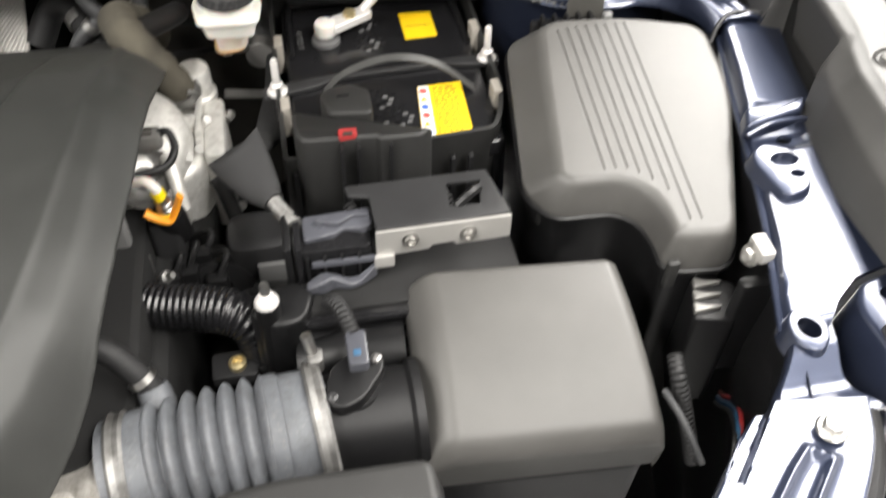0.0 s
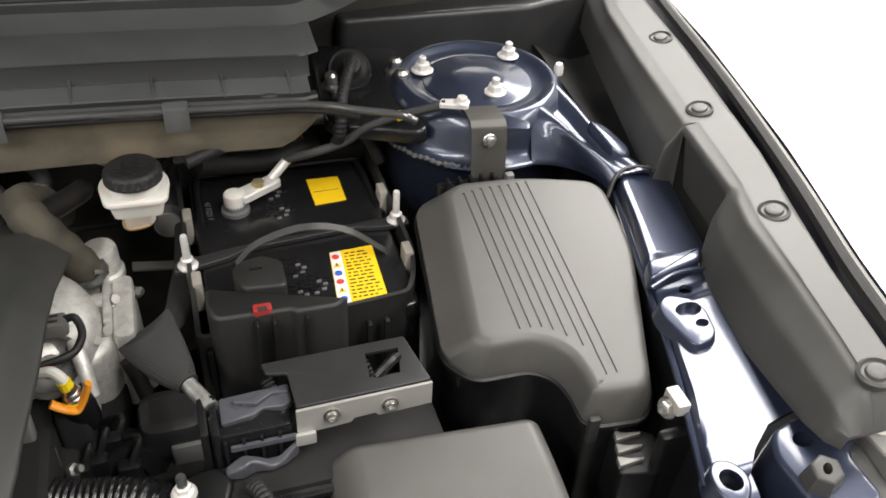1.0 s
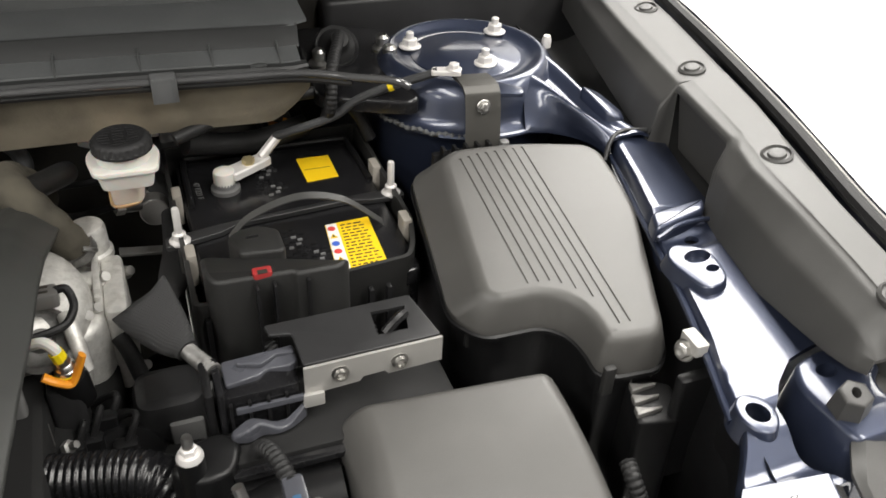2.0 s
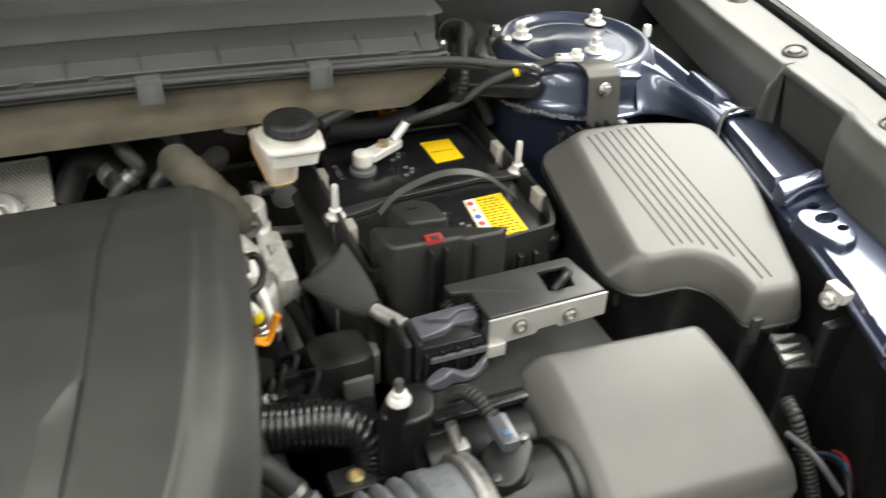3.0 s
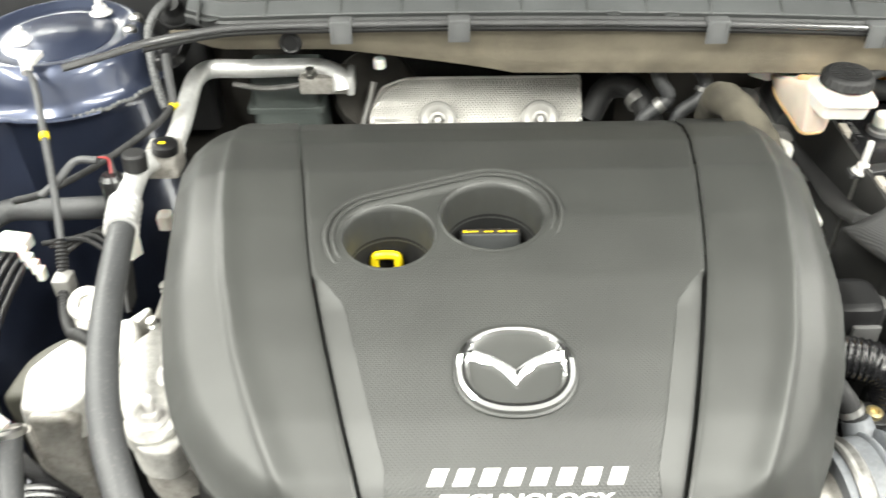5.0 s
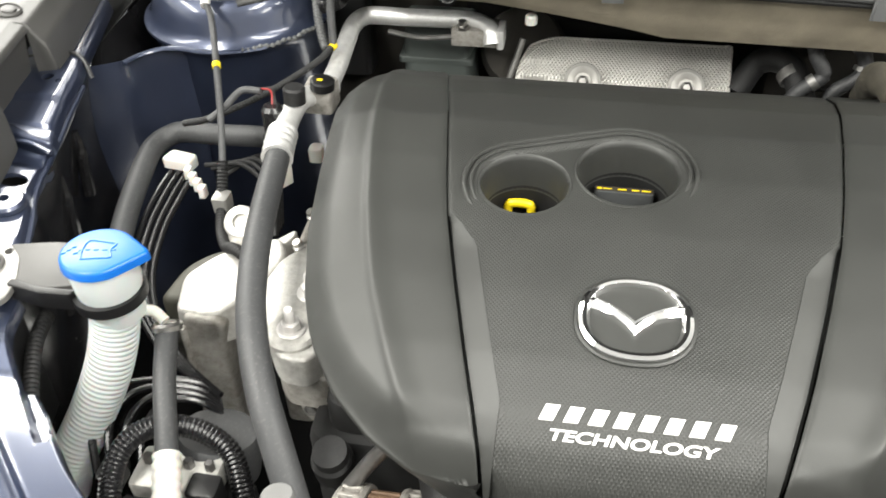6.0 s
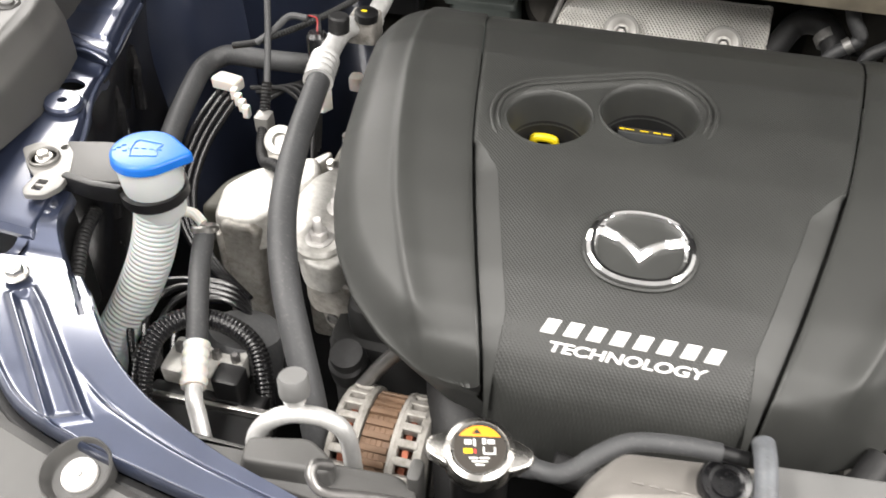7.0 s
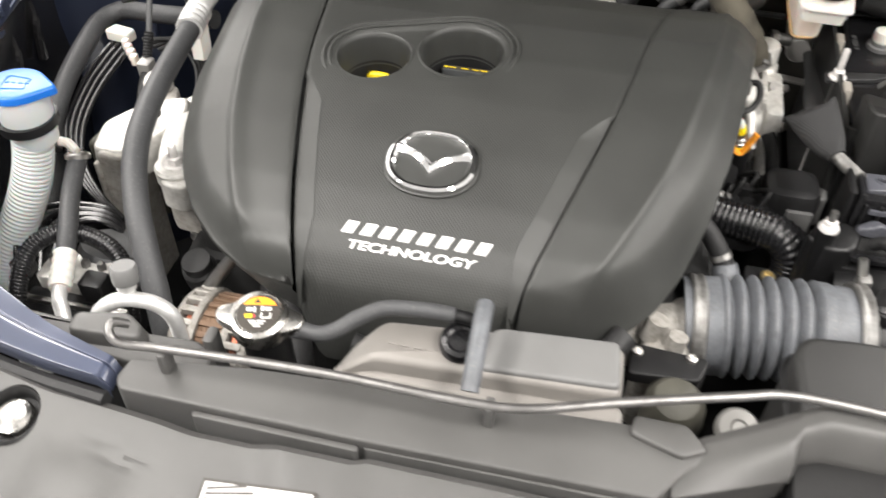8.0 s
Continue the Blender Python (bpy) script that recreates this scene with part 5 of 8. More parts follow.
    for k in range(5):
        part("hinge_tooth", block(0.225 + 0.011 * k, 0.228 + 0.011 * k, 0.648, 0.657, 1.03, 1.052, 0, 0.001), BLACK, ob)
    part("hinge_bar", block(0.218, 0.278, 0.654, 0.662, 1.02, 1.044, 0.002, 0.001), BLACK, ob)
    part("catch", block(0.283, 0.291, 0.649, 0.657, 1.043, 1.050, 0.002, 0.001), GREYBOX, ob, "grey clip")
    part("moulded_ring", revolve([(0.008, 0), (0.008, 0.002), (0.006, 0.002), (0.006, 0.0005), (0, 0.0005)], aim((0.213, 0.460, 0.945), (0, -1, 0.2)), 18), BLACK, ob)


fuse_box()


def air_cleaner():
    ob = thing("air_cleaner", (0.13, 0.32, 0.8), "plain dark grey air cleaner box with rounded lid", "air cleaner")
    top = lambda x, y: 1.001 - 1.9 * max(0, 0.412 - y) ** 2

    def skin(u, v):
        """The lid as one skin: its rounded top runs over into the four sides."""
        def fold(t):
            if t < 0.12:
                return 0.0, 1 - t / 0.12
            if t > 0.88:
                return 1.0, (t - 0.88) / 0.12
            return (t - 0.12) / 0.76, 0.0
        (a, da), (b, db) = fold(u), fold(v)
        x0, x1 = 0.057 + 0.008 * b, 0.222
        y0, y1 = 0.287 - 0.009 * a, 0.425 - 0.011 * a
        x, y = x0 + (x1 - x0) * a, y0 + (y1 - y0) * b
        rx = 0.020 * max(0, 1 - (x - x0) / 0.024) ** 2 + 0.006 * max(0, 1 - (x1 - x) / 0.010) ** 2
        ry = 0.010 * max(0, 1 - (y - y0) / 0.012) ** 2 + 0.006 * max(0, 1 - (y1 - y) / 0.009) ** 2
        z = top(x, y) - rx - ry
        d = max(da, db)
        sx = -0.006 * da if a < 0.5 else -0.004 * da
        sy = (0.003 if b < 0.5 else 0.004) * db
        return Vector((x + sx, y + sy, z * (1 - d) + 0.925 * d))
    part("lid", grid(90, 90, skin), BOXTOP, ob, "", 55)
    part("lower_case", slab([(0.055, 0.421), (0.05, 0.29), (0.216, 0.281), (0.216, 0.41)], 0.80, 0.926, 0.012, 0.003, -0.004), BLACK, ob)
    part("outlet", revolve([(0.039, 0), (0.039, 0.006), (0.035, 0.009), (0.035, 0.075), (0, 0.075)], aim((0.062, 0.332, 0.955), (-1, 0, 0)), 36), BLACK, ob, "round black outlet pipe")
    for y, z in ((0.305, 0.905), (0.40, 0.905)):
        part("clip", block(0.047, 0.053, y - 0.008, y + 0.008, z - 0.012, z + 0.02, 0.001, 0.001), STEEL, ob)
    s = thing("air_flow_sensor", (0.028, 0.345, 0.98), "black plastic air flow sensor with a plugged connector", "sensor")
    part("flange", slab([(-0.004, 0.325), (0.008, 0.316), (0.023, 0.322), (0.040, 0.344), (0.039, 0.356), (0.022, 0.362), (0.004, 0.350)], 0.990, 0.999, 0.006, 0.002), BLACK, s)
    part("body", revolve([(0.02, 0.96), (0.02, 0.985), (0.017, 0.99), (0, 0.99)], Matrix.Translation((0.018, 0.338, 0)), 24), BLACK, s)
    part("plug", block(0.016, 0.030, 0.343, 0.372, 0.994, 1.007, 0.003, 0.002), CONNGREY, s)
    part("clip_mark", block(0.020, 0.025, 0.350, 0.355, 1.0068, 1.0078, 0.001, 0.0003), BLUEWIRE, s, "pale blue clip mark")
    part("plug_tail", corrugated([(0.022, 0.37, 1.002), (0.017, 0.388, 1.006), (0.012, 0.402, 1.002), (0.008, 0.412, 0.99)], 0.006, 0.004, 0.001, 12), RUBBER, s)
    for x, y, mt in ((0.0345, 0.351, RODSTEEL), (0.003, 0.325, BLACKPAINT)):
        part("screw", revolve([(0.0038, 0), (0.0038, 0.002), (0.0015, 0.003), (0, 0.0015)], Matrix.Translation((x, y, 0.999)), 12), mt, s)
    low = thing("intake_snorkel", (0.02, 0.385, 0.9), "black round intake pipe beside the air cleaner", "intake pipe")
    part("pipe", tube([(0.06, 0.385, 0.958), (0.02, 0.388, 0.955), (-0.012, 0.392, 0.945)], 0.021, 6, 20), BLACK, low)


air_cleaner()


def intake_duct():
    ob = thing("intake_duct", (-0.06, 0.335, 0.9), "grey ribbed rubber intake duct with clamps", "intake duct")
    a, b = Vector((-0.003, 0.332, 0.955)), Vector((-0.142, 0.318, 0.950))
    path = [a.lerp(b, k / 220) + Vector((0, 0, 0.004 * math.sin(math.pi * k / 220))) for k in range(221)]

    def rad(s):
        if s < 0.04:
            return 0.0425
        if s < 0.27:
            return 0.0415 + 0.0015 * (s > 0.2)
        if s < 0.80:
            w = 0.5 + 0.5 * math.cos(math.tau * (s - 0.27) * 0.14 / 0.0118)
            return 0.0362 + 0.0078 * w ** 0.55
        return 0.042 - 0.004 * (s - 0.8)
    part("bellows", sweep(BM(), path, rad, 40), DUCT, ob)
    for s, r in ((0.02, 0.0445), (0.94, 0.0425)):
        c = a.lerp(b, s)
        d = (b - a).normalized()
        part("clamp", revolve([(r - 0.002, -0.006), (r + 0.001, -0.006), (r + 0.0025, -0.004), (r + 0.001, 0), (r + 0.0025, 0.004), (r + 0.001, 0.006), (r - 0.002, 0.006)], aim(c, d), 40), CLAMPSTEEL, ob, "worn steel band clamp")
    part("clamp_screw", tube([(-0.006, 0.365, 0.99), (-0.01, 0.372, 1.008)], 0.004, 3, 10), STEEL, ob)
    part("clamp_lug", block(-0.011, 0.0, 0.357, 0.370, 0.984, 0.996, 0.002, 0.002), CLAMPSTEEL, ob)
    part("port", tube([(-0.109, 0.345, 0.965), (-0.112, 0.359, 0.974), (-0.115, 0.366, 0.982)], lambda s: 0.0125 - 0.002 * s, 4, 16), DUCT, ob)
    part("breather_hose", tube([(-0.1145, 0.365, 0.981), (-0.126, 0.372, 0.998), (-0.142, 0.380, 1.012), (-0.168, 0.388, 1.014)], 0.0085, 6, 14), RUBBER, ob, "black breather hose")
    part("hose_clip", tube([(-0.1185, 0.3675, 0.987), (-0.121, 0.3695, 0.991)], 0.0097, 2, 14), STEEL, ob)

    tb = thing("throttle_body", (-0.155, 0.29, 0.9), "cast aluminium throttle body under the duct", "throttle body")
    part("housing", tube([(-0.14, 0.318, 0.945), (-0.165, 0.312, 0.942), (-0.20, 0.31, 0.94)], 0.032, 4, 24), ALLOY, tb)
    part("lower_cast", slab([(-0.178, 0.258), (-0.140, 0.262), (-0.132, 0.30), (-0.172, 0.31)], 0.88, 0.968, 0.010, 0.008, 0.004), ALLOY, tb)
    part("motor_plate", slab([(-0.184, 0.240), (-0.128, 0.244), (-0.121, 0.268), (-0.184, 0.272)], 0.960, 0.971, 0.006, 0.002), BLACK, tb, "black plastic motor cover")
    for x, y in ((-0.178, 0.262), (-0.136, 0.264)):
        part("screw", revolve([(0.0045, 0), (0.0045, 0.003), (0.002, 0.004), (0, 0.003)], Matrix.Translation((x, y, 0.971)), 6), STEEL, tb)
    part("boss", tube([(-0.17, 0.285, 0.965), (-0.165, 0.288, 0.985)], 0.009, 3, 12), ALLOY, tb)
    part("boss", tube([(-0.15, 0.275, 0.96), (-0.148, 0.278, 0.98)], 0.008, 3, 12), ALLOY, tb)
    part("cap_body", revolve([(0.0235, 0), (0.0245, 0.03), (0.023, 0.046), (0.017, 0.056), (0.008, 0.06), (0, 0.061)], aim((-0.146, 0.228, 0.925), (0, -0.2, 1)), 28), OLIVE, tb, "dark olive rounded actuator cap")
    part("yellow_mark", block(-0.158, -0.150, 0.2, 0.204, 0.962, 0.966, 0, 0.0005), YELLOWP, tb, "yellow paint mark")
    lid = thing("cooler_cap", (-0.112, 0.178, 0.95), "round pale ribbed plastic cap by the front panel", "cap")
    part("disc", revolve([(0.02, 0), (0.02, 0.008), (0.017, 0.012), (0.008, 0.013), (0.006, 0.011), (0, 0.011)], aim((-0.104, 0.195, 0.985), (0, -0.35, 1)) @ Matrix.Diagonal((0.8, 0.8, 0.8, 1)), 28), GREYSTEEL, lid)
    part("stem", tube([(-0.104, 0.203, 0.94), (-0.104, 0.197, 0.985)], 0.0115, 3, 18), BLACK, lid)


intake_duct()


def control_unit():
    ob = thing("control_unit", (0.06, 0.44, 0.85), "black control box with plugged grey connector", "control unit")
    # Black body taken down to near black for the shade under the bracket.
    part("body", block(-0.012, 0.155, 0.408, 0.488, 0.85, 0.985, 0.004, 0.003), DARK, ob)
    part("rail", block(-0.014, 0.10, 0.398, 0.408, 0.962, 0.97, 0.001, 0.001), BLACK, ob)
    part("rail", block(-0.01, 0.09, 0.399, 0.407, 0.978, 0.983, 0.001, 0.001), GLOSSBLACK, ob)
    con = part("connector", block(-0.010, 0.045, 0.438, 0.470, 0.985, 1.0165, 0.004, 0.003), GLOSSBLACK, ob, "black lever-lock connector with a grey slide")
    part("collar", block(-0.019, -0.013, 0.438, 0.474, 0.978, 1.0215, 0.004, 0.002), BLACK, con)
    part("collar", block(-0.011, -0.006, 0.436, 0.474, 0.98, 1.0225, 0.003, 0.002), GLOSSBLACK, con)
    part("top_slide", slab([(-0.004, 0.447), (0.018, 0.4495), (0.026, 0.456), (0.040, 0.451), (0.047, 0.455), (0.047, 0.472), (-0.004, 0.471)], 1.0155, lambda x, y: 1.0205 + 0.0016 * math.sin(190 * x), 0.002, 0.0012), CONNGREY, con, "grey locking slide")
    part("slide_ridge", slab([(0.006, 0.462), (0.022, 0.457), (0.034, 0.464), (0.046, 0.462), (0.046, 0.466), (0.030, 0.468), (0.018, 0.463), (0.006, 0.466)], 1.020, 1.0235, 0.001, 0.0008), CONNGREY, con)
    part("edge_bar", block(0.0, 0.046, 0.4335, 0.4365, 1.004, 1.0085, 0.001, 0.0008), CONNGREY, con)
    part("lever", slab([(-0.006, 0.4245), (0.006, 0.4215), (0.014, 0.426), (0.026, 0.4235), (0.036, 0.4265), (0.047, 0.434), (0.047, 0.4385), (0.036, 0.4335), (0.022, 0.4315), (0.006, 0.4335), (-0.006, 0.4315)], 0.988, lambda x, y: 0.996 + 0.004 * math.sin(160 * x), 0.002, 0.002), CONNGREY, con, "grey lever")
    for k in range(4):
        part("rib", block(-0.004 + 0.0125 * k, -0.002 + 0.0125 * k, 0.4345, 0.4385, 0.985, 1.012, 0, 0.0005), BLACK, con)
    br = thing("unit_bracket", (0.09, 0.46, 1.0), "black and grey folded steel bracket with two round bolts", "bracket")
    pl = part("top_plate", slab([(0.03, 0.488), (0.032, 0.477), (0.047, 0.474), (0.048, 0.440), (0.147, 0.442), (0.139, 0.490)], 1.0275, 1.030, 0.002, 0.0008), BLACKPAINT, br)
    cut(pl, slab([(0.104, 0.454), (0.127, 0.454), (0.132, 0.479), (0.106, 0.479)], 1.0, 1.06, 0, 0.001))
    up = Matrix(((1, 0, 0, 0), (0.02, 0, 1, 0.4365), (0, 1, 0, 0), (0, 0, 0, 1)))
    part("front_plate", slab([(0.047, 1.0052), (0.086, 1.0068), (0.0885, 1.0105), (0.104, 1.011), (0.107, 1.0075), (0.147, 1.0085), (0.147, 1.0298), (0.047, 1.0298)], -0.0015, 0.001, 0, 0.0004, m=up), PALESTEEL, br, "pale grey front flange")
    part("tab", block(0.045, 0.06, 0.4325, 0.436, 0.997, 1.008, 0.001, 0.0008), PALESTEEL, br)
    part("cable_tie", tube([(0.11, 0.456, 1.028), (0.12, 0.46, 1.035), (0.128, 0.468, 1.032)], 0.004, 5, 8), BLACK, br)
    for x, y, z in ((0.072, 0.4372, 1.019), (0.115, 0.438, 1.0175)):
        part("round_bolt", revolve([(0.0063, 0), (0.0063, 0.0015), (0.0048, 0.002), (0.0045, 0.005), (0.0032, 0.005), (0.003, 0.0025), (0, 0.0025)], aim((x, y, z), (0, -1, 0)), 20), STEEL, br)
    bt = thing("harness_boot", (-0.04, 0.52, 0.98), "grey woven harness sleeve narrowing to a silver braid", "harness")
    lane = spline([(-0.0485, 0.546, 1.0265), (-0.0435, 0.535, 1.0235), (-0.0355, 0.520, 1.018), (-0.0280, 0.508, 1.013), (-0.0230, 0.499, 1.0115)], 6)
    wide = Vector((0.9, 0.13, 0.42)).normalized()
    bm = BM()
    loops = []
    for k, q in enumerate(lane):
        q_ = k / (len(lane) - 1)
        way = (lane[min(k + 1, len(lane) - 1)] - lane[max(k - 1, 0)]).normalized()
        side = (wide - way * wide.dot(way)).normalized()
        up_ = side.cross(way).normalized()
        w_, t_ = 0.0088 + 0.0155 * max(0, 1 - (q_ / 0.92) ** 1.5), 0.0085 - 0.002 * max(0, 0.15 - q_) / 0.15 + 0.0005 * math.sin(17 * q_)
        loops.append(ring(bm, [q + side * w_ * math.cos(a_) + up_ * t_ * math.sin(a_) - way * 0.004 * math.cos(2 * a_) * max(0, 1 - 4 * q_) for a_ in [math.tau * j / 28 for j in range(28)]]))
    for r0, r1 in zip(loops, loops[1:]):
        bridge(bm, r0, r1)
    bm.faces.new(loops[0])
    bm.faces.new(loops[-1][::-1])
    part("sleeve", bm, CLOTH, bt, "", 70)
    part("braid", corrugated([(-0.0240, 0.501, 1.0115), (-0.018, 0.487, 1.0135), (-0.013, 0.475, 1.016), (-0.0085, 0.464, 1.018)], 0.0064, 0.0024, 0.0008, 16), CLAMPSTEEL, bt, "dull silver spiral braid")
    part("trunk", tube([(-0.046, 0.550, 1.016), (-0.036, 0.58, 0.998), (-0.026, 0.62, 0.976), (-0.021, 0.665, 0.962), (-0.014, 0.72, 0.950), (-0.010, 0.79, 0.940)], 0.0125, 8, 14, squash=0.55), CLOTH, bt, "grey woven sleeve running on beside the battery")
    for x, y in ((0.032, 0.49), (0.055, 0.495), (0.105, 0.494)):
        part("tail", corrugated([(x, y, 1.012), (x + 0.004, y - 0.008, 1.004), (x + 0.006, y - 0.012, 0.985)], 0.005, 0.003, 0.001, 10), RUBBER, bt)


control_unit()


def under_things():
    w = thing("plated_mount_bolt", (-0.034, 0.408, 0.95), "pale plated nut on a black mounting post", "nut")
    part("post", tube([(-0.034, 0.412, 0.85), (-0.034, 0.408, 1.004)], 0.009, 3, 14), BLACK, w)
    part("washer", revolve([(0.0088, 1.003), (0.0088, 1.005), (0.0072, 1.008), (0, 1.008)], Matrix.Translation((-0.034, 0.408, 0)), 22), NUTWHITE, w)
    part("nut", slab([(-0.034 + 0.0057 * math.cos(math.tau * k / 6), 0.408 + 0.0057 * math.sin(math.tau * k / 6)) for k in range(6)], 1.006, 1.013, 0, 0.001), NUTWHITE, w)
    part("stud", revolve([(0.0036, 1.012), (0.0036, 1.021), (0.0028, 1.023), (0, 1.023)], Matrix.Translation((-0.034, 0.408, 0)), 12), STEEL, w)
    br = thing("black_support", (-0.02, 0.43, 0.9), "black plastic support arm beside the control box", "bracket")
    part("arm", slab([(-0.05, 0.412), (-0.035, 0.432), (-0.012, 0.438), (0.0, 0.425), (-0.008, 0.4), (-0.03, 0.396)], 0.93, 0.99, 0.008, 0.004), BLACK, br)
    m = thing("gearbox_mount", (-0.045, 0.53, 0.8), "dark grey gearbox mount with pale worn flank", "mount")
    # Casting coloured near black to hold the shade behind the harness boot.
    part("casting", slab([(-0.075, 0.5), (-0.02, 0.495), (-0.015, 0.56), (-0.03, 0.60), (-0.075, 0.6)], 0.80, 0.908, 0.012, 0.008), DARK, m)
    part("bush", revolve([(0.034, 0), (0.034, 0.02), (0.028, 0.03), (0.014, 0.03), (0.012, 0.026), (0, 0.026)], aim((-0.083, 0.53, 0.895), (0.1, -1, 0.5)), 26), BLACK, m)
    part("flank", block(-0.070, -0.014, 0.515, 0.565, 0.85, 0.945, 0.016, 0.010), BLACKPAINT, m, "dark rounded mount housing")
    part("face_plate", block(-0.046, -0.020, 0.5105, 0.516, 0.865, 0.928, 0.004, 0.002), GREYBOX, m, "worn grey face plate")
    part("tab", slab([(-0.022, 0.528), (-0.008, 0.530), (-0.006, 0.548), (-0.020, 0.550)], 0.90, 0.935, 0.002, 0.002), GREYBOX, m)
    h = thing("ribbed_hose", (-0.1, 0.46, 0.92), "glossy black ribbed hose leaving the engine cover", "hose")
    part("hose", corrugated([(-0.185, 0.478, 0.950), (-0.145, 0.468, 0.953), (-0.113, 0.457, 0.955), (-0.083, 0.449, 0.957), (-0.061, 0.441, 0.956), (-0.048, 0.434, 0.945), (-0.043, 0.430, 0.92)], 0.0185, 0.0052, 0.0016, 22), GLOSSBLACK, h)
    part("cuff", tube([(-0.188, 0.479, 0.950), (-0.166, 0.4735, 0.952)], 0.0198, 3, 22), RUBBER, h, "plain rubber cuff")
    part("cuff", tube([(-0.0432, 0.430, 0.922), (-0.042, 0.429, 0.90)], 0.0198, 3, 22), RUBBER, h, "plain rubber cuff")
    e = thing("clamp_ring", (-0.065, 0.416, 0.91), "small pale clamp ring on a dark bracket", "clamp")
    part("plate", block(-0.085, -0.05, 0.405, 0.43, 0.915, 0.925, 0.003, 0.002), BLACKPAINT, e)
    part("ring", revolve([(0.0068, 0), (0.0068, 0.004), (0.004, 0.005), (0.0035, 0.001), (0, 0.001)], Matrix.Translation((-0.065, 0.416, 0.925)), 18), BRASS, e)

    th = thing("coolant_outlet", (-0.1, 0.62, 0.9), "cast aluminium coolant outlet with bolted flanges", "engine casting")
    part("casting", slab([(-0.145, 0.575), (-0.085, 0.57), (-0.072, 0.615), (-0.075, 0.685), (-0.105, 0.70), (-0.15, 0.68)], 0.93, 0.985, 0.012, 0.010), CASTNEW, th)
    # Added block; its near-black colour stands for the darkness under the casting.
    part("lower_block", slab([(-0.155, 0.56), (-0.08, 0.555), (-0.07, 0.69), (-0.155, 0.69)], 0.84, 0.931, 0.012, 0.004), DARK, th, "near-black block added for the shade below the outlet")
    part("flange_face", block(-0.079, -0.061, 0.588, 0.668, 0.905, 0.988, 0.006, 0.004), CASTNEW, th)
    part("flange_rib", block(-0.085, -0.079, 0.60, 0.66, 0.92, 0.996, 0.003, 0.003), CASTNEW, th)
    part("stub", revolve([(0.0175, 0.955), (0.0165, 0.982), (0.0178, 0.984), (0.0178, 0.990), (0.0152, 0.992), (0.0148, 1.012), (0.0135, 1.0155), (0.010, 1.016), (0, 1.0155)], Matrix.Translation((-0.084, 0.676, 0)), 30), CASTNEW, th)
    part("end_dome", revolve([(0.056, -0.05), (0.056, -0.012), (0.052, 0.0), (0.044, 0.007), (0.030, 0.011), (0.012, 0.0125), (0, 0.0125)], aim((-0.140, 0.597, 1.012), (0.12, -0.25, 1)), 40), CASTNEW, th, "bright domed end cover")
    part("dome_hollow", revolve([(0.024, 0.0), (0.026, 0.003), (0.022, 0.006), (0.018, 0.003), (0.010, 0.002), (0.008, 0.006), (0, 0.006)], aim((-0.122, 0.553, 1.001), (0.1, -0.55, 1)), 30), CLAMPSTEEL, th, "dull pressed cup with a rim")
    part("down_pipe", tube([(-0.103, 0.563, 1.014), (-0.100, 0.552, 1.008), (-0.097, 0.541, 0.996), (-0.095, 0.534, 0.982)], 0.0058, 5, 14), CASTNEW, th)
    part("cross_stub", tube([(-0.098, 0.637, 0.985), (-0.080, 0.634, 0.988)], 0.0085, 3, 16), CASTNEW, th)
    for x, y, z in ((-0.087, 0.600, 0.985), (-0.0605, 0.655, 0.975), (-0.0605, 0.600, 0.965), (-0.0605, 0.60, 0.915), (-0.094, 0.585, 0.99), (-0.079, 0.632, 0.99)):
        part("bolt", revolve([(0.0058, 0), (0.0058, 0.002), (0.0042, 0.003), (0.0042, 0.008), (0, 0.008)], aim((x, y, z), (0.6, -0.5, 0.6)), 12), STEEL, th)
    part("plug", block(-0.124, -0.104, 0.560, 0.575, 1.024, 1.036, 0.002, 0.002), GREYSTEEL, th, "pale grey wire plug")
    for y in (0.5635, 0.5695):
        part("plug_slot", block(-0.122, -0.110, y, y + 0.0024, 1.0362, 1.0366, 0, 0.0001), INK, th)
    part("wire", tube([(-0.106, 0.569, 1.033), (-0.098, 0.567, 1.034), (-0.095, 0.561, 1.023), (-0.101, 0.552, 1.015), (-0.112, 0.546, 1.014), (-0.130, 0.543, 1.013)], 0.0032, 8, 10), RUBBER, th, "black looped wire")
    part("lower_bolt_arm", block(-0.099, -0.094, 0.535, 0.56, 0.955, 0.992, 0.002, 0.002), CASTNEW, th)
    part("drain_stub", tube([(-0.072, 0.585, 0.965), (-0.066, 0.575, 0.955), (-0.058, 0.565, 0.925), (-0.045, 0.56, 0.90)], 0.0068, 6, 12), RUBBER, th, "black drain elbow")
    s = thing("orange_sensor", (-0.1070, 0.525, 0.93), "orange locked sensor plug with a metal collar", "sensor")
    part("lock", tube([(-0.1215, 0.5165, 0.999), (-0.1150, 0.5155, 0.9935), (-0.1070, 0.5165, 0.9875), (-0.1035, 0.5180, 0.9885), (-0.0985, 0.5205, 0.9965), (-0.0935, 0.5225, 1.0075)], 0.0040, 4, 10, squash=0.65), ORANGE, s, "thin orange locking clip")
    part("shell", revolve([(0.0125, -0.03), (0.0130, 0.0), (0.0115, 0.004), (0, 0.004)], aim((-0.1065, 0.5275, 0.985), (-0.05, -0.25, 1)), 24), BLACK, s)
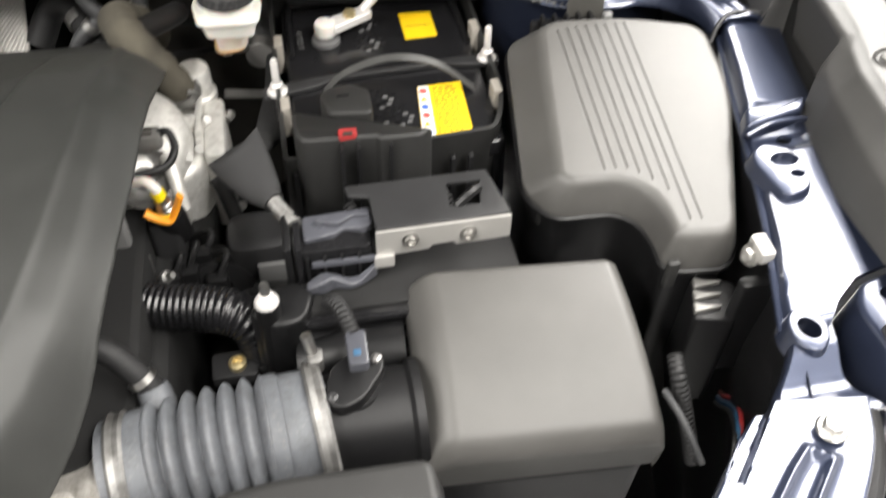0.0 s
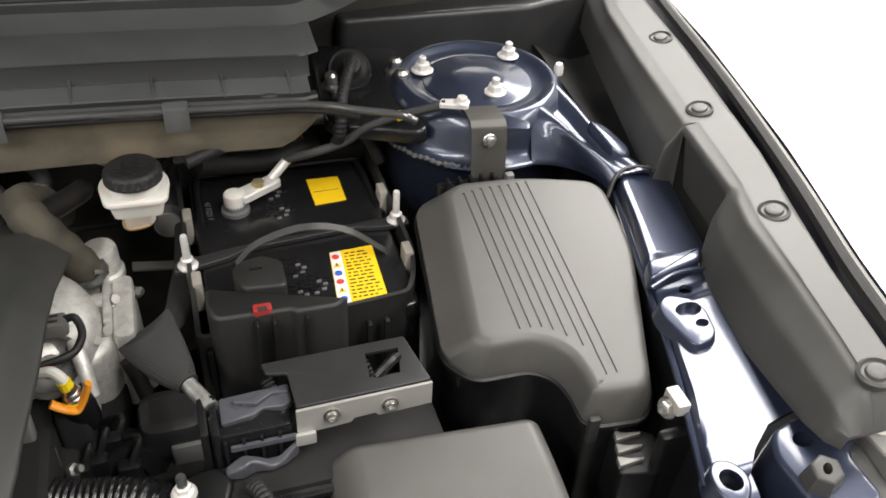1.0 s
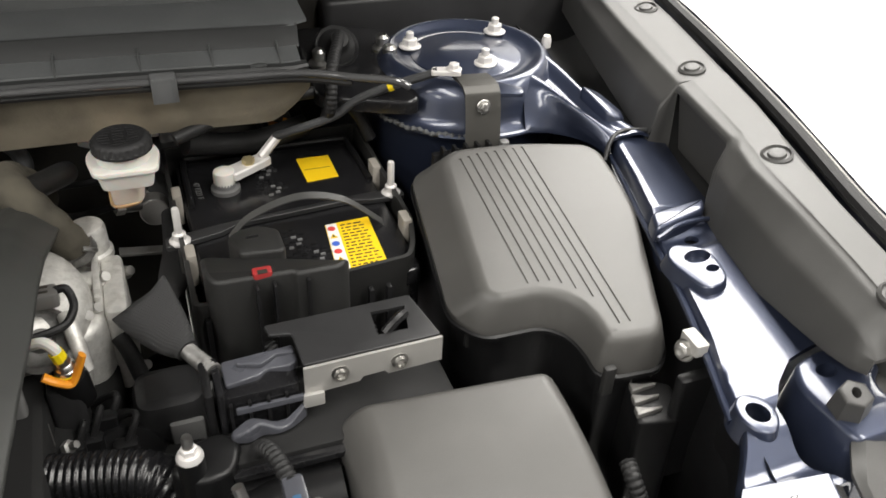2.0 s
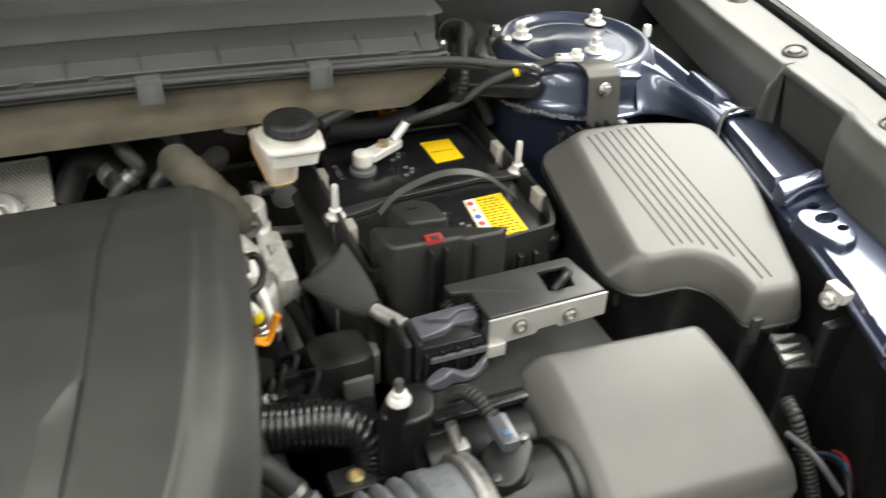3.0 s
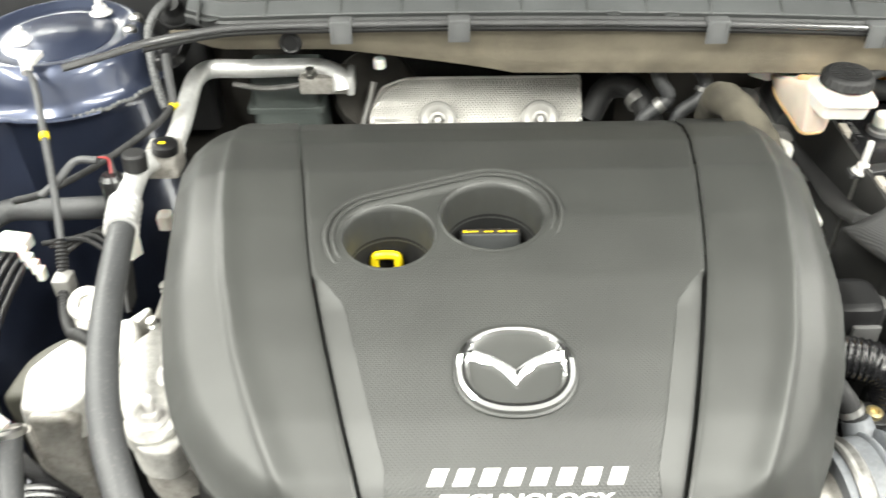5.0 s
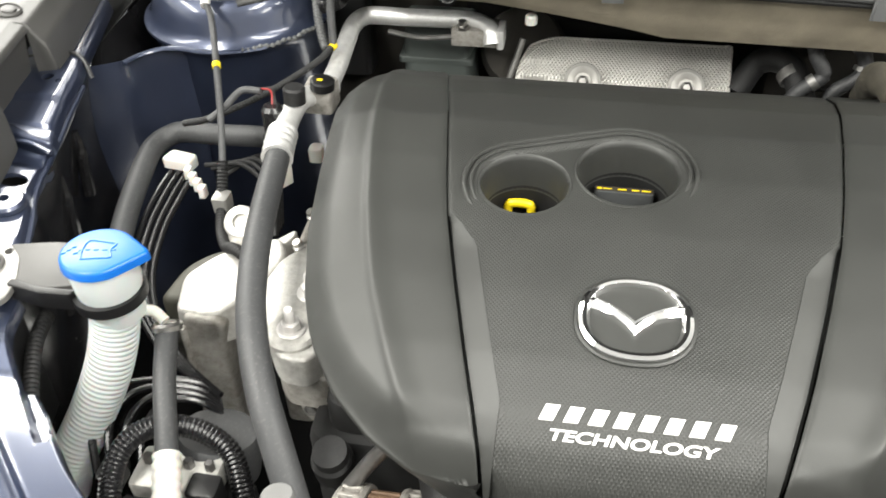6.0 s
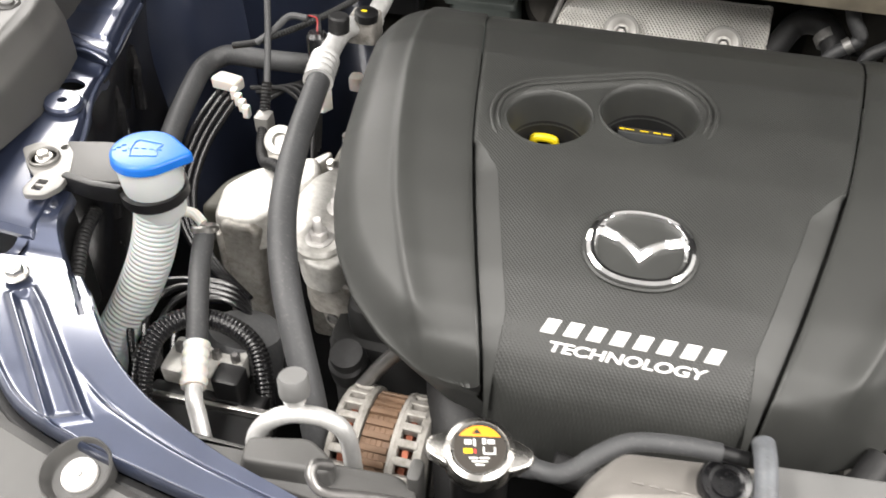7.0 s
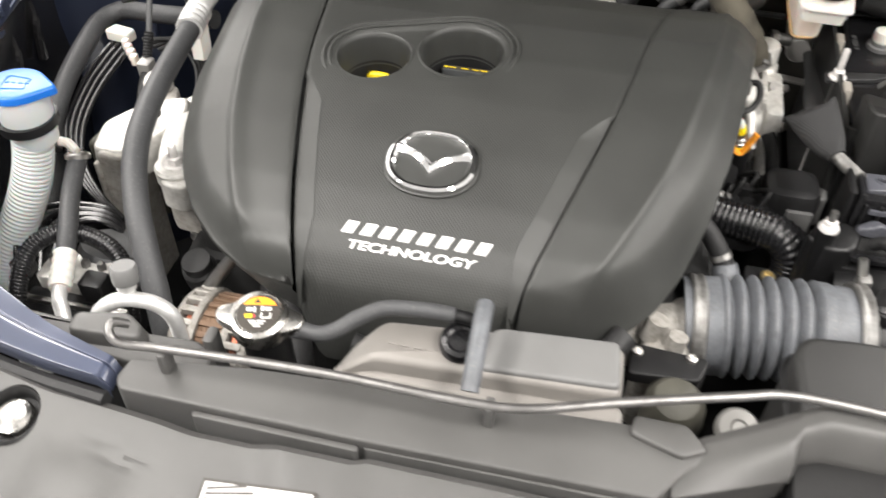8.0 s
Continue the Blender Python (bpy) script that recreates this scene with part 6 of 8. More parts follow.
    part("collar", revolve([(0.0072, 0), (0.0085, 0.003), (0.0072, 0.006), (0.0062, 0.0065), (0.0074, 0.009), (0.0060, 0.012), (0.0052, 0.0125), (0.0060, 0.015), (0.0046, 0.019), (0, 0.0195)], aim((-0.1068, 0.5265, 0.990), (-0.05, -0.2, 1)), 20), STEEL, s, "ringed metal collar")
    part("collar_band", revolve([(0.0082, 0.0), (0.0086, 0.0012), (0.0082, 0.0024)], aim((-0.1068, 0.526, 0.9915), (-0.05, -0.2, 1)), 20), YELLOWP, s)
    part("lead", tube([(-0.1085, 0.523, 1.008), (-0.1110, 0.524, 1.0165), (-0.1170, 0.528, 1.0200), (-0.1260, 0.533, 1.0160)], 0.0042, 5, 10), NYLON, s, "white and yellow sheathed lead")
    part("lead_band", tube([(-0.1082, 0.523, 1.006), (-0.1100, 0.5235, 1.0135)], 0.0054, 2, 10), YELLOWP, s)
    part("foot", block(-0.125, -0.100, 0.518, 0.545, 0.92, 0.978, 0.005, 0.004), BLACKPAINT, s)
    b = thing("coolant_hose", (-0.11, 0.72, 0.98), "olive brown foam wrapped coolant hose elbow", "hose")
    path = [(-0.124, 0.770, 0.990), (-0.130, 0.745, 1.020), (-0.137, 0.718, 1.044), (-0.138, 0.694, 1.056), (-0.130, 0.674, 1.055), (-0.117, 0.662, 1.042), (-0.105, 0.657, 1.026), (-0.096, 0.657, 1.010), (-0.092, 0.660, 0.998)]
    part("elbow", tube(path, lambda q: 0.0158 - 0.0020 * max(0, q - 0.7) / 0.3 + 0.0006 * math.sin(55 * q), 8, 24), FOAM, b)
    part("branch", tube([(-0.128, 0.685, 1.048), (-0.108, 0.715, 1.040), (-0.098, 0.745, 1.028), (-0.098, 0.775, 1.012)], 0.0105, 6, 16), RUBBER, b, "black hose branch")
    part("end_clip", tube([(-0.0950, 0.6575, 1.008), (-0.0925, 0.6590, 1.0005)], 0.0160, 2, 20), CLAMPSTEEL, b, "dull spring clip")
    part("clip_ear", tube([(-0.088, 0.6455, 1.013), (-0.082, 0.6475, 1.010), (-0.079, 0.6535, 1.004)], 0.0022, 4, 8), CLAMPSTEEL, b)
    # small dark fittings low between cover and gearbox
    rng = random.Random(3)
    for k in range(7):
        x, y = -0.15 + 0.012 * k, 0.5 + 0.012 * (k % 3)
        o = thing("wire_plug", (x, y, 0.88), "small black wire plug low beside the engine", "plug", "low wire plugs")
        part("shell", block(x - 0.009, x + 0.009, y - 0.006, y + 0.006, 0.88, 0.935 + 0.008 * (k % 2), 0.002, 0.002), BLACK, o)
        part("wire", tube([(x, y, 0.93), (x + 0.01, y + 0.012, 0.95), (x + rng.uniform(-0.02, 0.02), y + 0.035, 0.92)], 0.0028, 6, 8), RUBBER, o)
    c = thing("grey_plug", (-0.14, 0.515, 0.94), "grey plastic plug on a thin post", "plug")
    part("shell", block(-0.152, -0.136, 0.505, 0.517, 0.975, 1.0, 0.003, 0.002), GREYBOX, c)
    part("post", tube([(-0.144, 0.511, 0.90), (-0.144, 0.511, 0.978)], 0.005, 3, 10), GREYBOX, c)
    q = thing("steel_clip", (-0.12, 0.492, 0.93), "small zinc bolt and clip beside the hose", "clip")
    part("fin", slab([(-0.134, 0.506), (-0.126, 0.500), (-0.124, 0.503), (-0.132, 0.510)], 0.925, lambda x, y: 0.962 + 1.2 * (x + 0.129), 0.001, 0.001), CLAMPSTEEL, q, "thin bent metal fin")
    part("nut", revolve([(0.0055, 0), (0.0055, 0.005), (0.003, 0.006), (0.003, 0.012), (0, 0.012)], aim((-0.116, 0.49, 0.952), (0.8, -0.5, 0.7)), 6), CLAMPSTEEL, q)


under_things()


def brake_reservoir():
    ob = thing("brake_reservoir", (-0.042, 0.685, 0.98), "white brake fluid reservoir with a ribbed black cap", "reservoir")
    part("tank", slab([(-0.065, 0.645), (-0.022, 0.643), (-0.018, 0.672), (-0.026, 0.690), (-0.062, 0.692), (-0.070, 0.675)], 1.0615, 1.0785, 0.008, 0.003, -0.003), NYLON, ob)
    part("rim", slab([(-0.068, 0.642), (-0.019, 0.640), (-0.015, 0.673), (-0.024, 0.693), (-0.064, 0.695), (-0.073, 0.675)], 1.0765, 1.0805, 0.008, 0.0015), NYLON, ob)
    part("neck", revolve([(0.0205, 1.078), (0.0205, 1.090), (0, 1.090)], Matrix.Translation((-0.043, 0.665, 0)), 28), NYLON, ob)
    part("lower_tank", slab([(-0.060, 0.688), (-0.028, 0.688), (-0.026, 0.73), (-0.060, 0.735)], 1.042, 1.062, 0.008, 0.003, -0.004), FLUID, ob, "amber fluid seen through the tank")
    part("side_chamber", slab([(-0.063, 0.682), (-0.030, 0.686), (-0.026, 0.74), (-0.034, 0.79), (-0.060, 0.795), (-0.066, 0.76)], 1.022, lambda x, y: 1.074 - 0.40 * max(0, y - 0.69), 0.012, 0.006, -0.004), MILKTAN, ob, "yellowed translucent side chamber")
    part("chamber_fluid", slab([(-0.062, 0.684), (-0.034, 0.688), (-0.032, 0.735), (-0.042, 0.78), (-0.060, 0.785), (-0.064, 0.76)], 1.0195, 1.0225, 0.012, 0.001, -0.001), FLUID, ob, "amber fluid in the chamber")
    part("ear", slab([(-0.086, 0.79), (-0.066, 0.775), (-0.058, 0.792), (-0.074, 0.806)], 1.030, 1.039, 0.006, 0.002), NYLON, ob)
    part("ear", slab([(-0.032, 0.765), (-0.012, 0.762), (-0.009, 0.780), (-0.032, 0.783)], 1.043, 1.056, 0.004, 0.002), NYLON, ob)
    bm = BM()
    prof = [(0.0215, 1.0865), (0.0236, 1.0875), (0.0236, 1.0895), (0.0228, 1.0902), (0.0228, 1.0945), (0.0215, 1.0965), (0.0195, 1.098), (0.018, 1.0985), (0, 1.0980)]
    prof = [(r, z + 0.002) for r, z in prof]
    cog = lambda r, k: r + (0.0006 * (-1) ** (k // 2) if 0.0225 < r < 0.0235 else 0)
    loops = [ring(bm, [(-0.043 + cog(r, k) * math.cos(math.tau * k / 96), 0.665 + cog(r, k) * math.sin(math.tau * k / 96), z) for k in range(96)]) for r, z in [(max(p, 1e-4), q) for p, q in prof]]
    for a, b in zip(loops, loops[1:]):
        bridge(bm, a, b)
    part("cap", bm, RUBBER, ob, "ribbed black screw cap", 50)
    rng = random.Random(2)
    for k in range(21):
        y = 0.650 + 0.0044 * (k // 3)
        half = math.sqrt(max(0, 0.017 ** 2 - (y - 0.664) ** 2))
        x = -0.043 - half + 2 * half * (k % 3) / 3
        part("print_bar", block(x, x + half * rng.uniform(0.4, 0.6), y, y + 0.0022, 1.0998, 1.1010, 0, 0.0002), RUBBER, ob)
    mc = thing("master_cylinder", (-0.035, 0.7, 0.96), "dark brake master cylinder below its reservoir", "brake cylinder")
    part("barrel", revolve([(0, 0), (0.0135, 0), (0.0148, 0.0015), (0.0148, 0.02), (0.0165, 0.022), (0.0165, 0.12), (0, 0.12)], aim((-0.028, 0.794, 0.941), (0.1, 1, -0.1)), 30), PALESTEEL, mc)
    part("mount_drum", revolve([(0, 0), (0.019, 0.0), (0.021, 0.003), (0.021, 0.09), (0, 0.09)], aim((-0.010, 0.812, 0.955), (0.1, 1, -0.1)), 30), CLIPGREY, mc)
    part("union", tube([(-0.061, 0.797, 0.954), (-0.040, 0.802, 0.950)], 0.0075, 3, 14), CLAMPSTEEL, mc)
    part("union_nut", tube([(-0.064, 0.796, 0.9545), (-0.056, 0.798, 0.953)], 0.0095, 2, 6), ALLOY, mc)
    part("pipe", tube([(-0.064, 0.797, 0.954), (-0.10, 0.80, 0.948), (-0.18, 0.81, 0.945)], 0.0036, 6, 10), RUBBER, mc)
    part("pipe", tube([(-0.05, 0.825, 0.968), (-0.10, 0.83, 0.966), (-0.18, 0.835, 0.962)], 0.0036, 6, 10), RUBBER, mc)
    part("level_plug", block(-0.012, 0.012, 0.762, 0.784, 1.036, 1.054, 0.003, 0.002), CLIPGREY, mc, "grey level sensor plug")
    so = thing("orange_plug", (0.118, 0.885, 0.97), "small orange wire plug under the cowl", "plug")
    part("shell", block(0.108, 0.130, 0.880, 0.893, 0.970, 0.977, 0.002, 0.002), ORANGE, so)
    part("stub", tube([(0.119, 0.887, 0.977), (0.120, 0.888, 1.0)], 0.0055, 3, 10), CLIPGREY, so)
    part("bracket", block(0.10, 0.138, 0.885, 0.93, 0.955, 0.970, 0.003, 0.002), DARK, so)
    hoses = thing("vacuum_hose", (0.07, 0.76, 1.03), "black vacuum hose below the cowl wall", "hose")
    part("hose", tube([(0.0, 0.73, 1.055), (0.04, 0.742, 1.062), (0.10, 0.752, 1.07), (0.14, 0.755, 1.07), (0.17, 0.75, 1.05), (0.185, 0.745, 1.02)], 0.006, 8, 12), RUBBER, hoses)
    part("hose", tube([(0.01, 0.765, 1.03), (0.04, 0.775, 1.02), (0.08, 0.78, 1.015), (0.13, 0.79, 1.02)], 0.011, 8, 12), RUBBER, hoses)


brake_reservoir()


def rear_things():
    sh = thing("heat_shield", (-0.37, 0.83, 0.88), "embossed bright aluminium heat shield behind the engine", "heat shield")

    def f(u, v):
        x = -0.492 + 0.238 * u
        bulge = 0
        for bx in (-0.416, -0.302):
            bulge += 0.012 * math.exp(-((x - bx) / 0.017) ** 4 - ((v - 0.3) / 0.28) ** 4)
        z = 0.941 + 0.057 * v
        y = 0.80 + 0.055 * v - 0.010 * math.sin(math.pi * v) - bulge
        c = 0.052
        if u * 0.238 < c and v * 0.08 > 0.08 - c:
            a_, b_ = (c - u * 0.238) / c, (v * 0.08 - (0.08 - c)) / c
            pull = max(0, math.hypot(a_, b_) - 1) * c
            x += 0.6 * pull
            z -= 0.55 * pull
        ridge = 0.0022 * math.cos(v * 26) * math.exp(-((u * 0.238 - 0.02) / 0.02) ** 2)
        return Vector((x, y - ridge - 0.004 * (v > 0.93), z))
    part("shield", grid(110, 50, f, None, 0.0015), FOIL, sh)
    part("hem", tube([f(0.0, k / 6) for k in range(7)] + [f(k / 30, 1.0) for k in range(1, 30)] + [f(1.0, 1 - k / 6) for k in range(7)], 0.0018, 2, 6), FOIL, sh)
    for x in (-0.416, -0.302):
        part("boss", revolve([(0.021, -0.003), (0.020, 0.001), (0.0165, 0.0038), (0.0125, 0.003), (0.009, 0.0005), (0, 0.0005)], aim((x, 0.8005, 0.973), (0, -0.8, 0.5)), 28), PALESTEEL, sh, "smooth pressed boss")
        part("bolt", revolve([(0.007, 0), (0.007, 0.004), (0.004, 0.006), (0, 0.006)], aim((x, 0.799, 0.9735), (0, -0.8, 0.5)), 6), STEEL, sh)
    solo("bulkhead_felt", grid(30, 8, lambda u, v: Vector((-0.56 + 0.36 * u, 0.885 + 0.01 * math.sin(9 * u), 1.03 - 0.12 * v)), None, 0.004), RUBBER, "black sound felt on the bulkhead", "felt", kind="structure")
    for pts, r in (([(-0.245, 0.82, 0.96), (-0.225, 0.835, 0.99), (-0.20, 0.82, 1.0), (-0.185, 0.79, 0.985), (-0.18, 0.77, 0.96)], 0.014), ([(-0.192, 0.84, 1.045), (-0.187, 0.80, 1.046), (-0.180, 0.782, 1.030), (-0.170, 0.775, 1.012), (-0.190, 0.772, 0.995), (-0.20, 0.77, 0.98)], 0.0075), ([(-0.170, 0.84, 1.03), (-0.160, 0.80, 1.040), (-0.142, 0.788, 1.042), (-0.131, 0.782, 1.026), (-0.136, 0.776, 1.011), (-0.155, 0.772, 0.997), (-0.16, 0.77, 0.98)], 0.0075), ([(-0.09, 0.83, 1.03), (-0.115, 0.82, 1.04), (-0.14, 0.82, 1.04)], 0.008)):
        h = thing("heater_hose", pts[0], "black rubber heater hose behind the engine", "hose", "heater hoses")
        part("hose", tube(pts, r, 8, 16), RUBBER if r > 0.01 else GREYRUB, h)
        mid = Vector(pts[len(pts) // 2])
        nxt = Vector(pts[len(pts) // 2 + 1]) if len(pts) > 3 else Vector(pts[-1])
        part("band", tube([mid.lerp(nxt, 0.3), mid.lerp(nxt, 0.6)], r + 0.0015, 2, 16), CLAMPSTEEL, h, "dull steel band")
    for k, (y, z) in enumerate(((0.86, 1.045), (0.87, 1.035))):
        c = thing("loom", (-0.3, y, z), "thin black wiring loom along the bulkhead", "cable", "bulkhead looms")
        part("loom", tube([(-0.48, y, z - 0.012), (-0.40, y + 0.005, z + 0.004), (-0.30, y, z), (-0.20, y - 0.01, z + 0.006), (-0.10, y - 0.02, z - 0.002)], 0.0045, 8, 8), RUBBER, c)
    wb = thing("white_nipple", (-0.475, 0.78, 1.06), "small white plastic nipple under the cowl wall", "plug")
    part("nipple", revolve([(0.0065, 0), (0.0065, 0.008), (0.005, 0.010), (0, 0.010)], Matrix.Translation((-0.475, 0.775, 1.053)), 14), NYLON, wb)
    # air-conditioning pipe across the rear corner
    p = thing("aircon_pipe", (-0.6, 0.8, 1.0), "bent bare aluminium air-conditioning pipe", "pipe")
    part("pipe", tube([(-0.669, 0.65, 1.028), (-0.669, 0.70, 1.03), (-0.673, 0.755, 1.03), (-0.675, 0.79, 1.03), (-0.670, 0.811, 1.03), (-0.657, 0.819, 1.03), (-0.615, 0.818, 1.03), (-0.56, 0.820, 1.03), (-0.535, 0.818, 1.028), (-0.522, 0.808, 1.024), (-0.519, 0.80, 1.012)], 0.0100, 8, 18), PIPE, p)
    part("joint_block", block(-0.566, -0.508, 0.800, 0.835, 1.008, 1.027, 0.003, 0.003), ALLOY, p)
    part("joint_flange", block(-0.514, -0.506, 0.796, 0.826, 1.008, 1.030, 0.003, 0.002), PIPE, p)
    part("thin_pipe", tube([(-0.64, 0.815, 1.013), (-0.60, 0.806, 1.012), (-0.55, 0.806, 1.018)], 0.0032, 5, 8), RODSTEEL, p)
    part("bolt", revolve([(0.008, 0), (0.008, 0.003), (0.005, 0.004), (0.005, 0.009), (0, 0.009)], Matrix.Translation((-0.553, 0.806, 1.027)), 6), STEEL, p)
    ex = thing("expansion_block", (-0.60, 0.855, 0.9), "grey-green ribbed heater box corner on the bulkhead", "heater box")
    part("box", slab([(-0.628, 0.838), (-0.553, 0.838), (-0.548, 0.89), (-0.632, 0.89)], 0.9, 1.012, 0.008, 0.005, 0.004), GREENGREY, ex)
    part("flange", slab([(-0.636, 0.836), (-0.546, 0.836), (-0.546, 0.89), (-0.636, 0.89)], 0.962, 0.970, 0.006, 0.002), GREENGREY, ex)
    part("duct_lobe", revolve([(0.05, 0.0), (0.052, 0.03), (0.045, 0.05), (0, 0.056)], aim((-0.49, 0.90, 0.95), (0, -0.8, 0.6)), 32), FIREWALL, ex, "rounded dark heater duct")
    rod = thing("thin_stay", (-0.5, 0.82, 0.9), "thin grey steel stay behind the engine", "stay")
    part("stay", tube([(-0.515, 0.80, 0.90), (-0.50, 0.82, 0.96), (-0.488, 0.84, 1.0)], 0.004, 4, 8), GREYSTEEL, rod)


rear_things()

# ---- relay side, front corner ----


def corner_right():
    r = thing("relay_holder", (0.285, 0.37, 0.9), "black relay holder with small metal fins", "relay holder")
    part("body", slab([(0.267, 0.358), (0.298, 0.350), (0.312, 0.385), (0.283, 0.404)], 0.88, 0.983, 0.003, 0.003), BLACK, r)
    for k in range(4):
        x, y = 0.269 + 0.0042 * k, 0.362 + 0.0112 * k
        part("fin", slab([(x, y), (x + 0.021, y + 0.001), (x + 0.022, y + 0.003), (x + 0.010, y + 0.005), (x + 0.002, y + 0.0092)], 0.982, 0.9865, 0.0005, 0.0008), GREYSTEEL, r, "dull metal fin")
    part("steel_tab", block(0.3005, 0.311, 0.357, 0.377, 1.037, 1.0465, 0.001, 0.001), PALESTEEL, r)
    part("side_arm", block(0.292, 0.325, 0.352, 0.362, 0.92, 1.02, 0.003, 0.002), BLACK, r)
    hexbolt("relay_bolt", (0.2995, 0.367, 1.036), (-1, -0.35, 0.35), 0.0055, "zinc flange bolt beside the relay holder")
    w = thing("wire_bundle", (0.26, 0.28, 0.9), "red and blue wires beside the air cleaner", "wires")
    for mt, d in ((RED, 0.0), (BLUEWIRE, 0.0045), (RUBBER, 0.009)):
        part("wire", tube([(0.330 - d, 0.372 - d, 0.85), (0.323 - d, 0.358 - d, 0.867), (0.310 - d, 0.33 - d, 0.905), (0.294 - d, 0.300 - d, 0.930), (0.285 - d, 0.28 - d, 0.92)], 0.0019, 8, 8), mt, w)
    part("loom", corrugated([(0.238, 0.325, 0.99), (0.236, 0.31, 0.985), (0.242, 0.298, 0.96), (0.25, 0.28, 0.92)], 0.006, 0.004, 0.001, 10), RUBBER, w)
    part("wire", tube([(0.225, 0.305, 0.98), (0.229, 0.28, 0.98), (0.236, 0.255, 0.965)], 0.0024, 6, 8), GREYRUB, w)
    hb = thing("headlamp_bracket", (0.375, 0.3, 0.95), "navy painted headlamp bracket with a grey hexagon post", "bracket")
    pl = part("plate", slab([(0.340, 0.250), (0.337, 0.300), (0.346, 0.318), (0.372, 0.324), (0.395, 0.308), (0.397, 0.295), (0.383, 0.286), (0.384, 0.25)], 0.98, lambda x, y: 1.0555 + 0.11 * (x - 0.362), 0.008, 0.004, 0.008), PAINT, hb)
    cut(pl, revolve([(0.007, 0.9), (0.007, 1.2)], Matrix.Translation((0.3615, 0.305, 0)) @ Matrix.Diagonal((1, 0.85, 1, 1)), 20))
    stand = aim((0.352, 0.274, 1.053), (-0.12, -0.15, 1))
    post = part("post", slab([(0.0108 * math.cos(math.tau * k / 6), 0.0108 * math.sin(math.tau * k / 6)) for k in range(6)], 0, 0.019, 0, 0.0025, 0.0015, m=stand), RAILTOP, hb, "grey plastic hexagon post")
    cut(post, revolve([(0.0042, -0.01), (0.0042, 0.05)], stand @ Matrix.Diagonal((0.7, 1, 1, 1)), 14))
    g = thing("grey_lamp_clip", (0.418, 0.29, 1.0), "grey plastic lamp clip with a cross-head screw", "clip")
    part("clip", slab([(0.402, 0.262), (0.398, 0.306), (0.424, 0.312), (0.432, 0.266)], 1.02, 1.062, 0.004, 0.002), GREYSTEEL, g)
    s = part("screw", revolve([(0.0085, 1.061), (0.0085, 1.063), (0.006, 1.0655), (0, 1.066)], Matrix.Translation((0.413, 0.297, 0)), 22), STEEL, g)
    for a in (20, 110):
        part("slot", block(-0.004, 0.004, -0.0007, 0.0007, 1.0655, 1.0664, 0, 0.0001, m=pose(0.413, 0.297, 0, 0, 0, a)), INK, s)


corner_right()


def lamp_panel(flip):
    """The painted panel that sweeps from the fender rail to the front centre, one on each side."""
    f = mir if flip else (lambda p: p)
    ob = thing("lamp_panel", f((0.15, 0.15, 0.95)), "navy painted sweeping headlamp panel with a raised loop", "lamp panel", "lamp panels", "structure")
    inner = spline([(0.248, 0.249, 1.046), (0.229, 0.231, 1.049), (0.208, 0.209, 1.052), (0.178, 0.179, 1.055), (0.139, 0.151, 1.057), (0.103, 0.133, 1.059), (0.071, 0.119, 1.061), (0.042, 0.109, 1.064), (0.004, 0.097, 1.067)], 18)
    outer = spline([(0.314, 0.240, 1.048), (0.302, 0.212, 1.050), (0.280, 0.182, 1.052), (0.250, 0.150, 1.054), (0.212, 0.122, 1.055), (0.165, 0.106, 1.056), (0.112, 0.095, 1.058), (0.055, 0.084, 1.062), (0.003, 0.078, 1.065)], 18)
    n = len(inner)
    loop = [(0.275, 0.205), (0.259, 0.217), (0.243, 0.204), (0.20, 0.163), (0.157, 0.122), (0.182, 0.111)]
    slot = (Vector((0.254, 0.252)), Vector((0.2125, 0.2045)))

    def skin(u, v):
        i = min(n - 1, round(v * (n - 1)))
        p = inner[i].lerp(outer[i], u)
        d = polygon_distance(p.x, p.y, loop) + 0.003
        z = 0.0028 * math.exp(-(d / 0.0026) ** 2) - 0.0014 * min(1, max(0, -d / 0.006))
        q = Vector((p.x, p.y))
        t = max(0, min(1, (q - slot[0]).dot(slot[1] - slot[0]) / (slot[1] - slot[0]).length_squared))
        d = (q - slot[0].lerp(slot[1], t)).length
        z -= 0.016 * min(1, max(0, (0.0052 - d) / 0.002))
        z -= 0.010 * max(0, 1 - u / 0.03) ** 2 + 0.005 * max(0, (u - 0.96) / 0.04) ** 2
        fade = min(1, max(0, (v - 0.42) / 0.15))
        z += (0.0022 * (0.5 + 0.5 * math.tanh((u - 0.36) / 0.04)) - 0.0014 * math.exp(-((u - 0.34) / 0.025) ** 2)) * fade
        z += 0.0020 * math.exp(-((u - 0.93) / 0.025) ** 2) * min(1, max(0, (v - 0.3) / 0.1))
        z -= 0.010 * max(0, (v - 0.975) / 0.025) ** 2
        return Vector(f((p.x, p.y, p.z + z)))
    part("skin", grid(90, n, skin, None, 0.003), PAINT, ob, "", 50)
    part("outer_gap_seal", tube([f(tuple(outer[i] + Vector((0.002, -0.004, -0.013)))) for i in range(0, n, 8)], 0.006, 4, 8), RUBBER, ob, "black rubber gap seal")
    hexbolt("panel_bolt", f((0.277, 0.2215, 1.0525)), (0, 0, 1), 0.0062, "zinc flange bolt in the headlamp panel", "headlamp panel bolts")


for flip in (False, True):
    lamp_panel(flip)


